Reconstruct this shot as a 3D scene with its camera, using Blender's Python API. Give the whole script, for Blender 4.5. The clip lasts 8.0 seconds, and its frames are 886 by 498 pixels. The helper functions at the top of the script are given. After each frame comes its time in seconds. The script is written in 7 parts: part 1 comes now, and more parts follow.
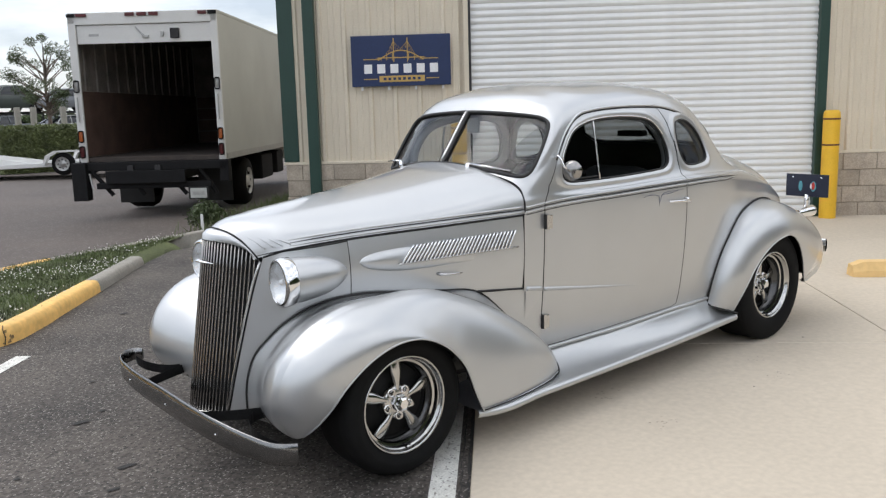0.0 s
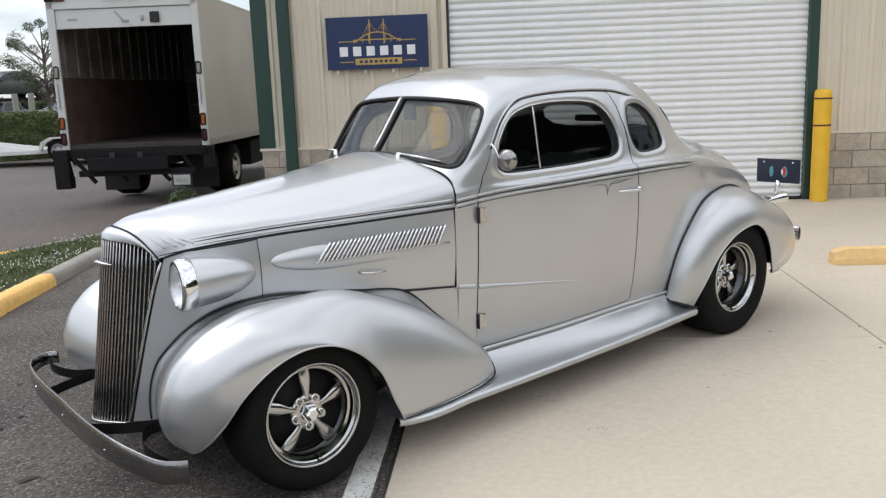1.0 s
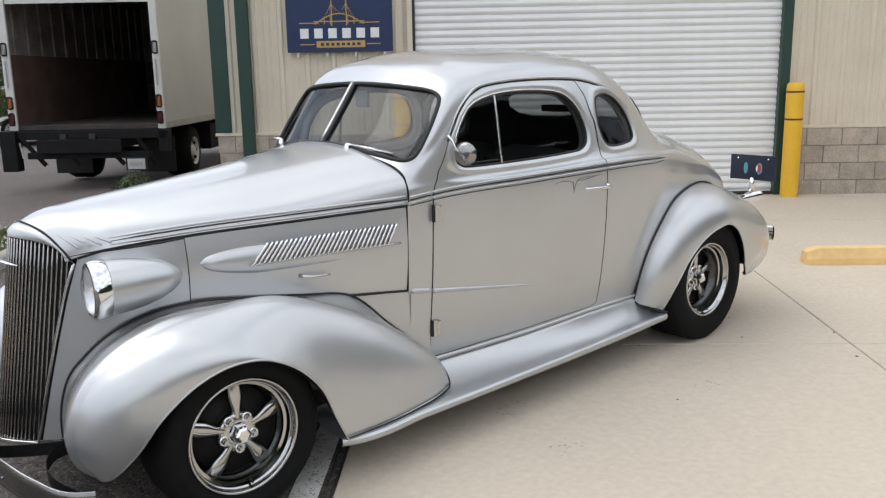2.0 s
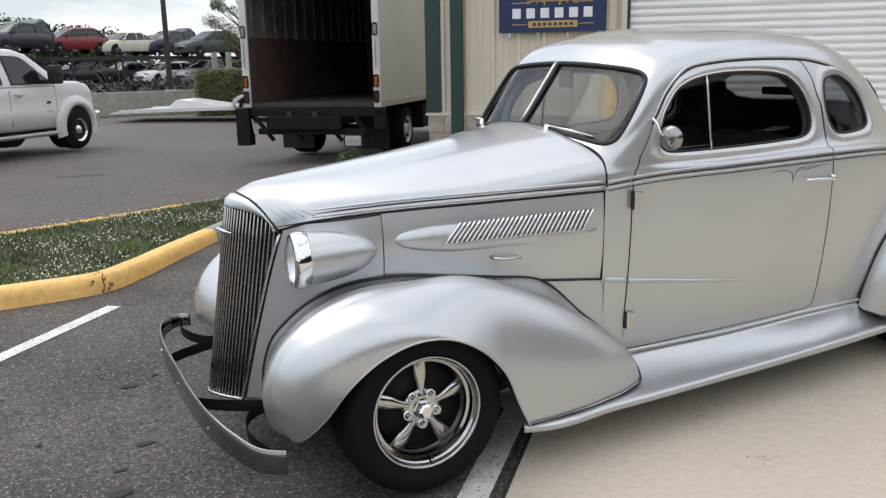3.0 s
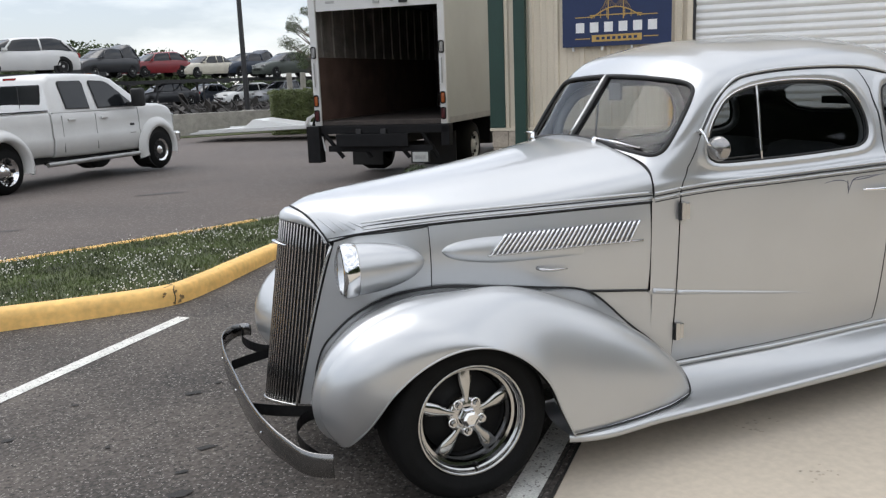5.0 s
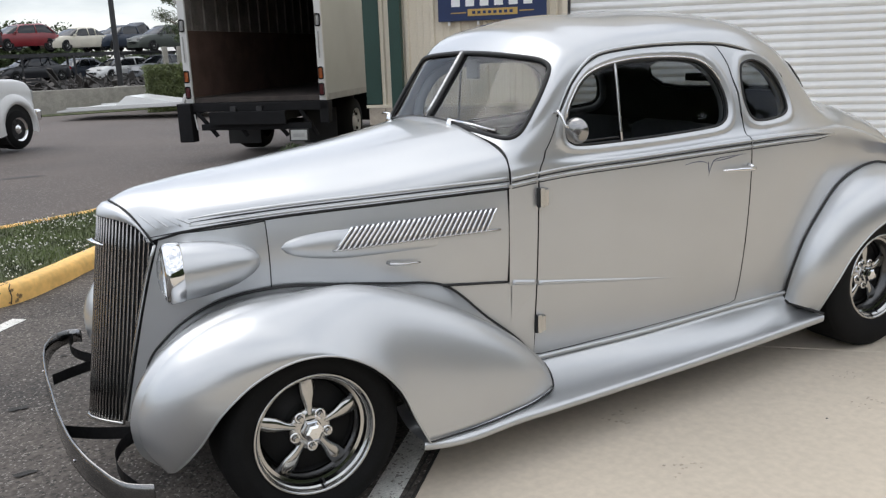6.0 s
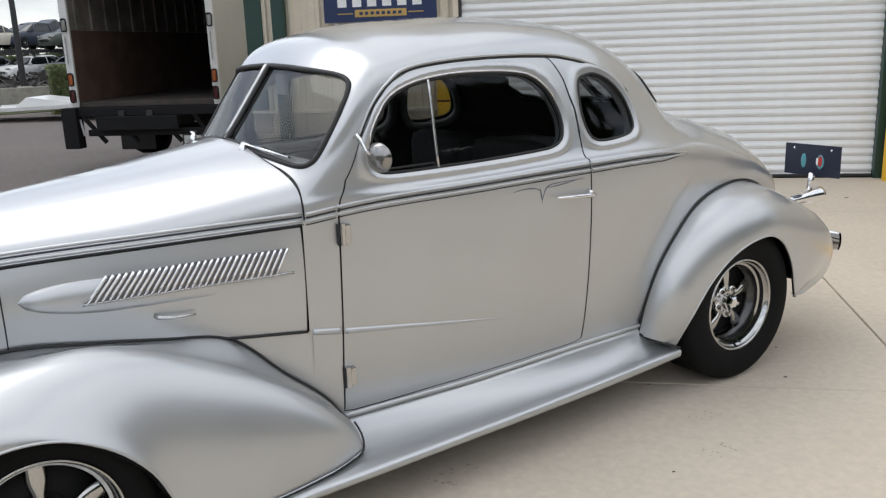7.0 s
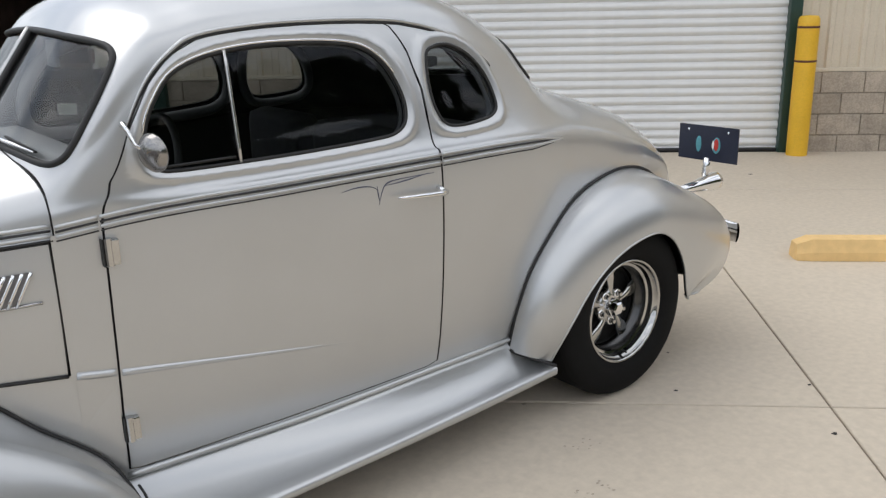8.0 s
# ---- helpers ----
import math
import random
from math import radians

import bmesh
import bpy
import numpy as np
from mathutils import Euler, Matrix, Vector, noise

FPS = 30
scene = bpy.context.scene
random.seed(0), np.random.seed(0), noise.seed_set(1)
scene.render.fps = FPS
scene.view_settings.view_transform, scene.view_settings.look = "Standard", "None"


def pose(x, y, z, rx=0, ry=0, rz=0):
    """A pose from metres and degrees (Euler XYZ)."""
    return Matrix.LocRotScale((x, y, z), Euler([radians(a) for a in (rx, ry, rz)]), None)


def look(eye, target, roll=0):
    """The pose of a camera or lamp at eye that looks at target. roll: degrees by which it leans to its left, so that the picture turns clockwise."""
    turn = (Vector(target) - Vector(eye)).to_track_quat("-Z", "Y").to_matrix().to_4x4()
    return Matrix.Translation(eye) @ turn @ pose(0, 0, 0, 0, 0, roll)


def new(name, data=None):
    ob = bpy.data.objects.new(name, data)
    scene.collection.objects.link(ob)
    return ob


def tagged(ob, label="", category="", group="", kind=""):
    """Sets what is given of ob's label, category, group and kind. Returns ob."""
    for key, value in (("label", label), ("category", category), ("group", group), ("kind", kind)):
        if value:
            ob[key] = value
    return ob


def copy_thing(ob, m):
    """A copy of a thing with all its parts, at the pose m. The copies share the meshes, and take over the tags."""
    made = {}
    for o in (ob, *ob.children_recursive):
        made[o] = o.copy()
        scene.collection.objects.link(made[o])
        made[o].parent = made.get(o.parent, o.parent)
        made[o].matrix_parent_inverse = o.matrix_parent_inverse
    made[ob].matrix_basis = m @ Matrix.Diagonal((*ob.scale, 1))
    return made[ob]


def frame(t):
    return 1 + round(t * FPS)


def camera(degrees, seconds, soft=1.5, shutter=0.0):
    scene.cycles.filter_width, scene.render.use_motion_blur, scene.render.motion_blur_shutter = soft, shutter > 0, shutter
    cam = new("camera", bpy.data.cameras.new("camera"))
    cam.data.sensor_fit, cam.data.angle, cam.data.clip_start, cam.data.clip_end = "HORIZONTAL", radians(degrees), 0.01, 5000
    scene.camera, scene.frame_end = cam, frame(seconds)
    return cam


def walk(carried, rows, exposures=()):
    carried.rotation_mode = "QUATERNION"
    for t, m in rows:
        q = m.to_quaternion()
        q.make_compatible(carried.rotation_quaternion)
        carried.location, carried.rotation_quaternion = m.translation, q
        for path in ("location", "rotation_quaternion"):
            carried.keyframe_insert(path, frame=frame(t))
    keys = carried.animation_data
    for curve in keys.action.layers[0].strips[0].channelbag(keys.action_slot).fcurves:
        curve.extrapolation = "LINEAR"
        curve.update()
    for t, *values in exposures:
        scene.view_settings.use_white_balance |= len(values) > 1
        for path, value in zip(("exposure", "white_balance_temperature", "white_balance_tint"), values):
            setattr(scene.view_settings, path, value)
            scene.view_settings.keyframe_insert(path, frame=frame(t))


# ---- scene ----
cam = camera(55.9, 8.0, soft=1.3)
PATH = [
    (0, (-1.956, -3.416, 1.517), (-0.708, -1.888, 1.186), -1.5),
    (0.5, (-1.724, -3.423, 1.51), (-0.505, -1.876, 1.16), -2.0),
    (1, (-1.484, -3.464, 1.527), (-0.265, -1.923, 1.154), -2.1),
    (1.2, (-1.423, -3.46, 1.526), (-0.169, -1.949, 1.145), -2.1),
    (2.3, (-1.182, -3.189, 1.525), (0.083, -1.697, 1.107), -0.7),
    (2.5, (-1.171, -3.178, 1.522), (-0.023, -1.598, 1.093), -0.5),
    (3, (-1.144, -3.224, 1.518), (-0.283, -1.473, 1.077), -1.0),
    (3.5, (-1.123, -3.276, 1.519), (-0.389, -1.464, 1.095), -1.6),
    (4, (-1.101, -3.305, 1.525), (-0.416, -1.47, 1.12), -2.0),
    (4.2, (-1.098, -3.31, 1.522), (-0.421, -1.471, 1.122), -2.0),
    (5.3, (-1.057, -3.333, 1.512), (-0.309, -1.524, 1.106), -2.4),
    (5.5, (-1.026, -3.325, 1.514), (-0.228, -1.542, 1.083), -2.3),
    (6, (-0.801, -3.155, 1.517), (0.123, -1.444, 1.051), -2.1),
    (6.5, (-0.538, -3.011, 1.541), (0.488, -1.36, 1.068), -2.0),
    (7, (-0.162, -3.022, 1.552), (0.891, -1.39, 1.076), -2.0),
    (7.5, (0.137, -2.933, 1.528), (1.234, -1.339, 1.021), -1.6),
    (8, (0.42, -2.72, 1.541), (1.607, -1.212, 0.981), -1.2),
]
walk(cam, [(t, look(eye, target, roll)) for t, eye, target, roll in PATH], exposures=[(0.0, -0.03, 6500, 10), (4.2, -0.07, 6500, 10), (6.0, -0.08, 6480, 10), (7.0, -0.17, 6480, 10), (8.0, -0.24, 6560, 10)])


# ---- sky and light: an overcast day ----
world = bpy.data.worlds.new("overcast_sky")
scene.world = world
world.use_nodes = True
wn, wl = world.node_tree.nodes, world.node_tree.links
wn.clear()
sky = wn.new("ShaderNodeTexSky")
sky.sky_type = "NISHITA"
sky.sun_disc = False
sky.sun_elevation, sky.sun_rotation = radians(61), radians(-34)
sky_dim = wn.new("ShaderNodeBackground")
sky_dim.inputs["Strength"].default_value = 0.05
wl.new(sky.outputs[0], sky_dim.inputs[0])
wco = wn.new("ShaderNodeTexCoord")
wmap = wn.new("ShaderNodeMapping")
wmap.inputs["Scale"].default_value = (1.0, 1.0, 3.5)
wl.new(wco.outputs["Generated"], wmap.inputs[0])
cloud = wn.new("ShaderNodeTexNoise")
cloud.inputs["Scale"].default_value = 2.6
cloud.inputs["Detail"].default_value = 7
cloud.inputs["Roughness"].default_value = 0.55
wl.new(wmap.outputs[0], cloud.inputs["Vector"])
ramp = wn.new("ShaderNodeValToRGB")
ramp.color_ramp.elements[0].position, ramp.color_ramp.elements[0].color = 0.39, (0.43, 0.465, 0.525, 1)
ramp.color_ramp.elements[1].position, ramp.color_ramp.elements[1].color = 0.62, (0.96, 0.96, 0.965, 1)
wl.new(cloud.outputs[0], ramp.inputs[0])
clouds = wn.new("ShaderNodeBackground")
clouds.inputs["Strength"].default_value = 1.22
# an overcast sky is brighter overhead than at the horizon
wsep = wn.new("ShaderNodeSeparateXYZ")
wl.new(wco.outputs["Generated"], wsep.inputs[0])
wup = wn.new("ShaderNodeMapRange")
wup.inputs[1].default_value, wup.inputs[2].default_value = 0.10, 0.50
wup.inputs[3].default_value, wup.inputs[4].default_value = 0.92, 1.40
wl.new(wsep.outputs[2], wup.inputs[0])
wmul = wn.new("ShaderNodeVectorMath")
wmul.operation = "MULTIPLY"
wl.new(ramp.outputs[0], wmul.inputs[0])
wl.new(wup.outputs[0], wmul.inputs[1])
wl.new(wmul.outputs[0], clouds.inputs[0])
both = wn.new("ShaderNodeAddShader")
wl.new(sky_dim.outputs[0], both.inputs[0])
wl.new(clouds.outputs[0], both.inputs[1])
wout = wn.new("ShaderNodeOutputWorld")
wl.new(both.outputs[0], wout.inputs[0])

sun = new("sun", bpy.data.lights.new("sun", "SUN"))
sun.data.energy = 1.0
sun.data.angle = radians(45)
sun.data.color = (1.0, 0.97, 0.92)
sun.matrix_world = look((-4, 6, 13), (0, 0, 0))


# ---- materials ----
def mat(name, colour, rough=0.6, metal=0.0, vary=0.12, scale=8.0, fine=120.0, bump=0.15, depth=0.01, coat=0.0, dark=None, rnd=0.0, spec=0.5):
    """A surface whose colour and roughness vary at two scales, with fine relief."""
    m = bpy.data.materials.new(name)
    m.use_nodes = True
    n, l = m.node_tree.nodes, m.node_tree.links
    b = n["Principled BSDF"]
    b.inputs["Roughness"].default_value = rough
    b.inputs["Metallic"].default_value = metal
    b.inputs["Specular IOR Level"].default_value = spec
    b.inputs["Coat Weight"].default_value = coat
    b.inputs["Coat Roughness"].default_value = 0.06
    co = n.new("ShaderNodeTexCoord")
    big = n.new("ShaderNodeTexNoise")
    big.inputs["Scale"].default_value = scale
    big.inputs["Detail"].default_value = 5
    small = n.new("ShaderNodeTexNoise")
    small.inputs["Scale"].default_value = fine
    small.inputs["Detail"].default_value = 3
    for t in (big, small):
        l.new(co.outputs["Object"], t.inputs["Vector"])
    add = n.new("ShaderNodeMath")
    add.operation = "ADD"
    l.new(big.outputs[0], add.inputs[0])
    l.new(small.outputs[0], add.inputs[1])
    half = n.new("ShaderNodeMath")
    half.operation = "MULTIPLY"
    half.inputs[1].default_value = 0.5
    l.new(add.outputs[0], half.inputs[0])
    mix = n.new("ShaderNodeMix")
    mix.data_type = "RGBA"
    low = dark or tuple(c * (1 - 2.2 * vary) for c in colour)
    high = tuple(min(1.0, c * (1 + 1.4 * vary)) for c in colour)
    spread = n.new("ShaderNodeMapRange")
    spread.inputs[1].default_value, spread.inputs[2].default_value = 0.34, 0.66
    l.new(half.outputs[0], spread.inputs[0])
    l.new(spread.outputs[0], mix.inputs["Factor"])
    mix.inputs["A"].default_value = (*low, 1)
    mix.inputs["B"].default_value = (*high, 1)
    out = mix.outputs["Result"]
    if rnd:
        info = n.new("ShaderNodeObjectInfo")
        mr = n.new("ShaderNodeMapRange")
        mr.inputs[3].default_value, mr.inputs[4].default_value = 1 - rnd, 1 + rnd
        l.new(info.outputs["Random"], mr.inputs[0])
        tone = n.new("ShaderNodeVectorMath")
        tone.operation = "MULTIPLY"
        l.new(out, tone.inputs[0])
        l.new(mr.outputs[0], tone.inputs[1])
        out = tone.outputs[0]
    l.new(out, b.inputs["Base Color"])
    rr = n.new("ShaderNodeMapRange")
    rr.inputs[3].default_value, rr.inputs[4].default_value = max(0.02, rough * 0.85), min(1, rough * 1.15)
    l.new(big.outputs[0], rr.inputs[0])
    l.new(rr.outputs[0], b.inputs["Roughness"])
    if bump:
        bp = n.new("ShaderNodeBump")
        bp.inputs["Strength"].default_value = bump
        bp.inputs["Distance"].default_value = depth
        l.new(small.outputs[0], bp.inputs["Height"])
        l.new(bp.outputs[0], b.inputs["Normal"])
    return m


def glass_mat(name, tint, rough=0.0, gloss=0.06):
    """A thin pane: a see-through share, tinted, with a mirror share that grows at grazing angles."""
    m = bpy.data.materials.new(name)
    m.use_nodes = True
    n, l = m.node_tree.nodes, m.node_tree.links
    n.remove(n["Principled BSDF"])
    tr = n.new("ShaderNodeBsdfTransparent")
    tr.inputs[0].default_value = (*tint, 1)
    gl = n.new("ShaderNodeBsdfGlossy")
    gl.inputs["Roughness"].default_value = rough
    lw = n.new("ShaderNodeLayerWeight")
    lw.inputs[0].default_value = 0.5
    rise = n.new("ShaderNodeMath")
    rise.operation = "POWER"
    rise.inputs[1].default_value = 5.0
    l.new(lw.outputs["Facing"], rise.inputs[0])
    mx = n.new("ShaderNodeMixShader")
    share = n.new("ShaderNodeMath")
    share.operation = "MULTIPLY_ADD"
    share.inputs[1].default_value = 0.9 - gloss
    share.inputs[2].default_value = gloss
    l.new(rise.outputs[0], share.inputs[0])
    l.new(share.outputs[0], mx.inputs[0])
    l.new(tr.outputs[0], mx.inputs[1])
    l.new(gl.outputs[0], mx.inputs[2])
    l.new(mx.outputs[0], n["Material Output"].inputs[0])
    return m


SILVER = mat("silver_paint", (0.54, 0.55, 0.555), 0.36, 0.74, 0.03, 3, 900, 0.04, 0.0005, coat=1.0)
CHROME = mat("chrome", (0.80, 0.80, 0.80), 0.07, 1.0, 0.03, 20, 300, 0.0)
DULLCHROME = mat("worn_chrome", (0.55, 0.545, 0.53), 0.2, 1.0, 0.06, 20, 300, 0.03, 0.001)
BLACK = mat("black_rubber_and_shadow_line", (0.012, 0.012, 0.012), 0.55, 0, 0.1, 30, 300, 0.05)
TYRE = mat("tyre_rubber", (0.009, 0.009, 0.009), 0.75, 0, 0.15, 20, 200, 0.1, 0.002, spec=0.12)
# near-black for chassis parts, and for shade coloured into hollows
DARK = mat("black_part_and_hollow_shade", (0.01, 0.01, 0.01), 0.8, 0, 0.1, 10, 80, 0.0)
POLISHED = mat("polished_wheel_alloy", (0.50, 0.495, 0.48), 0.11, 1.0, 0.05, 20, 300, 0.0)
# darker copy of the wheel alloy; inner-rim shade is put into its colour
RIMSHADE = mat("shade_toned_rim_alloy", (0.10, 0.10, 0.10), 0.25, 1.0, 0.1, 20, 200, 0.02, 0.001)
BARCHROME = mat("dark_grille_chrome", (0.35, 0.34, 0.33), 0.20, 1.0, 0.08, 20, 300, 0.0)
GUNMETAL = mat("dark_steel_and_groove_shade", (0.05, 0.05, 0.052), 0.4, 0.6, 0.1, 12, 90, 0.05)
GREYTRIM = mat("grey_interior_trim", (0.23, 0.235, 0.24), 0.6, 0, 0.06, 10, 400, 0.1, 0.001)
SEATCLOTH = mat("dark_seat_cloth", (0.06, 0.06, 0.066), 0.85, 0, 0.15, 30, 200, 0.05, 0.002)
CLEARGLASS = glass_mat("clear_glass", (0.92, 0.94, 0.93))
SCREENGLASS = glass_mat("windscreen_glass", (0.90, 0.92, 0.91), 0.0, 0.06)
TINTGLASS = glass_mat("tinted_glass", (0.46, 0.475, 0.475), 0.0, 0.03)
LENS = glass_mat("lamp_glass", (0.95, 0.96, 0.97), 0.12, 0.10)
REFLECTOR = mat("lamp_reflector", (0.86, 0.87, 0.88), 0.3, 0.6, 0.08, 60, 300, 0.3, 0.004)
ASPHALT = mat("coarse_parking_asphalt", (0.093, 0.080, 0.069), 0.85, 0, 0.38, 1.3, 48, 0.8, 0.010)
ROAD = mat("worn_brown_asphalt", (0.112, 0.092, 0.081), 0.85, 0, 0.20, 0.35, 60, 0.25, 0.004)
CONCRETE = mat("pale_concrete", (0.545, 0.475, 0.38), 0.75, 0, 0.055, 0.6, 30, 0.012, 0.002)
WHITEPAINT = mat("road_paint_white", (0.72, 0.71, 0.66), 0.7, 0, 0.15, 9, 130, 0.3, 0.003)
YELLOWKERB = mat("yellow_kerb_paint", (0.88, 0.54, 0.17), 0.6, 0, 0.09, 3, 22, 0.08, 0.003)
KERBGREY = mat("bare_kerb_concrete", (0.33, 0.31, 0.27), 0.8, 0, 0.15, 5, 70, 0.3, 0.004)
YELLOW = mat("yellow_plastic_sleeve", (0.80, 0.47, 0.03), 0.45, 0, 0.05, 4, 80, 0.03)
SIDING = mat("cream_metal_siding", (0.68, 0.605, 0.48), 0.5, 0, 0.04, 2, 60, 0.03)
BLOCK = mat("split_face_block", (0.42, 0.36, 0.29), 0.9, 0, 0.14, 7, 60, 0.5, 0.008, rnd=0.12)
MORTAR = mat("block_mortar", (0.38, 0.335, 0.28), 0.9, 0, 0.1, 10, 90, 0.3)
GREEN = mat("dark_green_trim", (0.016, 0.050, 0.038), 0.42, 0, 0.08, 3, 60, 0.03)
SHUTTER = mat("roller_door_steel", (0.79, 0.795, 0.785), 0.45, 0, 0.02, 1.2, 12, 0.0, rnd=0.015)
NAVY = mat("navy_sign_face", (0.012, 0.028, 0.095), 0.45, 0, 0.06, 4, 60, 0.0)
GOLD = mat("gold_sign_ink", (0.52, 0.34, 0.10), 0.5, 0, 0.05, 10, 60, 0.0)
WHITEINK = mat("white_sign_ink", (0.82, 0.82, 0.82), 0.5, 0, 0.03, 10, 60, 0.0)
WHITE = mat("white_vehicle_paint", (0.66, 0.66, 0.645), 0.35, 0, 0.04, 2, 60, 0.0, coat=0.3)
BOXGREY = mat("dusty_white_box_panel", (0.495, 0.51, 0.485), 0.5, 0, 0.07, 1.2, 60, 0.03)
BOXIN = mat("dark_truck_lining", (0.24, 0.22, 0.205), 0.8, 0, 0.25, 3, 60, 0.2)
RUSTWOOD = mat("red_brown_plywood", (0.13, 0.082, 0.066), 0.8, 0, 0.25, 3, 50, 0.2)
REDLENS = mat("red_lamp_lens", (0.25, 0.012, 0.012), 0.25, 0, 0.05, 20, 90, 0.0)
AMBER = mat("amber_lamp_lens", (0.40, 0.11, 0.03), 0.25, 0, 0.05, 20, 90, 0.0)
PINELEAF = mat("pale_pine_needles", (0.085, 0.115, 0.05), 0.7, 0, 0.3, 3, 40, 0.1)
HEDGELEAF = mat("hedge_leaf", (0.12, 0.145, 0.05), 0.6, 0, 0.35, 3, 40, 0.1)
STOPYELLOW = mat("faded_yellow_paint", (0.78, 0.53, 0.23), 0.7, 0, 0.06, 3, 18, 0.08, 0.003)
LEAF = mat("leaf_green", (0.07, 0.10, 0.035), 0.6, 0, 0.35, 3, 40, 0.1)
GRASS = mat("short_grass", (0.088, 0.104, 0.040), 0.8, 0, 0.40, 2.2, 60, 0.5, 0.01)
BARK = mat("bark", (0.14, 0.11, 0.085), 0.9, 0, 0.25, 12, 60, 0.5, 0.01)
STEEL = mat("galvanised_steel", (0.42, 0.42, 0.41), 0.45, 0.7, 0.1, 6, 70, 0.05)
FLOWER = mat("white_clover_flower", (0.75, 0.73, 0.68), 0.8, 0, 0.1, 30, 90, 0.0)
SOIL = mat("oil_spot", (0.035, 0.032, 0.03), 0.8, 0, 0.2, 20, 90, 0.2)
PLATEBLUE = mat("dark_blue_plate", (0.012, 0.016, 0.035), 0.35, 0, 0.08, 20, 90, 0.0)
TEAL = mat("teal_enamel", (0.10, 0.33, 0.38), 0.4, 0, 0.1, 40, 90, 0.0)
REDINK = mat("red_enamel", (0.50, 0.04, 0.03), 0.4, 0, 0.1, 40, 90, 0.0)


def speckle(m, colour, scale, share):
    """Pale stone chips scattered over a surface."""
    n, l = m.node_tree.nodes, m.node_tree.links
    b = n["Principled BSDF"]
    src = b.inputs["Base Color"].links[0].from_socket
    co = n.new("ShaderNodeTexCoord")
    vo = n.new("ShaderNodeTexVoronoi")
    vo.inputs["Scale"].default_value = scale
    l.new(co.outputs["Object"], vo.inputs["Vector"])
    sep = n.new("ShaderNodeSeparateColor")
    l.new(vo.outputs["Color"], sep.inputs[0])
    gt = n.new("ShaderNodeMath")
    gt.operation = "GREATER_THAN"
    gt.inputs[1].default_value = 1 - share
    l.new(sep.outputs[0], gt.inputs[0])
    mx = n.new("ShaderNodeMix")
    mx.data_type = "RGBA"
    l.new(gt.outputs[0], mx.inputs["Factor"])
    l.new(src, mx.inputs["A"])
    mx.inputs["B"].default_value = (*colour, 1)
    l.new(mx.outputs["Result"], b.inputs["Base Color"])


speckle(ASPHALT, (0.23, 0.21, 0.19), 130, 0.07)
speckle(ASPHALT, (0.04, 0.036, 0.032), 80, 0.06)
speckle(ROAD, (0.18, 0.165, 0.15), 60, 0.10)
speckle(WHITEPAINT, (0.30, 0.28, 0.25), 125, 0.07)
SMUDGE = mat("brown_smudge", (0.465, 0.40, 0.315), 0.85, 0, 0.2, 30, 90, 0.1)

SMEAR = mat("road_oil_smear", (0.058, 0.048, 0.043), 0.7, 0, 0.2, 3, 40, 0.2, 0.004)
CHIP = mat("brown_chipped_concrete", (0.33, 0.215, 0.10), 0.85, 0, 0.25, 30, 90, 0.2)


# ---- building helpers ----
def mesh_object(name, verts, faces, material, parent=None, label="", smooth=True, normals=None):
    me = bpy.data.meshes.new(name)
    me.from_pydata([tuple(map(float, v)) for v in verts], [], [tuple(map(int, f)) for f in faces])
    me.materials.append(material)
    if smooth:
        me.polygons.foreach_set("use_smooth", [True] * len(me.polygons))
    me.update()
    if normals is not None:
        me.normals_split_custom_set_from_vertices([tuple(map(float, v)) for v in normals])
    ob = new(name, me)
    if parent:
        ob.parent = parent
    if label:
        tagged(ob, label)
    return ob


def part(name, bm, material, parent, label="", smooth=False):
    me = bpy.data.meshes.new(name)
    bm.to_mesh(me)
    bm.free()
    me.materials.append(material)
    if smooth:
        me.polygons.foreach_set("use_smooth", [True] * len(me.polygons))
    ob = new(name, me)
    ob.parent = parent
    if label:
        tagged(ob, label)
    return ob


def thing(name, label, category, m=None, group="", kind=""):
    ob = new(name)
    ob.empty_display_size = 0.2
    if m is not None:
        ob.matrix_world = m
    return tagged(ob, label, category, group, kind)


def box_bm(x0, x1, y0, y1, z0, z1, bevel=0.0, bm=None, segs=2):
    """A bevelled box, into a new bmesh or onto bm."""
    tmp = bmesh.new()
    bmesh.ops.create_cube(tmp, size=1.0)
    bmesh.ops.scale(tmp, vec=(x1 - x0, y1 - y0, z1 - z0), verts=tmp.verts)
    bmesh.ops.translate(tmp, vec=((x0 + x1) / 2, (y0 + y1) / 2, (z0 + z1) / 2), verts=tmp.verts)
    if bevel:
        bmesh.ops.bevel(tmp, geom=tmp.edges[:], offset=bevel, segments=segs, affect="EDGES", profile=0.6)
    if bm is None:
        return tmp
    join_bm(bm, tmp)
    return bm


def join_bm(bm, tmp):
    me = bpy.data.meshes.new("tmp")
    tmp.to_mesh(me)
    tmp.free()
    bm.from_mesh(me)
    bpy.data.meshes.remove(me)


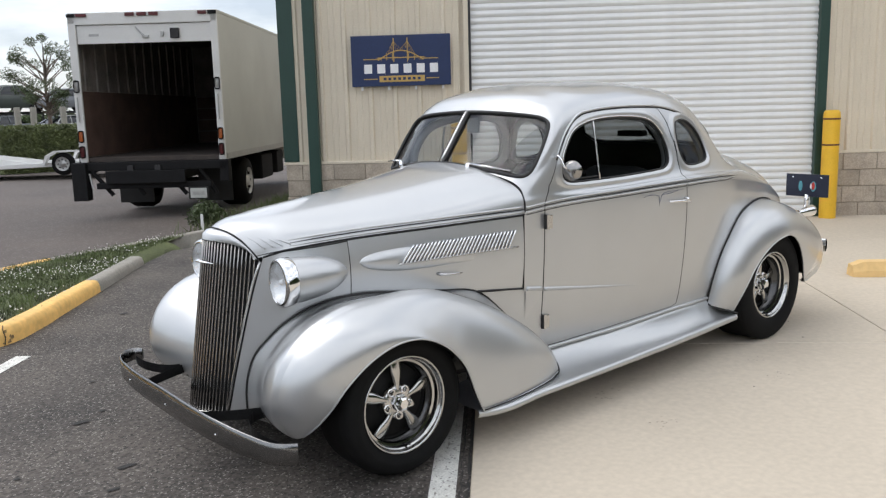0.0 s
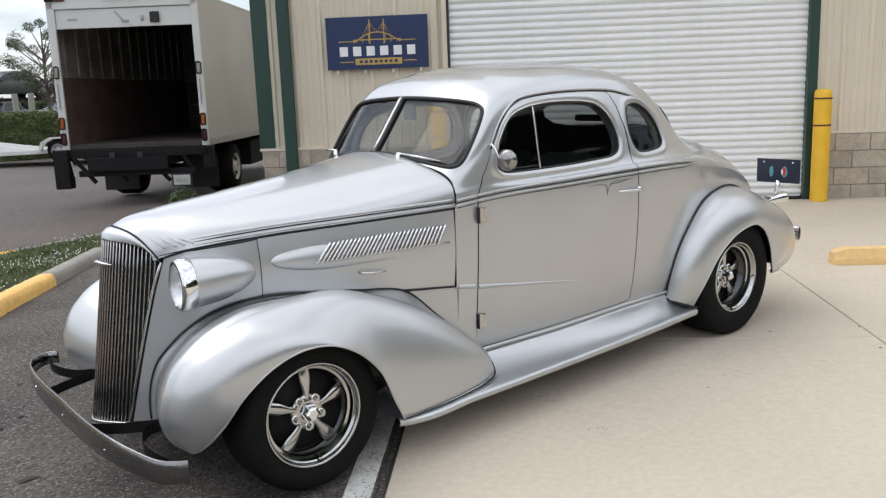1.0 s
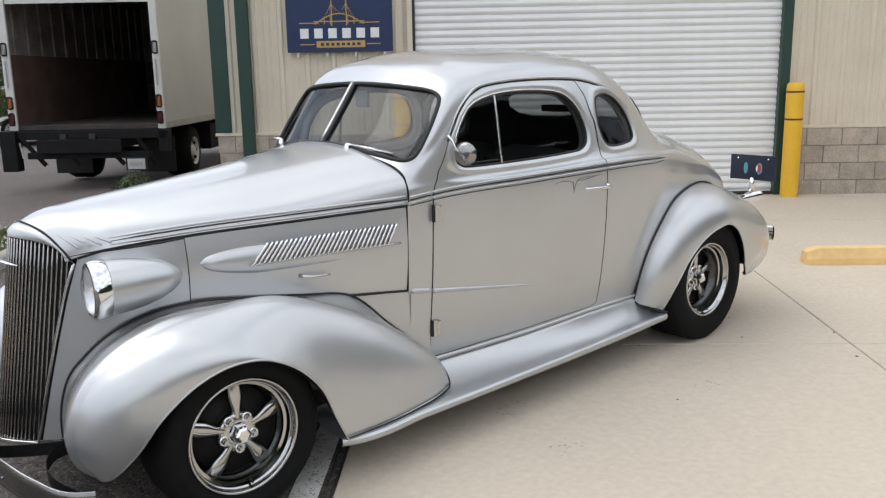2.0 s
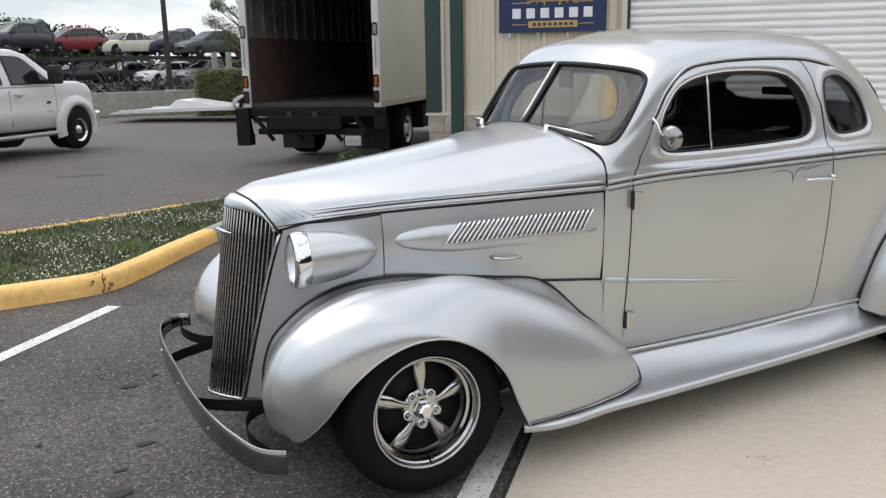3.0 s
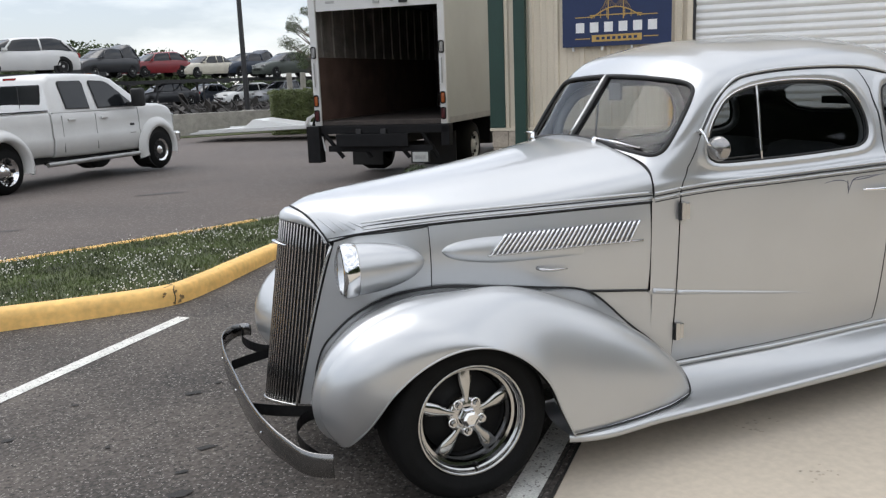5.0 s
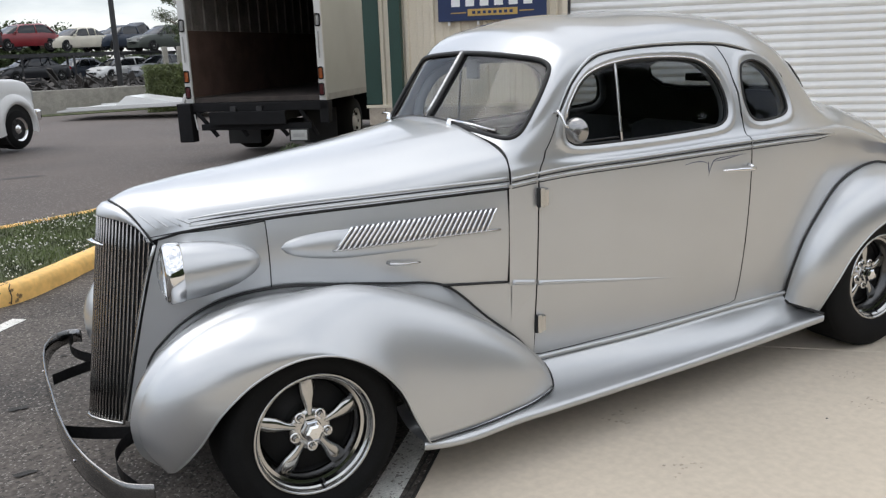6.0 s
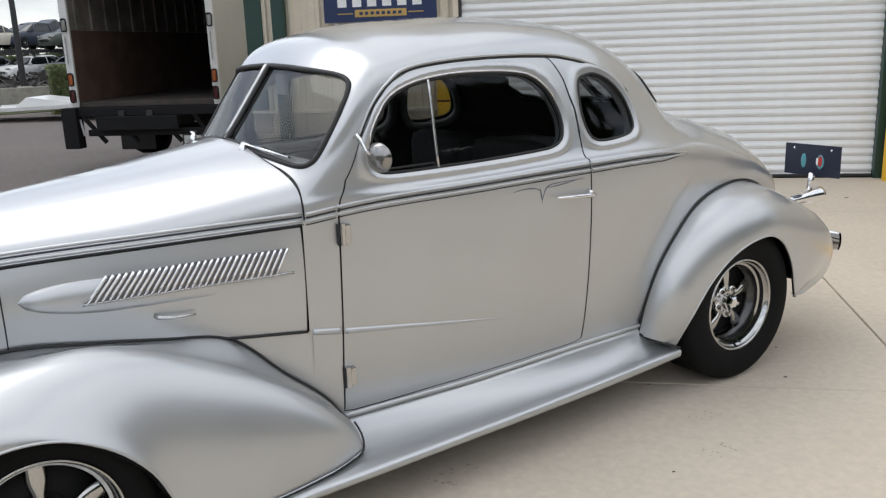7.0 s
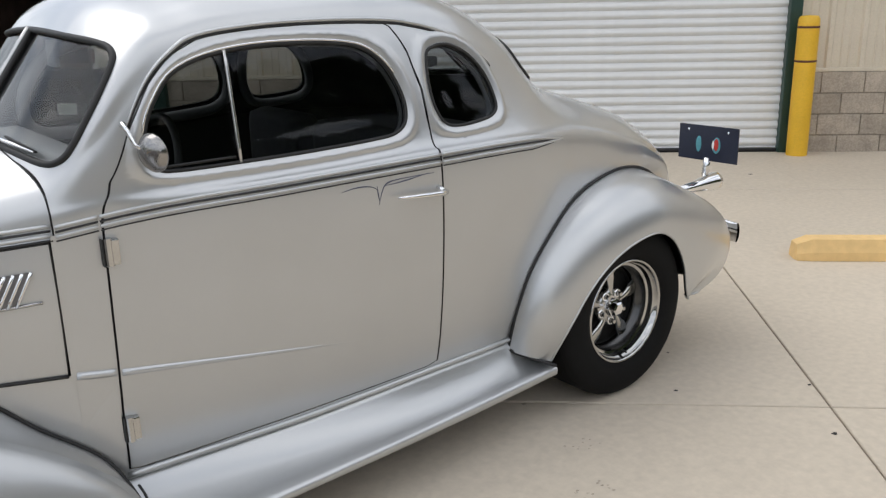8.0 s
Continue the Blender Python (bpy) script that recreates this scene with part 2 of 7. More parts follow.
def cyl_bm(p, q, r, r2=None, n=20, bm=None, bevel=0.0):
    """A capped cylinder or cone from p to q."""
    p, q = Vector(p), Vector(q)
    tmp = bmesh.new()
    bmesh.ops.create_cone(tmp, cap_ends=True, segments=n, radius1=r, radius2=r if r2 is None else r2, depth=(q - p).length)
    if bevel:
        rims = [e for e in tmp.edges if abs(e.verts[0].co.z - e.verts[1].co.z) < 1e-6]
        bmesh.ops.bevel(tmp, geom=rims, offset=bevel, segments=2, affect="EDGES", profile=0.5)
    turn = (q - p).to_track_quat("Z", "Y").to_matrix().to_4x4()
    bmesh.ops.transform(tmp, matrix=Matrix.Translation((p + q) / 2) @ turn, verts=tmp.verts)
    if bm is None:
        return tmp
    join_bm(bm, tmp)
    return bm


def ball_bm(c, r, scale=(1, 1, 1), sub=2, bm=None):
    tmp = bmesh.new()
    bmesh.ops.create_icosphere(tmp, subdivisions=sub, radius=r)
    bmesh.ops.scale(tmp, vec=scale, verts=tmp.verts)
    bmesh.ops.translate(tmp, vec=c, verts=tmp.verts)
    if bm is None:
        return tmp
    join_bm(bm, tmp)
    return bm


def tube(points, r, closed=False, n=8, flat=1.0):
    """Vertices and faces of a tube along points; r may be a list; flat squashes it in z."""
    pts = np.array(points, float)
    k = len(pts)
    rad = np.full(k, r) if np.isscalar(r) else np.array(r, float)
    verts, faces = [], []
    u = None
    for i in range(k):
        a = pts[(i - 1) % k] if closed or i > 0 else pts[i]
        b = pts[(i + 1) % k] if closed or i < k - 1 else pts[i]
        t = b - a
        t /= np.linalg.norm(t) + 1e-12
        if u is None:
            u = np.array((0, 0, 1.0)) if abs(t[2]) < 0.9 else np.array((0, 1.0, 0))
        u = u - t * np.dot(u, t)
        u /= np.linalg.norm(u) + 1e-12
        s = np.cross(t, u)
        for j in range(n):
            a = 2 * math.pi * j / n
            verts.append(pts[i] + rad[i] * (math.cos(a) * s + flat * math.sin(a) * u))
    for i in range(k if closed else k - 1):
        for j in range(n):
            faces.append((i * n + j, i * n + (j + 1) % n, ((i + 1) % k) * n + (j + 1) % n, ((i + 1) % k) * n + j))
    if not closed:
        faces.append(tuple(range(n - 1, -1, -1)))
        faces.append(tuple((k - 1) * n + j for j in range(n)))
    return verts, faces


def tube_ob(name, points, r, material, parent, label="", closed=False, n=8, flat=1.0):
    return mesh_object(name, *tube(points, r, closed, n, flat), material, parent, label)


def spline(ts, vs, q):
    """Smooth curve through (ts, vs) at q; vs may have several columns."""
    ts, vs, q = np.asarray(ts, float), np.asarray(vs, float), np.atleast_1d(np.asarray(q, float))
    if vs.ndim == 1:
        return spline(ts, vs[:, None], q)[:, 0]
    d = np.diff(vs, axis=0) / np.diff(ts)[:, None]
    h = np.diff(ts)[:, None]
    m = np.empty_like(vs)
    m[1:-1] = (d[:-1] * h[1:] + d[1:] * h[:-1]) / (h[1:] + h[:-1])
    m[0], m[-1] = d[0] * 1.5 - m[1] * 0.5 if len(ts) > 2 else d[0], d[-1] * 1.5 - m[-2] * 0.5 if len(ts) > 2 else d[-1]
    i = np.clip(np.searchsorted(ts, q, side="right") - 1, 0, len(ts) - 2)
    w = (ts[i + 1] - ts[i])
    s = ((q - ts[i]) / w)[:, None]
    w = w[:, None]
    return ((2 * s**3 - 3 * s**2 + 1) * vs[i] + (s**3 - 2 * s**2 + s) * w * m[i] + (3 * s**2 - 2 * s**3) * vs[i + 1] + (s**3 - s**2) * w * m[i + 1])


def grid_faces(n, m, flip=False, close=False):
    f = []
    for i in range(n - 1):
        for j in range(m - (0 if close else 1)):
            k = (j + 1) % m
            q = (i * m + j, i * m + k, (i + 1) * m + k, (i + 1) * m + j)
            f.append(q[::-1] if flip else q)
    return f


def grid_ob(name, P, material, parent, label="", flip=False, close=False, thick=0.0):
    """A sheet from an array of points (n, m, 3); thick lays a second skin behind it."""
    n, m = P.shape[:2]
    ob = mesh_object(name, P.reshape(-1, 3), grid_faces(n, m, flip, close), material, parent, label)
    if thick:
        mod = ob.modifiers.new("thick", "SOLIDIFY")
        mod.thickness, mod.offset = thick, -1
    return ob


def lathe(profile, n=48):
    """Points (n, m, 3) of a profile of (y, r) turned round the y axis."""
    a = np.linspace(0, 2 * math.pi, n, endpoint=False)
    pr = np.array(profile, float)
    P = np.empty((len(pr), n, 3))
    P[:, :, 0] = pr[:, 1:2] * np.cos(a)[None]
    P[:, :, 1] = pr[:, 0:1]
    P[:, :, 2] = pr[:, 1:2] * np.sin(a)[None]
    return P


def prism(name, outline, y0, y1, material, parent, label=""):
    """A flat plate: an outline of (x, z) pulled from y0 to y1."""
    bm = bmesh.new()
    a = [bm.verts.new((x, y0, z)) for x, z in outline]
    b = [bm.verts.new((x, y1, z)) for x, z in outline]
    k = len(a)
    for i in range(k):
        bm.faces.new((a[i], a[(i + 1) % k], b[(i + 1) % k], b[i]))
    bm.faces.new(a[::-1])
    bm.faces.new(b)
    bmesh.ops.recalc_face_normals(bm, faces=bm.faces)
    return part(name, bm, material, parent, label)


# ---- ground: road to the horizon, parking lot, concrete apron, kerb and verge ----
BROT = pose(8.06, 1.58, 0, 0, 0, -43)          # building frame: x along the wall, y into the building


def slope(p):
    """Height of the lot, which rises gently to the building."""
    q = BROT.inverted() @ Vector((p[0], p[1], 0))
    return 0.10 + 0.0145 * max(-8.95, min(0.0, q.y))


def sheet(name, outline, z, material, label, category, kind="structure", cuts=0, follow=False, lift=0.0):
    bm = bmesh.new()
    f = bm.faces.new([bm.verts.new((x, y, z)) for x, y in outline])
    bmesh.ops.triangulate(bm, faces=[f])
    if cuts:
        bmesh.ops.subdivide_edges(bm, edges=bm.edges[:], cuts=cuts, use_grid_fill=True)
    if follow:
        for v in bm.verts:
            v.co.z = slope(v.co) + lift
    bmesh.ops.recalc_face_normals(bm, faces=bm.faces)
    for f in bm.faces:
        if f.normal.z < 0:
            f.normal_flip()
    ob = part(name, bm, material, None)
    return tagged(ob, label, category, "", kind)


def bpt(u, v):
    q = BROT @ Vector((u, v, 0))
    return (q.x, q.y)


P = np.array([[(x, y, z) for x in (-1500, -60, -20, 0, 20, 60, 1500)] for y, z in ((-1500, -0.06), (-40, -0.06), (6.6, -0.06), (17.5, -0.25), (80, -0.25), (2500, -0.25))], float)
tagged(grid_ob("ground", P, ROAD, None, flip=True), "worn brown-grey asphalt road reaching far off", "ground", "", "structure")
LOT = [bpt(-30, -26), bpt(20, -26), bpt(20, -8.95), bpt(20, -1), bpt(-6.2, -0.2), (1.45, 5.45), (1.0, 4.98), (0.28, 4.02), (-0.42, 3.14), (-0.72, 2.82), (-1.84, 2.70), (-8, 2.5), (-16, 2.4)]
bm = bmesh.new()
bm.faces.new([bm.verts.new((x, y, 0)) for x, y in LOT])
kink = BROT @ Vector((0, -8.95, 0))
bmesh.ops.bisect_plane(bm, geom=bm.verts[:] + bm.edges[:] + bm.faces[:], plane_co=kink, plane_no=BROT.to_3x3() @ Vector((0, 1, 0)))
for v in bm.verts:
    v.co.z = slope(v.co) - 0.012
bmesh.ops.triangulate(bm, faces=bm.faces[:])
bmesh.ops.recalc_face_normals(bm, faces=bm.faces)
tagged(part("parking_lot", bm, ASPHALT, None), "coarse dark grey parking lot asphalt", "ground", "", "structure")


def kerb(name, path, material, label, w=0.16, h=0.14):
    """A rounded kerb along a plan path."""
    prof = [(0, -0.12), (0.004, 0.08), (0.02, h - 0.015), (0.045, h), (w - 0.03, h), (w, h - 0.02), (w, -0.12)]
    p = np.array(path, float)
    P = np.empty((len(p), len(prof), 3))
    t = np.gradient(p, axis=0)
    t = t / np.linalg.norm(t, axis=1, keepdims=True)
    n = np.stack([-t[:, 1], t[:, 0]], axis=1)
    for j, (d, z) in enumerate(prof):
        P[:, j, :2] = p + n * d
        P[:, j, 2] = z
    ob = grid_ob(name, P, material, None, flip=True)
    return tagged(ob, label, "kerb", "", "structure")


front = np.concatenate([np.linspace((-16, 2.30), (-1.7, 2.63), 28), spline(range(5), [(-1.7, 2.63), (-1.2, 2.645), (-0.78, 2.72), (-0.48, 3.02), (-0.30, 3.26)], np.linspace(0, 4, 33))[1:], np.linspace((-0.30, 3.26), (0.22, 3.93), 8)[1:]])
kerb("kerb_1", front, YELLOWKERB, "yellow painted concrete kerb round a grass verge")
tailk = spline(range(4), [(0.22, 3.93), (0.85, 4.76), (1.25, 5.25), (1.7, 5.7)], np.linspace(0, 3, 16))
kerb("kerb_2", tailk[:7], KERBGREY, "bare grey concrete kerb end beside the verge")
bank_p = []
for (x, y), (dx, dy) in zip(tailk[6:], np.gradient(tailk[6:], axis=0)):
    nx, ny = -dy / math.hypot(dx, dy), dx / math.hypot(dx, dy)
    bank_p.append([(x + nx * d, y + ny * d, z) for d, z in ((0.0, -0.05), (0.05, 0.03), (0.12, 0.08), (0.22, 0.107))])
tagged(grid_ob("verge_edge", np.array(bank_p), GRASS, None, flip=True), "grassy edge of the verge sloping to the asphalt", "grass", "", "structure")
backk = spline(range(4), [(2.2, 6.42), (0.3, 5.72), (-2.1, 4.70), (-16, -0.5)], np.linspace(0, 3, 24))
kerb("kerb_3", backk[:9], KERBGREY, "thin bare kerb on the road side of the verge", w=0.12, h=0.12)
kerb("kerb_4", backk[8:], YELLOWKERB, "thin yellow kerb on the road side of the verge", w=0.12, h=0.12)

vo = [tuple(p + np.array((-0.02, 0.12))) for p in front[25:]] + [tuple(p + np.array((-0.10, 0.05))) for p in tailk[1:6]] + [tuple(p + np.array((-0.17, 0.12))) for p in tailk[6:]] + [tuple(p + np.array((0.03, -0.05))) for p in backk[1:20]]
verge = sheet("verge", vo, 0.105, GRASS, "short green grass verge dotted with white clover", "grass", cuts=2)
# grass blades and clover heads
rng = np.random.default_rng(4)
poly = np.array(vo)
cand = np.stack([rng.uniform(-3.2, 2.4, 60000), rng.uniform(2.6, 6.5, 60000)], axis=1)


def inside2(poly, p):
    x, y = p[:, 0], p[:, 1]
    r = np.zeros(len(p), bool)
    for (x0, y0), (x1, y1) in zip(poly, np.roll(poly, -1, axis=0)):
        r ^= ((y0 > y) != (y1 > y)) & (x < (x1 - x0) * (y - y0) / (y1 - y0 + 1e-15) + x0)
    return r


cand = cand[inside2(poly, cand)][:26000]
V, F = [], []
for x, y in cand:
    a, h, b = rng.uniform(0, 6.28), rng.uniform(0.02, 0.055), rng.uniform(0.003, 0.006)
    dx, dy, lx, ly = b * math.cos(a), b * math.sin(a), rng.normal(0, 0.018), rng.normal(0, 0.018)
    k = len(V)
    V += [(x - dx, y - dy, 0.10), (x + dx, y + dy, 0.10), (x + lx, y + ly, 0.10 + h)]
    F.append((k, k + 1, k + 2))
BLADE = mat("grass_blade", (0.095, 0.125, 0.040), 0.7, 0, 0.45, 5, 90, 0.0)
tagged(mesh_object("grass_blades", V, F, BLADE, smooth=False), "short green grass blades on the verge", "grass", "", "stuff")
V, F = [], []
for x, y in cand[rng.choice(len(cand), 3200, replace=False)]:
    if noise.noise((x * 1.6, y * 1.6, 0)) < 0.16 + rng.uniform(-0.25, 0.2):
        continue
    r, z = rng.uniform(0.004, 0.008), 0.10 + rng.uniform(0.03, 0.07)
    k = len(V)
    V += [(x + r, y, z), (x, y + r, z), (x - r, y, z), (x, y - r, z), (x, y, z + r), (x, y, z - r)]
    F += [(k + i, k + (i + 1) % 4, k + 4) for i in range(4)] + [(k + (i + 1) % 4, k + i, k + 5) for i in range(4)]
tagged(mesh_object("clover_flowers", V, F, FLOWER, smooth=False), "small white clover flowers in the grass", "flowers", "", "stuff")


# paint lines
def line_(name, a, b, w, label, lift=0.004):
    a, b = Vector(a), Vector(b)
    d = (b - a).normalized()
    n = Vector((-d.y, d.x)) * w / 2
    o = [a - n, a + n, b + n, b - n]
    bm = bmesh.new()
    k = 14
    L = [[bm.verts.new((*(p + (q - p) * i / k), 0)) for i in range(k + 1)] for p, q in ((a - n, b - n), (a + n, b + n))]
    for i in range(k):
        bm.faces.new((L[0][i], L[0][i + 1], L[1][i + 1], L[1][i]))
    for v in bm.verts:
        v.co.z = slope(v.co) - 0.012 + lift
    bmesh.ops.recalc_face_normals(bm, faces=bm.faces)
    ob = part(name, bm, WHITEPAINT, None)
    return tagged(ob, label, "road marking", "", "structure")


line_("parking_line", bpt(-6.98, -5.46), bpt(-6.98, -12.5), 0.10, "worn white parking line on the asphalt")
line_("apron_line", bpt(-4.155, -2.0), bpt(-4.155, -9.0), 0.11, "worn white line along the concrete edge")

# concrete apron in slabs, cut along joints square to the building
apron = thing("apron", "pale worn concrete apron in sawn slabs", "pavement", kind="structure")
SU = [-4.045, -1.42, 1.90, 5.5, 9.1, 12.7]
# rows beyond -8.95 are unseen, added to throw warm light on the car
SV = [-19.9, -16.25, -12.6, -8.95, -5.33, -1.65, -0.02]


def slab(u0, u1, v0, v1):
    g = 0.004
    bm = bmesh.new()
    c = [bpt(u0 + g, v0 + g), bpt(u1 - g, v0 + g), bpt(u1 - g, v1 - g), bpt(u0 + g, v1 - g)]
    top = [bm.verts.new((x, y, slope((x, y)) + 0.002)) for x, y in c]
    low = [bm.verts.new((x, y, slope((x, y)) - 0.06)) for x, y in c]
    bm.faces.new(top)
    for k in range(4):
        bm.faces.new((low[k], low[(k + 1) % 4], top[(k + 1) % 4], top[k]))
    bmesh.ops.bevel(bm, geom=[e for e in bm.edges if e.verts[0] in top and e.verts[1] in top], offset=0.004, segments=1, affect="EDGES")
    bmesh.ops.recalc_face_normals(bm, faces=bm.faces)
    part("slab", bm, CONCRETE, apron)


for u0, u1 in zip(SU, SU[1:]):
    for v0, v1 in zip(SV, SV[1:]):
        slab(u0, u1, v0, v1)
# broken asphalt edge along the slabs
for u_, w_ in ((-4.052, 0.006), (-4.082, 0.003)):
    bm = bmesh.new()
    last = None
    for v_ in np.arange(-8.0, -3.4, 0.03):
        w = w_ * random.uniform(0.2, 1.5)
        c = u_ + random.uniform(-0.006, 0.006)
        (xa, ya), (xb, yb) = bpt(c - w, v_), bpt(c + w, v_)
        pair = bm.verts.new((xa, ya, slope((xa, ya)) - 0.0085)), bm.verts.new((xb, yb, slope((xb, yb)) - 0.0085))
        if last:
            bm.faces.new((last[0], last[1], pair[1], pair[0]))
        last = pair
    bmesh.ops.recalc_face_normals(bm, faces=bm.faces)
    tagged(part("crack", bm, SOIL, None), "dark broken crack along the edge of the concrete", "crack", "", "structure")
# spots and stains with shapes of their own
for k, (x, y, r, q) in enumerate([(2.01, -1.15, 0.010, 1), (2.28, -1.14, 0.075, 0.35), (2.45, -0.92, 0.06, 0.4), (3.05, -0.88, 0.014, 1), (3.20, -1.46, 0.022, 0.6), (1.36, -0.69, 0.10, 0.3), (3.50, -1.20, 0.012, 1), (4.3, 0.1, 0.012, 1), (1.27, -1.12, 0.09, 0.3), (6.9, 1.2, 0.03, 0.7), (2.51, -0.56, 0.02, 0.5), (3.33, -0.63, 0.012, 1)]):
    bm = bmesh.new()
    n_ = 3 if q < 0.5 else 1
    for j in range(n_ * 4 if q < 0.5 else 1):
        cx, cy = x + (random.uniform(-r, r) if q < 0.5 else 0), y + (random.uniform(-r, r) * 0.6 if q < 0.5 else 0)
        rr = r * (0.10 if q < 0.5 else 0.8)
        vs = [bm.verts.new((cx + rr * random.uniform(0.5, 1.2) * math.cos(a), cy + rr * random.uniform(0.4, 0.9) * math.sin(a), slope((cx, cy)) + 0.0035)) for a in np.linspace(0, 6.28, 9)[:-1]]
        bm.faces.new(vs)
    tagged(part("stain", bm, SOIL if q > 0.5 else SMUDGE, None), "small dark oil spot on the concrete", "stain", "spots on the ground", "structure")
for k, (x, y, r) in enumerate([(-0.84, 0.89, 0.045), (-0.85, 0.20, 0.04), (-1.67, 0.69, 0.03), (-0.71, 0.98, 0.025), (-0.97, 0.01, 0.03), (-0.99, -0.18, 0.055), (0.1, 3.0, 0.04), (-1.4, 1.0, 0.02), (-1.25, 0.4, 0.018), (-0.6, 1.5, 0.02)]):
    bm = bmesh.new()
    vs = [bm.verts.new((x + r * random.uniform(0.6, 1.3) * math.cos(a), y + 0.7 * r * random.uniform(0.4, 1.0) * math.sin(a), slope((x, y)) - 0.007)) for a in np.linspace(0, 6.28, 13)[:-1]]
    bm.faces.new(vs)
    tagged(part("stain", bm, SOIL, None), "dark oil spot on the asphalt", "stain", "spots on the ground", "structure")


for x, y, rx, ry in ((-0.47, 10.78, 0.42, 0.16), (-2.48, 7.75, 0.30, 0.10)):
    bm = bmesh.new()
    rim_ = [(x + rx * random.uniform(0.75, 1.1) * math.cos(a), y + ry * random.uniform(0.6, 1.1) * math.sin(a)) for a in np.linspace(0, 6.28, 19)[:-1]]
    bm.faces.new([bm.verts.new((px_, py_, -0.06 - 0.19 * min(1, max(0, (py_ - 6.6) / 10.9)) + 0.004)) for px_, py_ in rim_])
    tagged(part("stain", bm, SMEAR, None), "dark oil smear on the road", "stain", "spots on the ground", "structure")


# ---- workshop building ----
def bwall(name, label, kind="structure", category="wall"):
    ob = thing(name, label, category, BROT, "", kind)
    return ob


wall = bwall("wall_front", "cream ribbed metal siding over split-face block, green trim")
TOP = 6.2
X0, X1 = -6.56, 11.0
DL, DR = -4.23, -0.06


def siding(x0, x1, z0, z1, y=0.0, name="siding_panel"):
    """Ribbed sheet: broad flats with raised ribs every 0.30 m and two low pencil ribs between."""
    prof = [(0.0, 0.0), (0.015, -0.026), (0.055, -0.026), (0.07, 0.0), (0.14, 0.0), (0.146, -0.006), (0.158, -0.006), (0.164, 0.0), (0.21, 0.0), (0.216, -0.006), (0.228, -0.006), (0.234, 0.0), (0.305, 0.0)]
    xs = []
    x = math.floor(x0 / 0.305) * 0.305
    while x < x1:
        xs += [(x + a, b) for a, b in prof[:-1]]
        x += 0.305
    xs = [(min(max(a, x0), x1), b) for a, b in xs if x0 - 0.05 < a < x1 + 0.05]
    bm = bmesh.new()
    rows = [(bm.verts.new((a, y + b, z0)), bm.verts.new((a, y + b, z1))) for a, b in xs]
    for p, q in zip(rows, rows[1:]):
        if (q[0].co - p[0].co).length > 1e-5:
            bm.faces.new((p[0], q[0], q[1], p[1]))
    return part(name, bm, SIDING, wall)


siding(X0, DL - 0.06, 0.90, TOP)
siding(DR + 0.11, X1, 0.90, TOP)
siding(DL - 0.06, DR + 0.11, 3.75, TOP)
part("wall_core", box_bm(X0 + 0.02, DL - 0.05, 0.03, 0.25, -0.1, TOP), SIDING, wall)
part("wall_core", box_bm(DR + 0.10, X1, 0.03, 0.25, -0.1, TOP), SIDING, wall)
part("wall_core", box_bm(DL - 0.05, DR + 0.10, 0.03, 0.25, 3.75, TOP), SIDING, wall)
for a, b in ((X0 - 0.03, DL - 0.06), (DR + 0.11, X1)):
    part("sill_trim", box_bm(a, b, -0.045, 0.02, 0.865, 0.90, 0.006), SIDING, wall)
    part("mortar_bed", box_bm(a + 0.04, b, -0.028, 0.03, 0.0, 0.862), MORTAR, wall)
    for r in range(4):
        z0 = 0.068 + 0.2 * r
        x = a + 0.04 - (0.2 if r % 2 else 0)
        while x < min(b, 6):
            x_0, x_1 = max(x, a + 0.03), min(x + 0.393, b)
            if x_1 - x_0 > 0.05:
                bm = box_bm(x_0, x_1, -0.045, 0.0, z0, z0 + 0.193, 0.004, segs=1)
                part("block", bm, BLOCK, wall)
            x += 0.40
# green trims: corner cover, downpipe, door jambs
part("corner_trim", box_bm(X0 - 0.02, X0 + 0.17, -0.05, 0.02, 0.905, TOP, 0.006), GREEN, wall, "dark green corner trim")
pipe = tagged(part("downpipe", box_bm(-6.25, -6.11, -0.12, -0.03, 0.09, TOP, 0.012), GREEN, None), "dark green square downpipe against the wall", "downpipe")
pipe.matrix_world = BROT.copy()
part("door_jamb", box_bm(DR, DR + 0.11, -0.06, 0.10, 0.09, 3.9, 0.006), GREEN, wall, "dark green door jamb")
part("door_jamb", box_bm(DL - 0.06, DL, -0.03, 0.10, 0.09, 3.9, 0.006), SIDING, wall)
part("jamb_edge", box_bm(DL, DL + 0.03, -0.02, 0.10, 0.09, 3.9, 0.004), GUNMETAL, wall)
part("door_head", box_bm(DL - 0.06, DR + 0.11, -0.06, 0.10, 3.70, 3.9, 0.006), GREEN, wall)
# side wall, roof and back
side_wall = bwall("wall_side", "cream metal side wall of the workshop")
part("side_panel", box_bm(X0, X0 + 0.2, 0.26, 14, -0.1, TOP), SIDING, side_wall)
part("side_panel", box_bm(X1 - 0.2, X1, 0.26, 14, -0.1, TOP), SIDING, side_wall)
part("side_panel", box_bm(X0, X1, 13.8, 14, -0.1, TOP), SIDING, side_wall)
roof = bwall("roof", "pale metal workshop roof", category="roof")
part("roof_sheet", box_bm(X0 - 0.3, X1 + 0.3, -0.3, 14.2, TOP + 0.002, TOP + 0.2, 0.02), SHUTTER, roof)
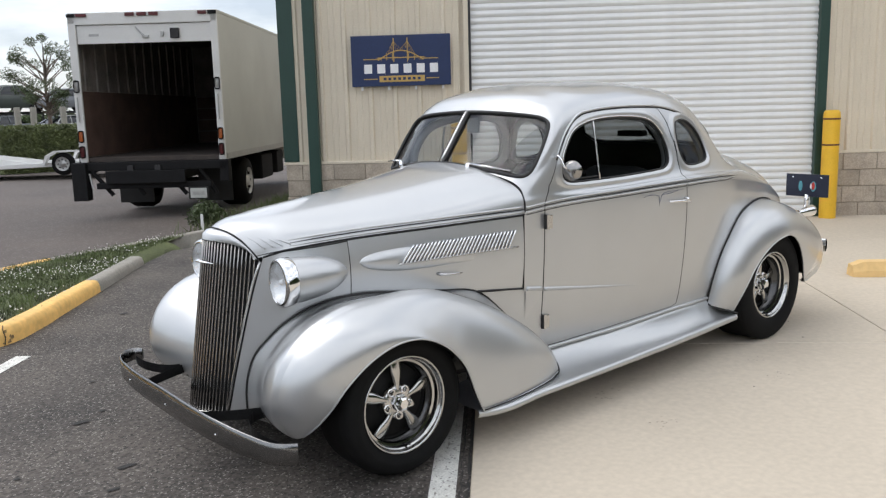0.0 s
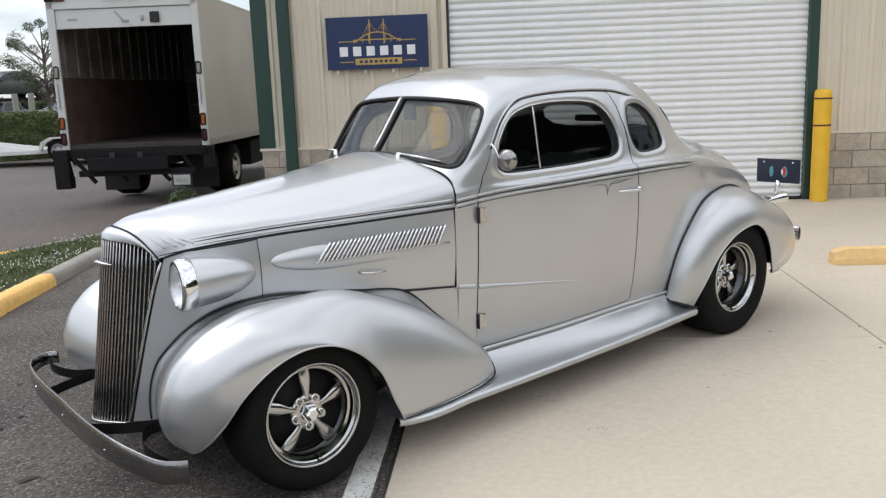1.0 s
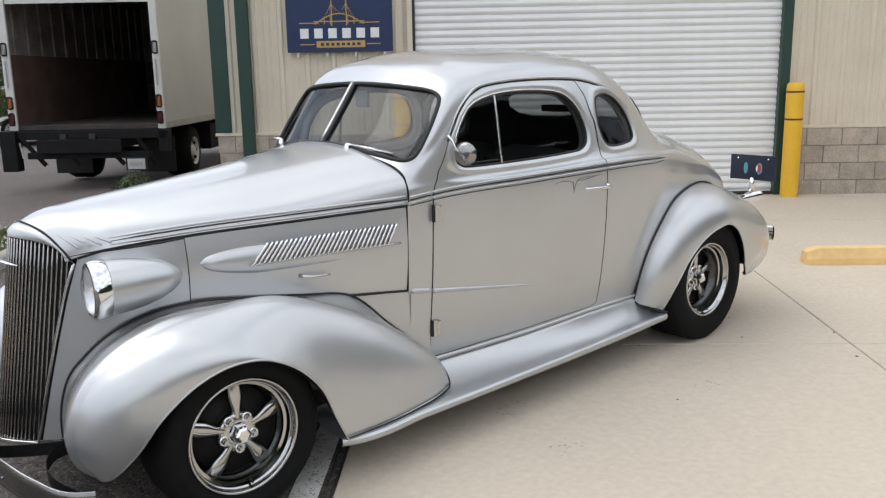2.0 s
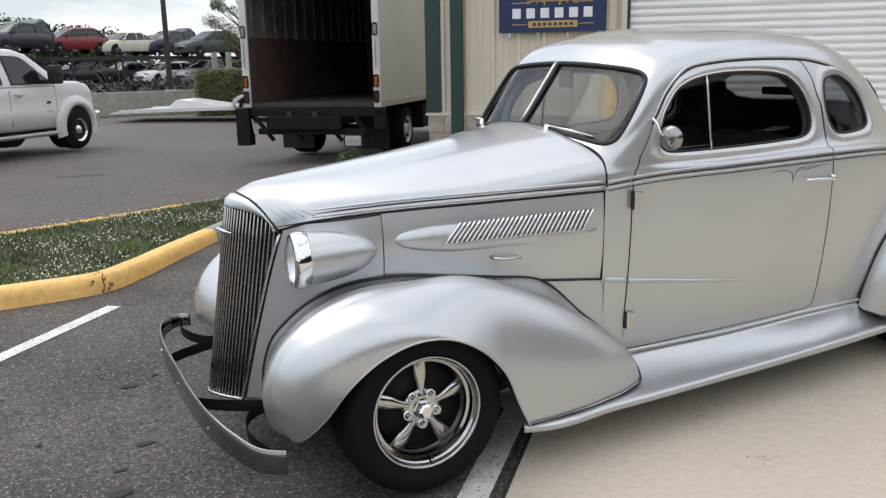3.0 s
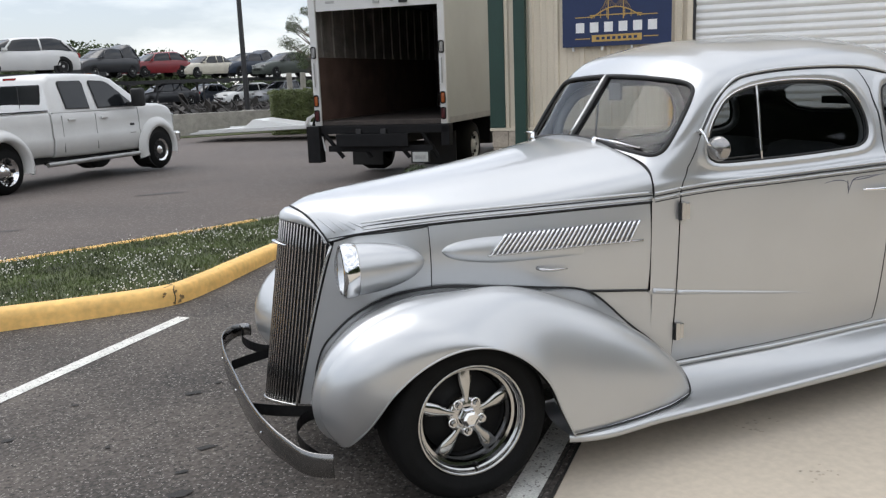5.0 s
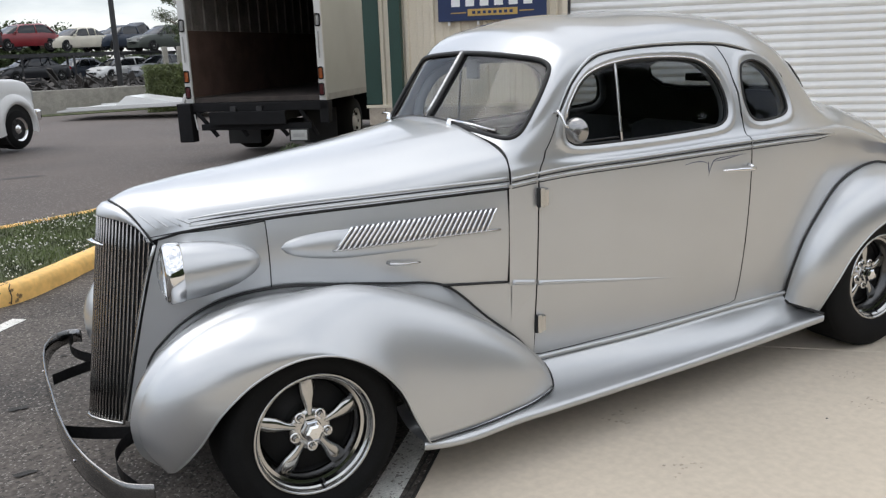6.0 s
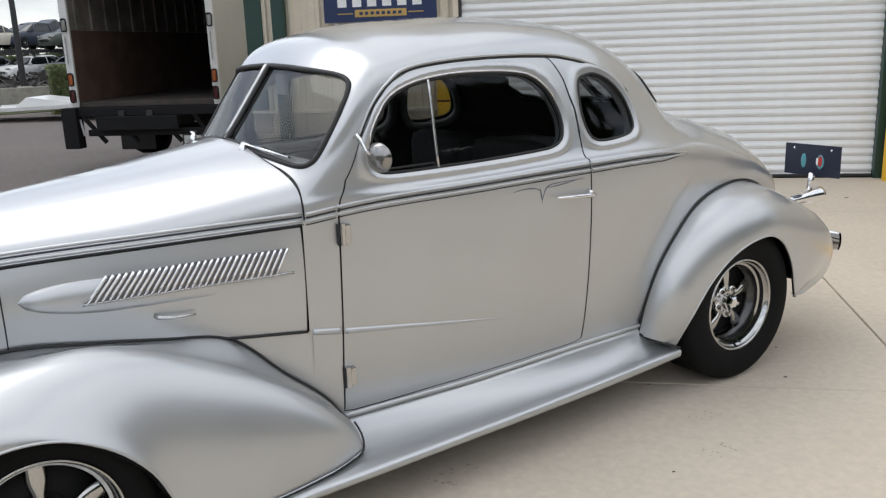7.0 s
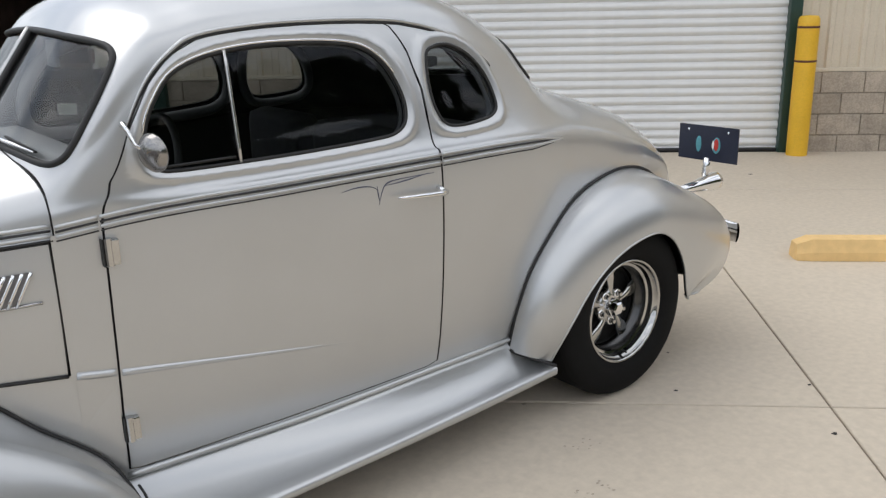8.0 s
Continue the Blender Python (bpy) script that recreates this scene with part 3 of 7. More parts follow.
# roller door: interlocked curved slats
door = bwall("door_1", "closed pale grey steel roller door with curved slats", category="door")
pitch = 0.0818
prof = [(0.0, 0.0), (0.009, 0.010), (0.013, 0.012), (0.018, 0.006), (0.032, -0.008), (0.049, -0.014), (0.065, -0.010), (0.078, -0.001), (0.0818, 0.0)]
bm = bmesh.new()
rows = [(bm.verts.new((DL + 0.03, b, a)), bm.verts.new((DR, b, a))) for a, b in prof]
for p, q in zip(rows, rows[1:]):
    bm.faces.new((p[0], p[1], q[1], q[0]))
first = part("slat", bm, SHUTTER, door, smooth=True)
first.location = (0, 0.03, 0.138)
for k in range(1, 44):
    o = new("slat", first.data)
    o.parent = door
    o.location = (0, 0.03, 0.138 + pitch * k)
part("bottom_bar", box_bm(DL + 0.03, DR, 0.0, 0.05, 0.105, 0.137, 0.006), GUNMETAL, door)
part("door_backing", box_bm(DL + 0.02, DR + 0.02, 0.06, 0.08, 0.09, 3.75), DARK, door)

# sign on stand-off pegs
sign = thing("sign", "navy blue wall sign with gold bridge emblem and white bars", "sign", BROT)
SX0, SX1, SZ0, SZ1 = -5.67, -4.45, 1.81, 2.42
part("panel", box_bm(SX0, SX1, -0.075, -0.065, SZ0, SZ1, 0.003), NAVY, sign)
for x in np.linspace(SX0 + 0.12, SX1 - 0.1, 4):
    part("peg", box_bm(x - 0.012, x + 0.012, -0.064, -0.026, SZ0 - 0.045, SZ0 + 0.10, 0.003), WHITEINK, sign)
sc = (SX0 + SX1) / 2
lw, gap = 0.098, 0.162
for k in range(6):
    x = sc - 2.5 * gap + gap * k
    part("letter_bar", box_bm(x - lw / 2, x + lw / 2, -0.079, -0.0755, 1.965, 2.075, 0.002), WHITEINK, sign)
part("banner", box_bm(sc - 0.27, sc + 0.29, -0.079, -0.0755, 1.86, 1.935, 0.002), GOLD, sign)
for k in range(8):
    x = sc - 0.20 + 0.06 * k
    part("letter_bar", box_bm(x - 0.018, x + 0.018, -0.082, -0.0795, 1.882, 1.913, 0.001), NAVY, sign)
for a, b in ((sc - 0.46, sc - 0.29), (sc + 0.31, sc + 0.47)):
    part("rule", box_bm(a, b, -0.079, -0.0755, 1.893, 1.903), GOLD, sign)
for a, b in ((sc - 0.46, sc - 0.26), (sc + 0.26, sc + 0.46)):
    part("rule", box_bm(a, b, -0.079, -0.0755, 2.13, 2.14), GOLD, sign)
# bridge: arch, deck, hangers, two towers, stays
tube_ob("bridge_arch", [(sc - 0.28 + 0.56 * t, -0.078, 2.12 + 0.115 * math.sin(math.pi * t)) for t in np.linspace(0, 1, 24)], 0.007, GOLD, sign, n=6)
part("bridge_deck", box_bm(sc - 0.29, sc + 0.29, -0.079, -0.0755, 2.145, 2.157), GOLD, sign)
for x in (-0.24, -0.17, -0.10, 0.10, 0.17, 0.24):
    t = (x + 0.28) / 0.56
    zt = 2.12 + 0.115 * math.sin(math.pi * t)
    part("bridge_hanger", box_bm(sc + x - 0.004, sc + x + 0.004, -0.079, -0.0755, min(2.12, zt), max(2.157, zt)), GOLD, sign)
for x in (-0.085, 0.085):
    part("bridge_tower", box_bm(sc + x - 0.006, sc + x + 0.006, -0.079, -0.0755, 2.10, 2.385), GOLD, sign)
    for d in (-0.10, -0.066, -0.033, 0.033, 0.066, 0.10):
        t = (x + d + 0.28) / 0.56
        tube_ob("bridge_stay", [(sc + x, -0.0775, 2.375 - abs(d) * 0.3), (sc + x + d, -0.0775, 2.12 + 0.115 * math.sin(math.pi * t))], 0.0016, GOLD, sign, n=4)

# bollard and wheel stop
bollard = thing("bollard", "yellow plastic sleeved bollard with two dark bands", "bollard", BROT @ pose(0.075, -0.18, slope(bpt(0.075, -0.18))))
prof = [(0.0, 0.096), (1.21, 0.096), (1.26, 0.092), (1.285, 0.075), (1.29, 0.0005)]
P = np.array([[(r * math.cos(a), r * math.sin(a), z) for a in np.linspace(0, 2 * math.pi, 40, endpoint=False)] for z, r in prof])
grid_ob("sleeve", P, YELLOW, bollard, flip=True, close=True)
BAND = mat("dark_red_band", (0.10, 0.028, 0.015), 0.5, 0, 0.1, 20, 80, 0.0)
for z in (0.88, 1.185):
    P = np.array([[(r * math.cos(a), r * math.sin(a), z + d) for a in np.linspace(0, 2 * math.pi, 40, endpoint=False)] for d, r in ((-0.010, 0.095), (-0.009, 0.0985), (0.009, 0.0985), (0.010, 0.095))])
    grid_ob("band", P, BAND, bollard, flip=True, close=True)
stop = thing("wheel_stop", "yellow painted concrete wheel stop on the slab", "wheel stop", BROT @ pose(-0.975, -3.425, slope(bpt(-0.975, -3.425)) + 0.002))
prof = [(-0.085, 0), (-0.08, 0.05), (-0.055, 0.125), (0.055, 0.125), (0.08, 0.05), (0.085, 0)]
P = np.array([[(x, y * s, z * h) for y, z in prof] for x, s, h in ((0, 0.5, 0.3), (0.005, 0.85, 0.75), (0.09, 1, 1), (0.5, 1, 1), (1.0, 1, 1), (1.71, 1, 1), (1.795, 0.85, 0.75), (1.8, 0.5, 0.3))])
body_ = grid_ob("stop_body", P, STOPYELLOW, stop, flip=True)
body_.data.polygons.foreach_set("use_smooth", [False] * 35)
for e in (0, -1):
    mesh_object("stop_end", [tuple(q) for q in P[e]], [tuple(range(6))], STOPYELLOW, stop, smooth=False)
copy_thing(bollard, BROT @ pose(-4.36, -0.18, slope(bpt(-4.36, -0.18))))

# weathered crack where the kerb turns
tops = [(-0.86, 2.74, 0.1415), (-0.80, 2.80, 0.142), (-0.83, 2.84, 0.142), (-0.77, 2.90, 0.141)]
bm = bmesh.new()
face_n = np.array((0.50, -0.866))
for j in range(8):
    a0, z0, r0 = random.uniform(-0.10, 0.08), random.uniform(0.03, 0.11), random.uniform(0.008, 0.024)
    c0 = np.array((-0.80, 2.715)) + np.array((0.866, 0.5)) * a0 + face_n * (0.004 + 0.0004 * j - 0.010 * (z0 > 0.085))
    bm.faces.new([bm.verts.new((*(c0 + np.array((0.866, 0.5)) * r0 * random.uniform(0.5, 1.3) * math.cos(f)), z0 + r0 * random.uniform(0.4, 1.0) * math.sin(f))) for f in np.linspace(0, 6.28, 9)[:-1]])
tagged(part("kerb_scuff", bm, CHIP, None), "brown chipped patch in the yellow kerb paint", "stain", "", "structure")
crack = tagged(tube_ob("kerb_crack", tops, 0.0035, SOIL, None, flat=0.3, n=5), "dark jagged crack in the kerb paint", "crack", "", "structure")
tagged(tube_ob("kerb_crack", [(-0.80, 2.70, 0.02), (-0.79, 2.712, 0.07), (-0.80, 2.725, 0.12), (-0.79, 2.76, 0.1415)], 0.0035, SOIL, None, n=5), "dark jagged crack in the kerb paint", "crack", "", "structure")


# ---- the coupe: its body as sections along x (front axle at 0, y out from the middle, z up) ----
# columns: sill, lower, middle, belt, window foot, window head, shoulder, quarter, crown; each as (y, z)
BODY_X = [0.90, 0.96, 1.03, 1.15, 1.30, 1.60, 1.90, 2.20, 2.50, 2.75, 3.00, 3.30, 3.52, 3.64]
BODY_Y = [
    (0.545, 0.575, 0.590, 0.592, 0.580, 0.545, 0.450, 0.250, 0.0),
    (0.555, 0.583, 0.602, 0.604, 0.596, 0.580, 0.520, 0.280, 0.0),
    (0.565, 0.592, 0.612, 0.616, 0.610, 0.596, 0.556, 0.320, 0.0),
    (0.580, 0.608, 0.630, 0.636, 0.620, 0.600, 0.548, 0.320, 0.0),
    (0.600, 0.630, 0.655, 0.662, 0.634, 0.590, 0.524, 0.308, 0.0),
    (0.640, 0.672, 0.700, 0.706, 0.668, 0.600, 0.520, 0.300, 0.0),
    (0.665, 0.700, 0.730, 0.738, 0.695, 0.612, 0.525, 0.300, 0.0),
    (0.660, 0.695, 0.728, 0.738, 0.690, 0.598, 0.500, 0.285, 0.0),
    (0.620, 0.650, 0.690, 0.705, 0.655, 0.535, 0.435, 0.245, 0.0),
    (0.560, 0.590, 0.630, 0.645, 0.585, 0.465, 0.375, 0.205, 0.0),
    (0.490, 0.525, 0.575, 0.595, 0.550, 0.465, 0.385, 0.215, 0.0),
    (0.400, 0.440, 0.500, 0.530, 0.500, 0.430, 0.355, 0.195, 0.0),
    (0.330, 0.370, 0.430, 0.465, 0.440, 0.375, 0.305, 0.165, 0.0),
    (0.280, 0.310, 0.360, 0.390, 0.370, 0.310, 0.250, 0.135, 0.0),
]
BODY_Z = [
    (0.290, 0.46, 0.74, 1.015, 1.085, 1.135, 1.175, 1.212, 1.228),
    (0.290, 0.46, 0.74, 1.022, 1.095, 1.170, 1.228, 1.290, 1.308),
    (0.295, 0.46, 0.74, 1.032, 1.110, 1.225, 1.310, 1.388, 1.406),
    (0.300, 0.47, 0.75, 1.042, 1.120, 1.350, 1.465, 1.540, 1.560),
    (0.310, 0.48, 0.76, 1.050, 1.125, 1.420, 1.530, 1.600, 1.622),
    (0.330, 0.49, 0.77, 1.066, 1.135, 1.462, 1.572, 1.634, 1.655),
    (0.345, 0.50, 0.78, 1.080, 1.150, 1.465, 1.580, 1.640, 1.660),
    (0.350, 0.50, 0.78, 1.083, 1.150, 1.440, 1.550, 1.605, 1.622),
    (0.350, 0.50, 0.78, 1.075, 1.130, 1.335, 1.430, 1.482, 1.498),
    (0.350, 0.50, 0.77, 1.050, 1.105, 1.185, 1.238, 1.272, 1.284),
    (0.350, 0.48, 0.73, 0.990, 1.055, 1.120, 1.155, 1.182, 1.192),
    (0.350, 0.45, 0.66, 0.895, 0.960, 1.020, 1.058, 1.086, 1.096),
    (0.350, 0.42, 0.58, 0.780, 0.840, 0.893, 0.930, 0.956, 0.966),
    (0.350, 0.40, 0.52, 0.660, 0.715, 0.760, 0.790, 0.812, 0.820),
]
NV = len(BODY_Y[0]) - 1


def loft(xs, ys, zs, x, v):
    """Points of the lofted skin at x and v (0 to 1 from the lowest column to the last)."""
    x, v = np.broadcast_arrays(np.atleast_1d(np.asarray(x, float)), np.atleast_1d(np.asarray(v, float)))
    cy, cz = spline(xs, ys, x), spline(xs, zs, x)
    k = cy.shape[1]
    # one phantom column past the crown keeps the ridge level
    cy = np.concatenate([cy, -cy[:, -2:-1]], axis=1)
    cz = np.concatenate([cz, cz[:, -2:-1]], axis=1)
    ext0y, ext0z = 2 * cy[:, :1] - cy[:, 1:2], 2 * cz[:, :1] - cz[:, 1:2]
    cy, cz = np.concatenate([ext0y, cy], axis=1), np.concatenate([ext0z, cz], axis=1)
    s = np.clip(v * (k - 1), 0, k - 1 - 1e-9)
    i = s.astype(int)
    f = s - i
    r = np.arange(len(x))

    def crom(c):
        p0, p1, p2, p3 = c[r, i], c[r, i + 1], c[r, i + 2], c[r, i + 3]
        return 0.5 * (2 * p1 + (p2 - p0) * f + (2 * p0 - 5 * p1 + 4 * p2 - p3) * f**2 + (3 * p1 - p0 - 3 * p2 + p3) * f**3)

    return np.stack([x, crom(cy), crom(cz)], axis=1)


def ease(a):
    a = np.clip(a, 0, 1)
    return a * a * (3 - 2 * a)


def body(x, v):
    p = loft(BODY_X, BODY_Y, BODY_Z, x, v)
    # the windscreen and the front of the roof lean forward of their sections
    p[:, 0] -= 0.042 * ease((0.585 - p[:, 1]) / 0.28) * ease((np.asarray(v, float) - 0.5) / 0.1) * (1 - ease((p[:, 0] - 1.15) / 0.45))
    return p


def body_at(x, z):
    """v of the skin at x and height z."""
    vs = np.linspace(0, 1, 200)
    return float(np.interp(z, body(np.full(200, x), vs)[:, 2], vs))


HOOD_X = [-0.445, -0.40, -0.25, 0.02, 0.45, 0.898]
# columns: crease, shoulder, quarter, crown
HOOD_Y = [(0.205, 0.185, 0.105, 0.0), (0.228, 0.206, 0.117, 0.0), (0.285, 0.25, 0.145, 0.0), (0.362, 0.325, 0.185, 0.0), (0.474, 0.430, 0.245, 0.0), (0.590, 0.545, 0.30, 0.0)]
HOOD_Z = [(0.900, 0.952, 1.008, 1.028), (0.914, 0.972, 1.032, 1.050), (0.938, 0.998, 1.060, 1.080), (0.962, 1.023, 1.090, 1.116), (0.982, 1.055, 1.142, 1.173), (1.002, 1.122, 1.213, 1.238)]


def hood(x, v):
    p = loft(HOOD_X, HOOD_Y, HOOD_Z, x, v)
    p[:, 0] -= 0.042 * ease((0.585 - p[:, 1]) / 0.28) * ease((p[:, 0] - 0.35) / 0.54)
    return p


def hood_v(x, dz):
    """v of the hood skin at x, dz above its lower edge."""
    vs = np.linspace(0, 0.6, 80)
    z = hood(np.full(80, x), vs)[:, 2]
    return float(np.interp(z[0] + dz, z, vs))


def prow_half(z):
    """Half width of the grille at height z."""
    return spline([0.235, 0.5, 0.7, 0.8, 0.9, 1.0], [0.155, 0.175, 0.193, 0.204, 0.221, 0.240], z)


def prow_x(y, z):
    """The grille's face: a straight raked prow."""
    return -0.602 + 0.157 * (np.asarray(z) - 0.235) + 1.62 * np.abs(y) ** 1.5


def nose_edge(z):
    y = prow_half(z) + 0.004
    return prow_x(y, z) + 0.006, y


def unit(v):
    return v / (np.linalg.norm(v, axis=-1, keepdims=True) + 1e-12)


def skin_normals(fn, x, v, lo, hi):
    """Outward normals of a lofted skin."""
    h = 1e-3
    a = fn(np.clip(x + h, lo, hi), v) - fn(np.clip(x - h, lo, hi), v)
    b = fn(x, np.clip(v + h, 0, 1)) - fn(x, np.clip(v - h, 0, 1))
    return unit(np.cross(a, b)) * -1.0


def inside(poly, p):
    """Which points p lie inside the outline."""
    poly = np.asarray(poly)
    x, y = p[:, 0], p[:, 1]
    r = np.zeros(len(p), bool)
    a, b = poly, np.roll(poly, -1, axis=0)
    for (x0, y0), (x1, y1) in zip(a, b):
        hit = ((y0 > y) != (y1 > y)) & (x < (x1 - x0) * (y - y0) / (y1 - y0 + 1e-15) + x0)
        r ^= hit
    return r


def rounded(points, k=6):
    """A closed smooth outline through the points."""
    p = np.array(list(points[-3:]) + list(points) + list(points[:3]), float)
    t = np.arange(len(p), dtype=float)
    q = np.linspace(3, 3 + len(points), k * len(points), endpoint=False)
    return spline(t, p, q)


def outset(outline, d):
    """The outline moved outwards by d (inwards where negative)."""
    o = np.asarray(outline, float)
    t = np.roll(o, -1, axis=0) - np.roll(o, 1, axis=0)
    n = unit(np.stack([t[:, 1], -t[:, 0]], axis=1))
    area = np.sum(o[:, 0] * np.roll(o[:, 1], -1) - np.roll(o[:, 0], -1) * o[:, 1])
    return o + n * d * (1 if area > 0 else -1)


car = thing("car", "silver 1930s hot rod coupe on polished five-spoke wheels", "car", pose(0, 0.03, 0))

# outlines on the side, as (x, z)
DOOR = [(1.008, 1.03), (1.04, 1.13), (1.10, 1.247), (1.168, 1.363), (1.239, 1.432), (1.327, 1.473), (1.52, 1.494), (1.75, 1.499), (1.90, 1.494), (1.92, 1.485), (1.966, 1.41), (1.992, 1.30), (2.002, 1.18), (2.005, 1.07), (2.012, 0.87), (2.016, 0.64), (2.02, 0.385), (1.98, 0.372), (1.45, 0.333), (1.04, 0.305), (1.005, 0.31), (1.000, 0.50), (1.003, 0.78)]
DOOR_WINDOW = [(1.14, 1.18), (1.165, 1.148), (1.22, 1.139), (1.39, 1.142), (1.60, 1.150), (1.80, 1.163), (1.87, 1.173), (1.911, 1.20), (1.922, 1.25), (1.909, 1.31), (1.873, 1.375), (1.816, 1.421), (1.744, 1.440), (1.62, 1.448), (1.47, 1.445), (1.335, 1.425), (1.239, 1.388), (1.188, 1.335), (1.15, 1.265)]
QUARTER_WINDOW = [(2.035, 1.395), (2.07, 1.418), (2.13, 1.422), (2.20, 1.397), (2.255, 1.355), (2.292, 1.30), (2.310, 1.225), (2.285, 1.192), (2.22, 1.178), (2.12, 1.172), (2.065, 1.185), (2.035, 1.235), (2.025, 1.31)]
WINDSCREEN = [(0.014, 1.234), (0.20, 1.226), (0.40, 1.200), (0.510, 1.181), (0.552, 1.187), (0.568, 1.222), (0.566, 1.33), (0.553, 1.41), (0.528, 1.445), (0.462, 1.468), (0.25, 1.488), (0.014, 1.497)]
REAR_WINDOW = [(0.012, 1.268), (0.25, 1.262), (0.40, 1.262), (0.465, 1.278), (0.490, 1.325), (0.468, 1.385), (0.40, 1.420), (0.2, 1.442), (0.012, 1.448)]
VK = 2.0


def side_uv(o):
    return np.array([(x, VK * body_at(x, z)) for x, z in o])


def end_uv(o, x0, x1):
    """Outline given as (y, z) on the front or back slope, found on the skin."""
    gx, gv = np.meshgrid(np.linspace(x0, x1, 161), np.linspace(0.45, 1, 181), indexing="ij")
    P = body(gx.ravel(), gv.ravel())
    out = []
    for y, z in o:
        k = np.argmin((P[:, 1] - y) ** 2 + (P[:, 2] - z) ** 2)
        cx, cv = gx.ravel()[k], gv.ravel()[k]
        fx, fv = np.meshgrid(np.linspace(cx - 0.006, cx + 0.006, 41), np.linspace(cv - 0.006, min(1, cv + 0.006), 41), indexing="ij")
        Q = body(fx.ravel(), fv.ravel())
        j = np.argmin((Q[:, 1] - y) ** 2 + (Q[:, 2] - z) ** 2)
        out.append((fx.ravel()[j], VK * fv.ravel()[j]))
    return np.array(out)


def dense(o, step=0.02):
    """A straight-sided closed outline cut into short pieces."""
    out = []
    o = np.asarray(o)
    for a, b in zip(o, np.roll(o, -1, axis=0)):
        k = max(1, int(np.linalg.norm(b - a) / step))
        out += [a + (b - a) * i / k for i in range(k)]
    return np.array(out)


door_uv = dense(side_uv(DOOR))
door_in_uv = outset(door_uv, -0.006)
dwin_uv = side_uv(rounded(DOOR_WINDOW, 4))
qwin_uv = side_uv(rounded(QUARTER_WINDOW, 4))
wind_o = spline(range(len(WINDSCREEN)), WINDSCREEN, np.linspace(0, len(WINDSCREEN) - 1, 56))
wind_uv = end_uv(wind_o, 0.905, 1.30)
for _ in range(3):
    wind_uv[1:-1] = 0.5 * wind_uv[1:-1] + 0.25 * (wind_uv[:-2] + wind_uv[2:])
wind_uv = np.concatenate([wind_uv, wind_uv[-1] + (wind_uv[0] - wind_uv[-1]) * np.linspace(0.05, 0.95, 19)[:, None]])
rear_uv = dense(end_uv(REAR_WINDOW, 2.30, 2.85), 0.02)
outlines = [door_uv, door_in_uv, dwin_uv, qwin_uv, wind_uv, rear_uv]
edge_uv = np.array([(x, 0) for x in np.linspace(0.90, 3.64, 92)] + [(3.64, y) for y in np.linspace(0.03, VK, 66)] + [(x, VK) for x in np.linspace(3.61, 0.90, 91)] + [(0.90, y) for y in np.linspace(VK - 0.03, 0.03, 65)])
pts, edges = [], []
for o in outlines + [edge_uv]:
    base = len(pts)
    pts += [tuple(p) for p in o]
    edges += [(base + i, base + (i + 1) % len(o)) for i in range(len(o))]
fixed = np.array(pts)
gx, gy = np.meshgrid(np.arange(0.925, 3.63, 0.03), np.arange(0.025, VK - 0.01, 0.028), indexing="ij")
free = np.stack([gx.ravel(), gy.ravel()], axis=1)
near = np.array([np.min(np.sum((fixed - p) ** 2, axis=1)) for p in free])
ring_pts = np.concatenate([dense(outset(o, d), 0.013) for o in (dwin_uv, qwin_uv) for d in (0.009, 0.018, 0.027, 0.036, 0.045, 0.054)])
ring_pts = ring_pts[np.array([np.min(np.sum((door_uv - p) ** 2, axis=1)) for p in ring_pts]) > 0.004**2]
near_ring = np.array([np.min(np.sum((ring_pts - p) ** 2, axis=1)) for p in free])
pts += [tuple(p) for p in free[(near > 0.014**2) & (near_ring > 0.013**2)]] + [tuple(p) for p in ring_pts]
from mathutils.geometry import delaunay_2d_cdt
cv, ce, cf, _, _, _ = delaunay_2d_cdt([Vector(p) for p in pts], edges, [], 0, 1e-6)
cuv = np.array([tuple(p) for p in cv])
tri = np.array([tuple(f) for f in cf if len(f) == 3])
mid = cuv[tri].mean(axis=1)
in_door, in_door2, in_dwin, in_qwin, in_wind, in_rear = [inside(o, mid) for o in outlines]
hole = in_dwin | in_qwin | in_wind | in_rear
skin_x, skin_v = np.clip(cuv[:, 0], 0.90, 3.64), np.clip(cuv[:, 1] / VK, 0, 1)
SKIN = body(skin_x, skin_v)
SKIN_N = skin_normals(body, skin_x, skin_v, 0.90, 3.64)
bead_d = np.array([min(np.min(np.sum((dense(o, 0.004) - p) ** 2, axis=1)) for o in (dwin_uv, qwin_uv)) ** 0.5 if 1.05 < p[0] < 2.45 and p[1] > 0.9 else 1.0 for p in cuv])
bead = np.where((bead_d < 0.052) & (bead_d > 1e-5), 0.5 - 0.5 * np.cos(2 * math.pi * np.clip(bead_d, 0, 0.052) / 0.052), 0.0)
SKIN = SKIN + SKIN_N * (0.009 * bead)[:, None]
tri_n = np.cross(SKIN[tri[:, 1]] - SKIN[tri[:, 0]], SKIN[tri[:, 2]] - SKIN[tri[:, 0]])
tri_n *= np.sign(np.sum(tri_n * SKIN_N[tri[:, 0]], axis=1))[:, None]
sum_n = np.zeros_like(SKIN)
for j in range(3):
    np.add.at(sum_n, tri[:, j], tri_n)
pressed = (bead_d < 0.062) & (bead_d > 0.003)
SKIN_N = np.where(pressed[:, None], unit(sum_n), SKIN_N)
flip = np.array([1, -1, 1.0])


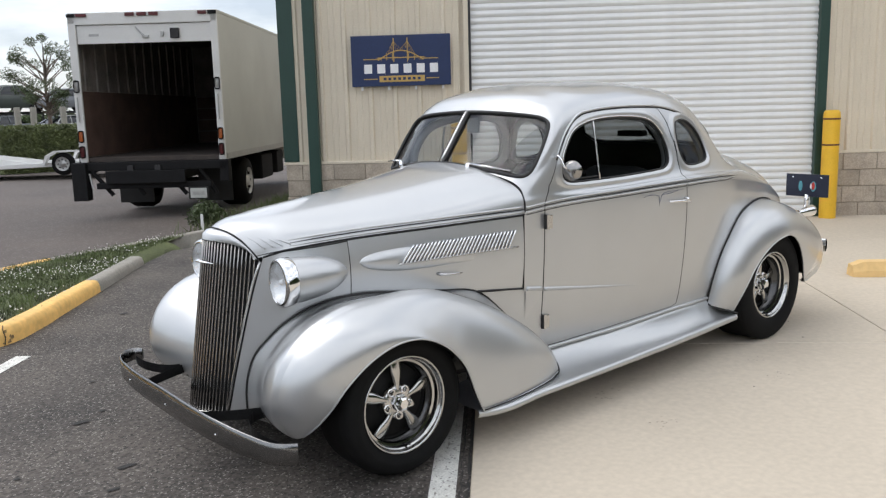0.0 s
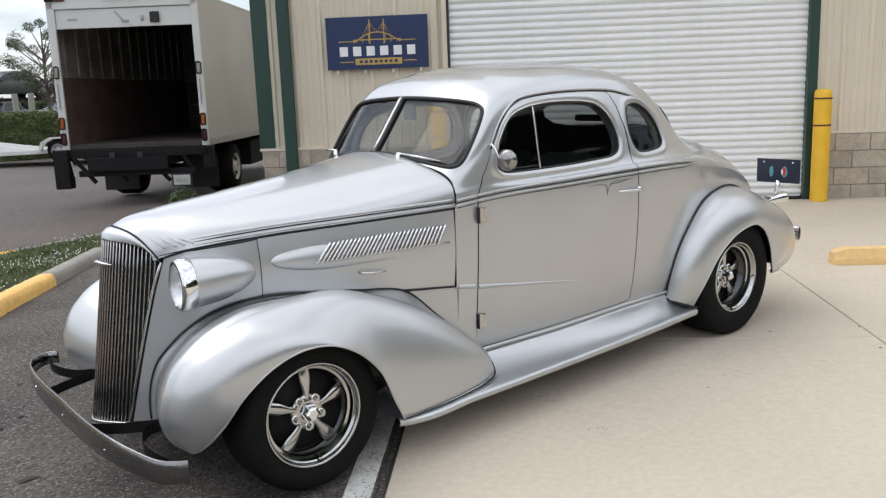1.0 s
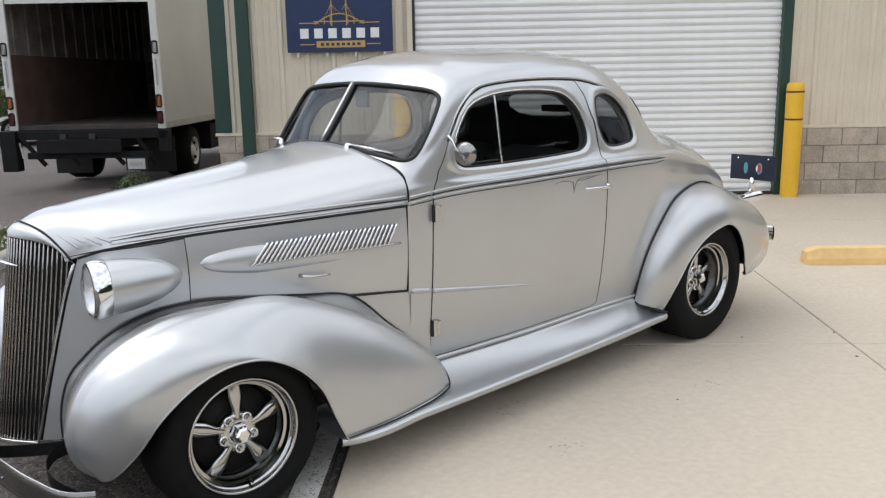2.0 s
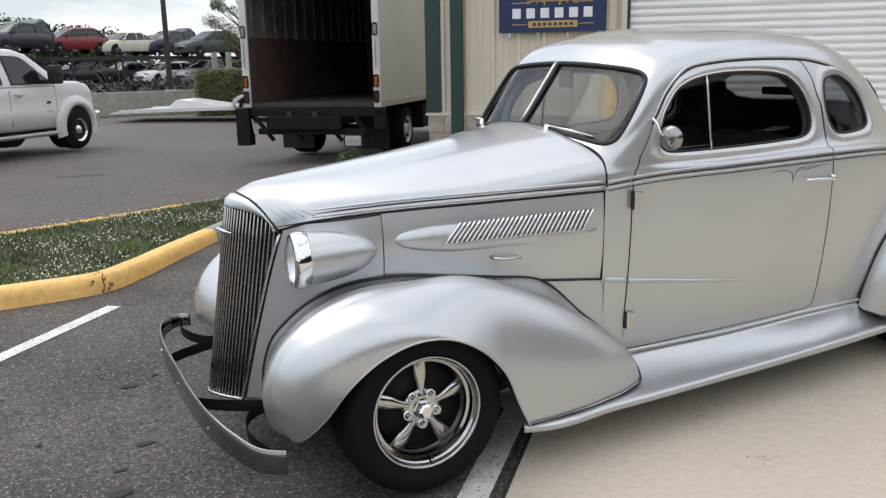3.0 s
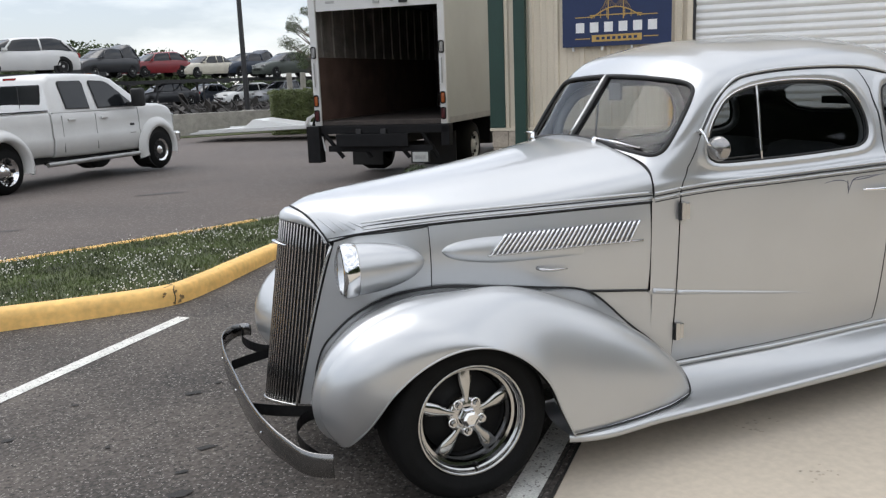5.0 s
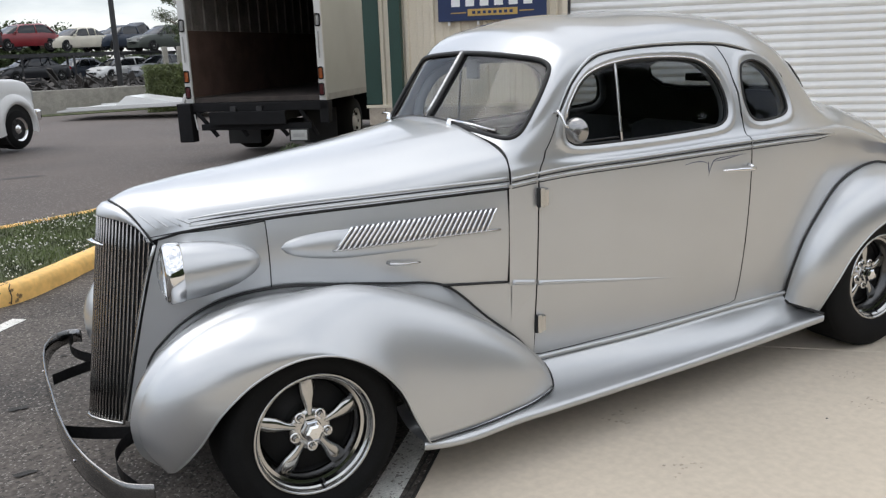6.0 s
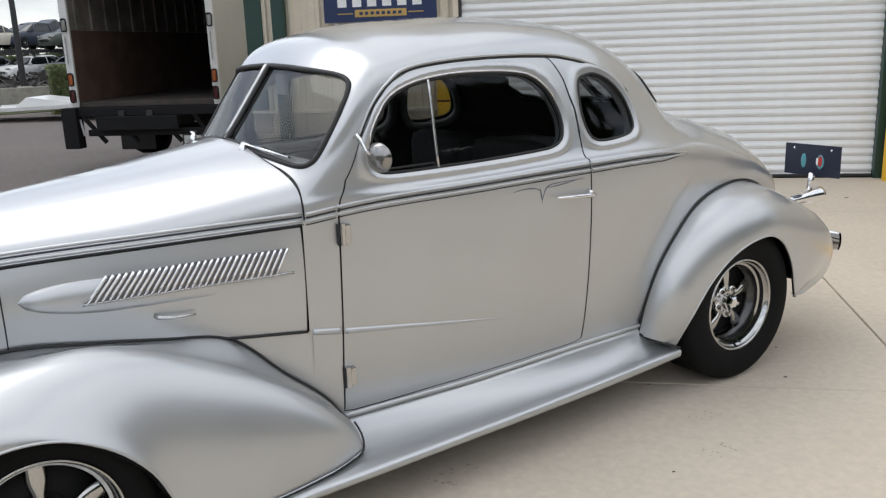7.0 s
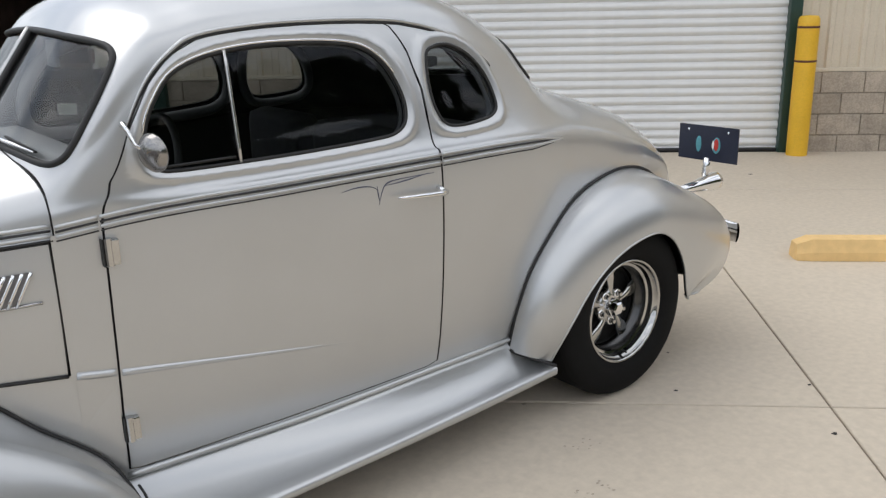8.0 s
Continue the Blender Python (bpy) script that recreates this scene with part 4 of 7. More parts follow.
def skin_part(name, pick, side, material, parent, label="", off=0.0):
    """The picked triangles of the body skin on one side (1 far, -1 near), moved off along the normal."""
    t = tri[pick]
    used, inv = np.unique(t, return_inverse=True)
    V, Nn = SKIN[used] + SKIN_N[used] * off, SKIN_N[used]
    F = inv.reshape(-1, 3)
    a = V[F]
    fn = np.cross(a[:, 1] - a[:, 0], a[:, 2] - a[:, 0])
    wrong = np.sum(fn * Nn[F[:, 0]], axis=1) < 0
    F[wrong] = F[wrong][:, ::-1]
    if side < 0:
        V, Nn, F = V * flip, Nn * flip, F[:, ::-1]
    return mesh_object(name, V, F, material, parent, label, normals=Nn)


def on_skin(uv, side, off=0.0):
    x, v = np.clip(uv[:, 0], 0.90, 3.64), np.clip(uv[:, 1] / VK, 0, 1)
    p = body(x, v) + skin_normals(body, x, v, 0.90, 3.64) * off
    return p * flip if side < 0 else p


RECESS = mat("grey_vent_recess", (0.20, 0.20, 0.205), 0.4, 0.7, 0.06, 20, 200, 0.0)
LINING = mat("charcoal_headlining", (0.032, 0.032, 0.036), 0.85, 0, 0.1, 10, 60, 0.0)
doors = {}
for side in (-1, 1):
    skin_part("body_shell", ~in_door & ~hole, side, SILVER, car)
    d = skin_part("door", in_door2 & ~in_dwin, side, SILVER, car)
    doors[side] = d
    skin_part("inner_lining", ~hole, side, LINING, car, "dark interior lining", -0.022)
    g = skin_part("door_glass", in_dwin, side, TINTGLASS, d, "tinted door glass", -0.008)
    q = skin_part("quarter_window", in_qwin, side, TINTGLASS, car, "tinted oval quarter window", -0.008)
    w = skin_part("windscreen", in_wind, side, SCREENGLASS, car, "half of a split windscreen", -0.006)
    r = skin_part("rear_window", in_rear, side, TINTGLASS, car, "", -0.008)
    w.visible_shadow = False
    tube_ob("window_seal", on_skin(dwin_uv, side, -0.001), 0.006, BLACK, d, closed=True)
    tube_ob("window_chrome", on_skin(side_uv(rounded(outset(DOOR_WINDOW, 0.007), 4))[38:74], side, 0.003), 0.004, CHROME, d)
    tube_ob("quarter_seal", on_skin(qwin_uv, side, -0.001), 0.006, BLACK, car, closed=True)
    tube_ob("windscreen_seal", on_skin(wind_uv, side, 0.0), 0.0095, BLACK, car, closed=True)
    tube_ob("rear_seal", on_skin(rear_uv, side, 0.0), 0.008, BLACK, car, closed=True)
    # upright bar between the vent pane and the main door glass
    bar = np.array([(1.386, z) for z in np.linspace(1.141, 1.437, 8)])
    tube_ob("vent_bar", on_skin(side_uv(bar), side, 0.002), 0.006, DULLCHROME, d)
    sill = np.array([(x, 1.1515 + 0.03 * (x - 1.17)) for x in np.linspace(1.17, 1.375, 8)])
    tube_ob("vent_sill", on_skin(side_uv(sill), side, 0.0), 0.004, BLACK, d)
    # drip rail over the door, running on behind the quarter window
    drip = spline(range(12), [(1.10, 1.262), (1.165, 1.372), (1.239, 1.440), (1.327, 1.481), (1.52, 1.503), (1.75, 1.508), (1.92, 1.502), (2.0, 1.491), (2.08, 1.474), (2.16, 1.447), (2.24, 1.41), (2.322, 1.352)], np.linspace(0, 11, 50))
    duv = side_uv(drip)
    tube_ob("drip_rail", on_skin(duv, side, 0.002), np.concatenate([np.linspace(0.002, 0.0065, 12), np.full(26, 0.0065), np.linspace(0.0065, 0.002, 12)]), SILVER, car)
    # black line below the rail draws its shadow as colour
    tube_ob("drip_shadow_gap", on_skin(side_uv(drip - [0, 0.009]), side, 0.0), 0.004, BLACK, car)
    # belt mouldings: silver beads; the dark tubes put groove shade in as colour
    for k, (dz, r, m_) in enumerate([(0.013, 0.0052, SILVER), (-0.011, 0.0052, SILVER), (0.001, 0.0032, GUNMETAL), (-0.022, 0.002, GUNMETAL)]):
        bx = np.linspace(0.902, 2.60, 120)
        bz = spline([0.92, 1.03, 1.5, 2.0, 2.3, 2.6], [1.024, 1.038, 1.066, 1.086, 1.088, 1.077], bx) + dz * np.clip((2.62 - bx) / 0.2, 0.15, 1)
        for name, lo, hi, owner in (("belt_moulding", 0.902, 1.001, car), ("belt_moulding", 1.0055, 2.0005, d), ("belt_moulding", 2.0095, 2.60, car)):
            s = (bx >= lo - 0.01) & (bx <= hi + 0.01)
            b = np.stack([np.clip(bx[s], lo, hi), bz[s]], axis=1)
            tube_ob(name, on_skin(side_uv(b), side, 0.001), r, m_, owner)
    # tapering crease low on the door
    cx = np.linspace(1.012, 1.70, 30)
    cz = spline([1.0, 1.29, 1.70], [0.618, 0.588, 0.548], cx)
    cp = on_skin(side_uv(np.stack([cx, cz], axis=1)), side, -0.004)
    tube_ob("door_crease", cp, np.linspace(0.012, 0.004, 30), SILVER, d)
    qx = np.linspace(0.902, 0.998, 8)
    tube_ob("cowl_crease", on_skin(side_uv(np.stack([qx, 0.633 - 0.12 * (qx - 0.9)], axis=1)), side, -0.002), 0.012, SILVER, car)
    # pull handle, hinges, pinstripe flourish
    hy = lambda x, z, off: on_skin(side_uv([(x, z)]), side, off)[0]
    tube_ob("door_handle", [hy(1.822, 0.993, 0.028), hy(1.87, 0.992, 0.036), hy(1.93, 0.990, 0.038), hy(1.98, 0.987, 0.034), hy(2.003, 0.985, 0.020), hy(2.003, 0.985, -0.005)], [0.004, 0.0065, 0.008, 0.009, 0.009, 0.011], CHROME, d, "chrome pull handle", n=10)
    tube_ob("handle_post", [hy(1.985, 1.001, 0.0), hy(1.985, 0.993, 0.028)], 0.008, CHROME, d, n=10)
    for hz in (0.958, 0.452):
        c0 = hy(1.020, hz, 0.014)
        bm = cyl_bm((c0[0] - 0.006, c0[1], c0[2] - 0.036), (c0[0] - 0.006, c0[1], c0[2] + 0.036), 0.013, n=14)
        box_bm(c0[0], c0[0] + 0.020, c0[1] - 0.012, c0[1] + 0.012, c0[2] - 0.034, c0[2] + 0.034, 0.004, bm)
        part("hinge_gap", box_bm(c0[0] - 0.022, c0[0] - 0.019, c0[1] - 0.01, c0[1] + 0.01, c0[2] - 0.036, c0[2] + 0.036), BLACK, d)
        part("door_hinge", bm, DULLCHROME, d, "dull metal barrel hinge")
    PIN = mat("blue_grey_pinstripe", (0.10, 0.11, 0.16), 0.4, 0, 0.1, 30, 90, 0.0) if side < 0 else PIN
    for k, line in enumerate([[(1.655, 1.027), (1.70, 1.035), (1.745, 1.033), (1.772, 1.018)], [(1.773, 0.975), (1.783, 1.01), (1.80, 1.036), (1.85, 1.044), (1.97, 1.047)], [(1.768, 1.032), (1.771, 1.005), (1.775, 0.985)], [(1.79, 1.030), (1.86, 1.036), (1.95, 1.049)]]):
        o = spline(range(len(line)), line, np.linspace(0, len(line) - 1, 14))
        tube_ob("pinstripe", on_skin(side_uv(o), side, 0.0006), np.concatenate([np.linspace(0.0008, 0.0022, 7), np.linspace(0.0022, 0.0008, 7)]), PIN, d, n=5)
# chrome strip between the two windscreen panes
zs = np.linspace(1.238, 1.500, 8)
strip_uv = end_uv([(0.0, z) for z in zs], 0.905, 1.30)
strip = body(strip_uv[:, 0], np.ones(8)) + np.array((-0.006, 0, 0.004))
tube_ob("windscreen_strip", strip, 0.0085, DULLCHROME, car, "chrome centre strip")
# floor pan, firewall and tail close the shell
bm = box_bm(0.93, 3.45, -0.52, 0.52, 0.30, 0.345)
part("floor_pan", bm, DARK, car)
bm = box_bm(0.935, 0.95, -0.53, 0.53, 0.32, 1.0)
part("firewall", bm, DARK, car)
tailP = np.array([[body([3.64], [v])[0] * np.array([1, s, 1]) for v in np.linspace(0, 1, 12)] for s in (-1, 0, 1)])
grid_ob("tail_panel", tailP, SILVER, car)

# hood top
hx, hv = np.meshgrid(np.linspace(HOOD_X[0], 0.898, 60), np.linspace(0, 1, 24), indexing="ij")
H = hood(hx.ravel(), hv.ravel()).reshape(60, 24, 3)
HN = skin_normals(hood, hx.ravel(), hv.ravel(), HOOD_X[0], 0.898).reshape(60, 24, 3)
# the nose edge is drawn back towards its corners
back = np.clip((-0.25 - H[:, :, 0]) / 0.22, 0, 1)
H[:, :, 0] += back * 0.10 * (np.abs(H[:, :, 1]) / 0.21) ** 1.5
full = np.concatenate([H * flip, H[:, ::-1][:, 1:]], axis=1)
grid_ob("hood", full, SILVER, car, flip=True)
tube_ob("hood_rear_gap", full[-1] + np.array((0.001, 0, -0.0004)), 0.0024, BLACK, car, n=6)
for side in (-1, 1):
    sg = np.array([1, side, 1.0])
    hl = np.linspace(-0.225, 0.894, 40)
    # silver beads again, with dark tubes coloring in the shade of their grooves
    for dz, r, m_ in ((0.012, 0.0055, SILVER), (0.036, 0.0055, SILVER), (0.024, 0.0032, GUNMETAL), (0.002, 0.002, GUNMETAL), (-0.001, 0.0035, BLACK)):
        qx = hl if m_ is not BLACK else np.linspace(-0.38, 0.895, 40)
        p = hood(qx, np.array([hood_v(x, dz) for x in qx])) + np.array((0, 0.001, 0))
        tube_ob("hood_moulding" if m_ is not BLACK else "hood_seam", p * sg, np.concatenate([np.linspace(0.25, 1, 5), np.ones(35)]) * r, m_, car)
    for k in range(4):
        x0 = -0.375 + 0.035 * k
        p = hood(np.linspace(x0, x0 + 0.05, 8), np.linspace(0.42 - 0.05 * k, 0.10, 8)) + np.array((0, 0.002, 0.002))
        tube_ob("hood_rib", p * sg, np.linspace(0.001, 0.0035, 8), SILVER, car)
    # hood side panel
    px, pz = np.meshgrid(np.linspace(0.0185, 0.885, 40), np.linspace(0, 1, 16), indexing="ij")

    def side_y(x, w):
        top, low = spline(HOOD_X, [r[0] for r in HOOD_Y], x), spline([-0.5, 0.02, 0.45, 0.92], [0.30, 0.375, 0.488, 0.584], x)
        return low + (top - low) * w + 0.012 * np.sin(np.pi * w)

    def side_z(x, w):
        top, low = spline(HOOD_X, [r[0] for r in HOOD_Z], x) - 0.006, spline([-0.5, 0.02, 0.45, 0.92], [0.74, 0.712, 0.672, 0.636], x)
        return low + (top - low) * w

    P = np.stack([px.ravel(), side_y(px.ravel(), pz.ravel()), side_z(px.ravel(), pz.ravel())], axis=1).reshape(40, 16, 3) * sg
    hood_side = grid_ob("hood_side", P, SILVER, car, flip=side > 0, thick=0.0)
    e = np.concatenate([P[:, 0], P[-1], P[::-1, -1], P[0, ::-1]])
    tube_ob("hood_side_gap", e, 0.0018, BLACK, hood_side, closed=True, n=6)
    tube_ob("hood_side_seal", P[:, 0] + np.array((0, 0.002 * side, -0.003)), 0.005, BLACK, hood_side, n=6)

    def on_side(x, w, off=0.0):
        return np.array((x, side_y(np.array([x]), w)[0] + off, side_z(np.array([x]), w)[0])) * sg

    # bullet shaped vent: a raised teardrop with slanted louvres
    def at_z(x, z, off):
        lo, hi = side_z(np.array([x]), 0)[0], side_z(np.array([x]), 1)[0]
        return on_side(x, (z - lo) / (hi - lo), off)

    lens_ = []
    for a in np.linspace(0, 1, 30):
        x = 0.058 + 0.56 * a
        half = 0.053 * math.sqrt(max(0, 1 - (1 - min(1, a / 0.42)) ** 2)) * (1 - 0.3 * max(0, (a - 0.42) / 0.58))
        zc = 0.853 - 0.01 * a
        lens_.append([at_z(x, zc + half * b, 0.024 * math.sqrt(max(0, 1 - b * b)) * (1 - a) ** 0.5 * min(1, a * 9) ** 0.5 - 0.001) for b in np.linspace(-1, 1, 14)])
    grid_ob("vent_teardrop", np.array(lens_), SILVER, hood_side, flip=side > 0)
    low_line = lambda b: (0.238 + 0.553 * b, 0.836 + 0.012 * b)
    top_line = lambda b: (0.300 + 0.535 * b, 0.912 + 0.020 * b)
    swell = lambda b: 0.022 * max(0, 1 - b * 1.6) + 0.004
    nl = 29
    for k in range(nl):
        b = k / (nl - 1)
        (x0, z0), (x1, z1) = low_line(b), top_line(b)
        tube_ob("louvre", [at_z(x0 + (x1 - x0) * q, z0 + (z1 - z0) * q, swell(b) + 0.004) for q in np.linspace(0, 1, 5)], 0.0053, CHROME, hood_side, n=6)
    # grey sheet behind the louvres; shade between them is put into its colour
    q = [[at_z(*f(b), swell(b) + 0.001) for b in np.linspace(0, 1, 14)] for f in (low_line, lambda b: ((low_line(b)[0] + top_line(b)[0]) / 2, (low_line(b)[1] + top_line(b)[1]) / 2), top_line)]
    grid_ob("louvre_recess", np.array(q), RECESS, hood_side, flip=side > 0)
    tube_ob("vent_trim", [at_z(0.225 + 0.625 * b, 0.832 + 0.018 * b, max(0.004, swell(b))) for b in np.linspace(0, 1, 16)], 0.0042, DULLCHROME, hood_side, n=6)
    w0 = 0.30
    tube_ob("hood_handle", [on_side(0.425, w0, 0.0), on_side(0.43, w0, 0.022), on_side(0.47, w0 - 0.01, 0.03), on_side(0.51, w0, 0.026), on_side(0.535, w0, 0.02)], [0.008, 0.008, 0.006, 0.005, 0.003], DULLCHROME, hood_side, "chrome latch handle")
    # ---- nose: panel between grille and hood side, carrying the lamp ----
    tz = np.linspace(0, 1, 20)
    tx = np.linspace(0, 1, 24)
    zz = 0.245 + (0.955 - 0.245) * tz
    fx, fy = nose_edge(0.245 + (0.893 - 0.245) * tz)
    P = np.empty((24, 20, 3))
    for i, a in enumerate(tx):
        x = fx + (0.016 - fx) * a
        ztop = np.interp(x, [-0.349, -0.323, -0.25, 0.02], [0.900, 0.914, 0.938, 0.962]) - 0.006
        yr = side_y(np.full(20, 0.02), np.clip((zz - 0.712) / 0.25, 0, 1))
        P[i, :, 0], P[i, :, 1] = x, fy + (yr - fy) * (1 - (1 - a) ** 1.7)
        P[i, :, 2] = 0.245 + (ztop - 0.245) * tz
    grid_ob("nose_panel", P * sg, SILVER, car, flip=side > 0)
    tube_ob("nose_seam", P[:, -1] * sg, 0.0045, BLACK, car, n=6)


def quarter_skin(Pc, E, n):
    """Rows that run from the crown Pc to the edge E as a quarter ellipse, level at the crown. Both (k, 3)."""
    f = np.linspace(0, math.pi / 2, n)
    out = np.empty((len(Pc), n, 3))
    for j, a in enumerate(f):
        c, s = 1 - math.cos(a), math.sin(a)
        out[:, j, 0] = Pc[:, 0] + (E[:, 0] - Pc[:, 0]) * c
        out[:, j, 2] = Pc[:, 2] + (E[:, 2] - Pc[:, 2]) * c
        out[:, j, 1] = Pc[:, 1] + (E[:, 1] - Pc[:, 1]) * s
    return out


def curve(pts, n=60, t=None):
    p = np.array(pts, float)
    if t is None:
        t = np.concatenate([[0], np.cumsum(np.linalg.norm(np.diff(p, axis=0), axis=1))])
        t /= t[-1]
    return spline(t, p, np.linspace(0, 1, n))


def arc(cx, cz, r, a0, a1, n):
    a = np.radians(np.linspace(a0, a1, n))
    return np.stack([cx + r * np.cos(a), cz + r * np.sin(a)], axis=1)


# crown, outer edge and inner edge of each fender, as (x, y, z) from the front foot over the top to the tail
FF_CROWN = [(-0.452, 0.60, 0.250), (-0.512, 0.62, 0.315), (-0.534, 0.638, 0.41), (-0.503, 0.648, 0.532), (-0.40, 0.648, 0.650), (-0.22, 0.64, 0.73), (0.0, 0.64, 0.747), (0.20, 0.645, 0.752), (0.45, 0.655, 0.675), (0.70, 0.665, 0.55), (0.88, 0.68, 0.42), (0.985, 0.695, 0.30), (1.005, 0.705, 0.225)]
FF_INNER = [(-0.433, 0.205, 0.253), (-0.432, 0.207, 0.34), (-0.418, 0.212, 0.418), (-0.392, 0.228, 0.492), (-0.345, 0.257, 0.555), (-0.29, 0.284, 0.61), (-0.20, 0.325, 0.667), (-0.10, 0.358, 0.699), (0.03, 0.380, 0.710), (0.235, 0.430, 0.698), (0.44, 0.478, 0.680), (0.62, 0.516, 0.655), (0.80, 0.555, 0.50), (0.95, 0.59, 0.36), (1.005, 0.66, 0.235)]
RF_CROWN = [(2.42, 0.68, 0.285), (2.45, 0.695, 0.42), (2.52, 0.71, 0.57), (2.62, 0.72, 0.71), (2.77, 0.725, 0.825), (2.95, 0.72, 0.882), (3.13, 0.71, 0.872), (3.32, 0.69, 0.80), (3.53, 0.67, 0.695), (3.71, 0.65, 0.57), (3.775, 0.64, 0.47), (3.72, 0.65, 0.385), (3.53, 0.68, 0.335)]
RF_INNER = [(2.375, 0.66, 0.31), (2.40, 0.675, 0.47), (2.45, 0.69, 0.60), (2.545, 0.695, 0.715), (2.70, 0.672, 0.825), (2.88, 0.625, 0.878), (3.08, 0.565, 0.890), (3.28, 0.50, 0.845), (3.45, 0.44, 0.74), (3.57, 0.39, 0.60), (3.62, 0.36, 0.48), (3.58, 0.36, 0.40), (3.45, 0.40, 0.345)]
RF_INNER = [(x, body([x], [body_at(x, z)])[0][1] - 0.004, z) for x, _, z in RF_INNER]
ff_lip = curve([(-0.430, 0.68, 0.262), (-0.408, 0.72, 0.295), (-0.362, 0.765, 0.36), (-0.29, 0.815, 0.475), (-0.185, 0.84, 0.562), (-0.06, 0.85, 0.604), (0.05, 0.85, 0.598), (0.175, 0.845, 0.54), (0.285, 0.835, 0.43), (0.352, 0.825, 0.29), (0.402, 0.818, 0.193)], 40)
ff_edge = np.concatenate([ff_lip, curve([tuple(ff_lip[-1]), (0.55, 0.815, 0.200), (0.75, 0.79, 0.207), (0.92, 0.748, 0.214), (1.005, 0.708, 0.222)], 20)[1:]])
rf_lip = curve([(2.495, 0.7475, 0.265), (2.545, 0.80, 0.41), (2.63, 0.815, 0.53), (2.75, 0.83, 0.632), (2.89, 0.835, 0.680), (3.00, 0.83, 0.682), (3.10, 0.82, 0.635), (3.195, 0.81, 0.51), (3.24, 0.80, 0.38), (3.26, 0.795, 0.342)], 40)
rf_edge = np.concatenate([rf_lip, curve([tuple(rf_lip[-1]), (3.31, 0.7475, 0.328), (3.40, 0.745, 0.325), (3.50, 0.69, 0.333)], 12)[1:]])
NF = 90
ARCHBLACK = mat("black_arch_lining", (0.015, 0.015, 0.016), 0.9, 0, 0.2, 20, 120, 0.3)


def spread(e, n, cut, at):
    """An edge resampled so that its first cut points fill the first share at of the rows."""
    a, b = curve(e[:cut], int(n * at)), curve(e[cut - 1:], n - int(n * at) + 1)
    return np.concatenate([a, b[1:]])


def fender(name, crown, inner, edge, cut, at, side, roll=0.0):
    sg = np.array([1, side, 1.0])
    C, I, E = curve(crown, NF), curve(inner, NF), spread(edge, NF, cut, at)
    outer = quarter_skin(C, E, 20)
    t = np.linspace(0, 1, 18)[None, :, None]
    ease_ = t**1.9 if roll else t * t * (3 - 2 * t)
    inn = np.concatenate([C[:, None, :1] + (I - C)[:, None, :1] * ease_, C[:, None, 1:2] + (I - C)[:, None, 1:2] * t, C[:, None, 2:] + (I - C)[:, None, 2:] * ease_], axis=2)
    soft = np.linspace(1, 0, 20)[None, :, None] ** 0.7
    for _ in range(30):
        mean = outer.copy()
        mean[1:-1] = 0.5 * outer[1:-1] + 0.25 * (outer[:-2] + outer[2:])
        outer = outer + (mean - outer) * soft * (1 - (soft == 1))
    P = np.concatenate([inn[:, ::-1], outer[:, 1:]], axis=1)
    if roll:
        # one round sweep from the body to the lip
        a = np.linspace(0, math.pi / 2, 37)
        c_, s_ = (1 - np.cos(a))[None, :, None] ** 1.15, np.sin(a)[None, :, None]
        k = ease((np.linspace(0, 1, NF) - 0.42) / 0.28)[:, None, None]
        P = (I[:, None] + (E - I)[:, None] * np.concatenate([c_, s_, c_], axis=2)) * (1 - k) + P * k
    ob = grid_ob(name, P * sg, SILVER, car, flip=side < 0)
    du, dv = np.gradient(P, axis=0), np.gradient(P, axis=1)
    nrm = np.cross(du, dv)
    nrm /= np.linalg.norm(nrm, axis=2, keepdims=True) + 1e-9
    hub = np.array([C[:, 0].mean(), 0.62, 0.35])
    turn = np.sign(np.sum(nrm * (P - hub), axis=2, keepdims=True).mean())
    lining = P - nrm * turn * 0.012
    grid_ob("arch_lining", lining * sg, ARCHBLACK, ob, flip=side > 0)
    tube_ob("fender_lip", E * sg, 0.004, SILVER, ob)
    tube_ob("welt", (I + np.array((0, 0.007, 0.003))) * sg, 0.0062, BLACK, ob, "black welting")
    return ob, P * sg


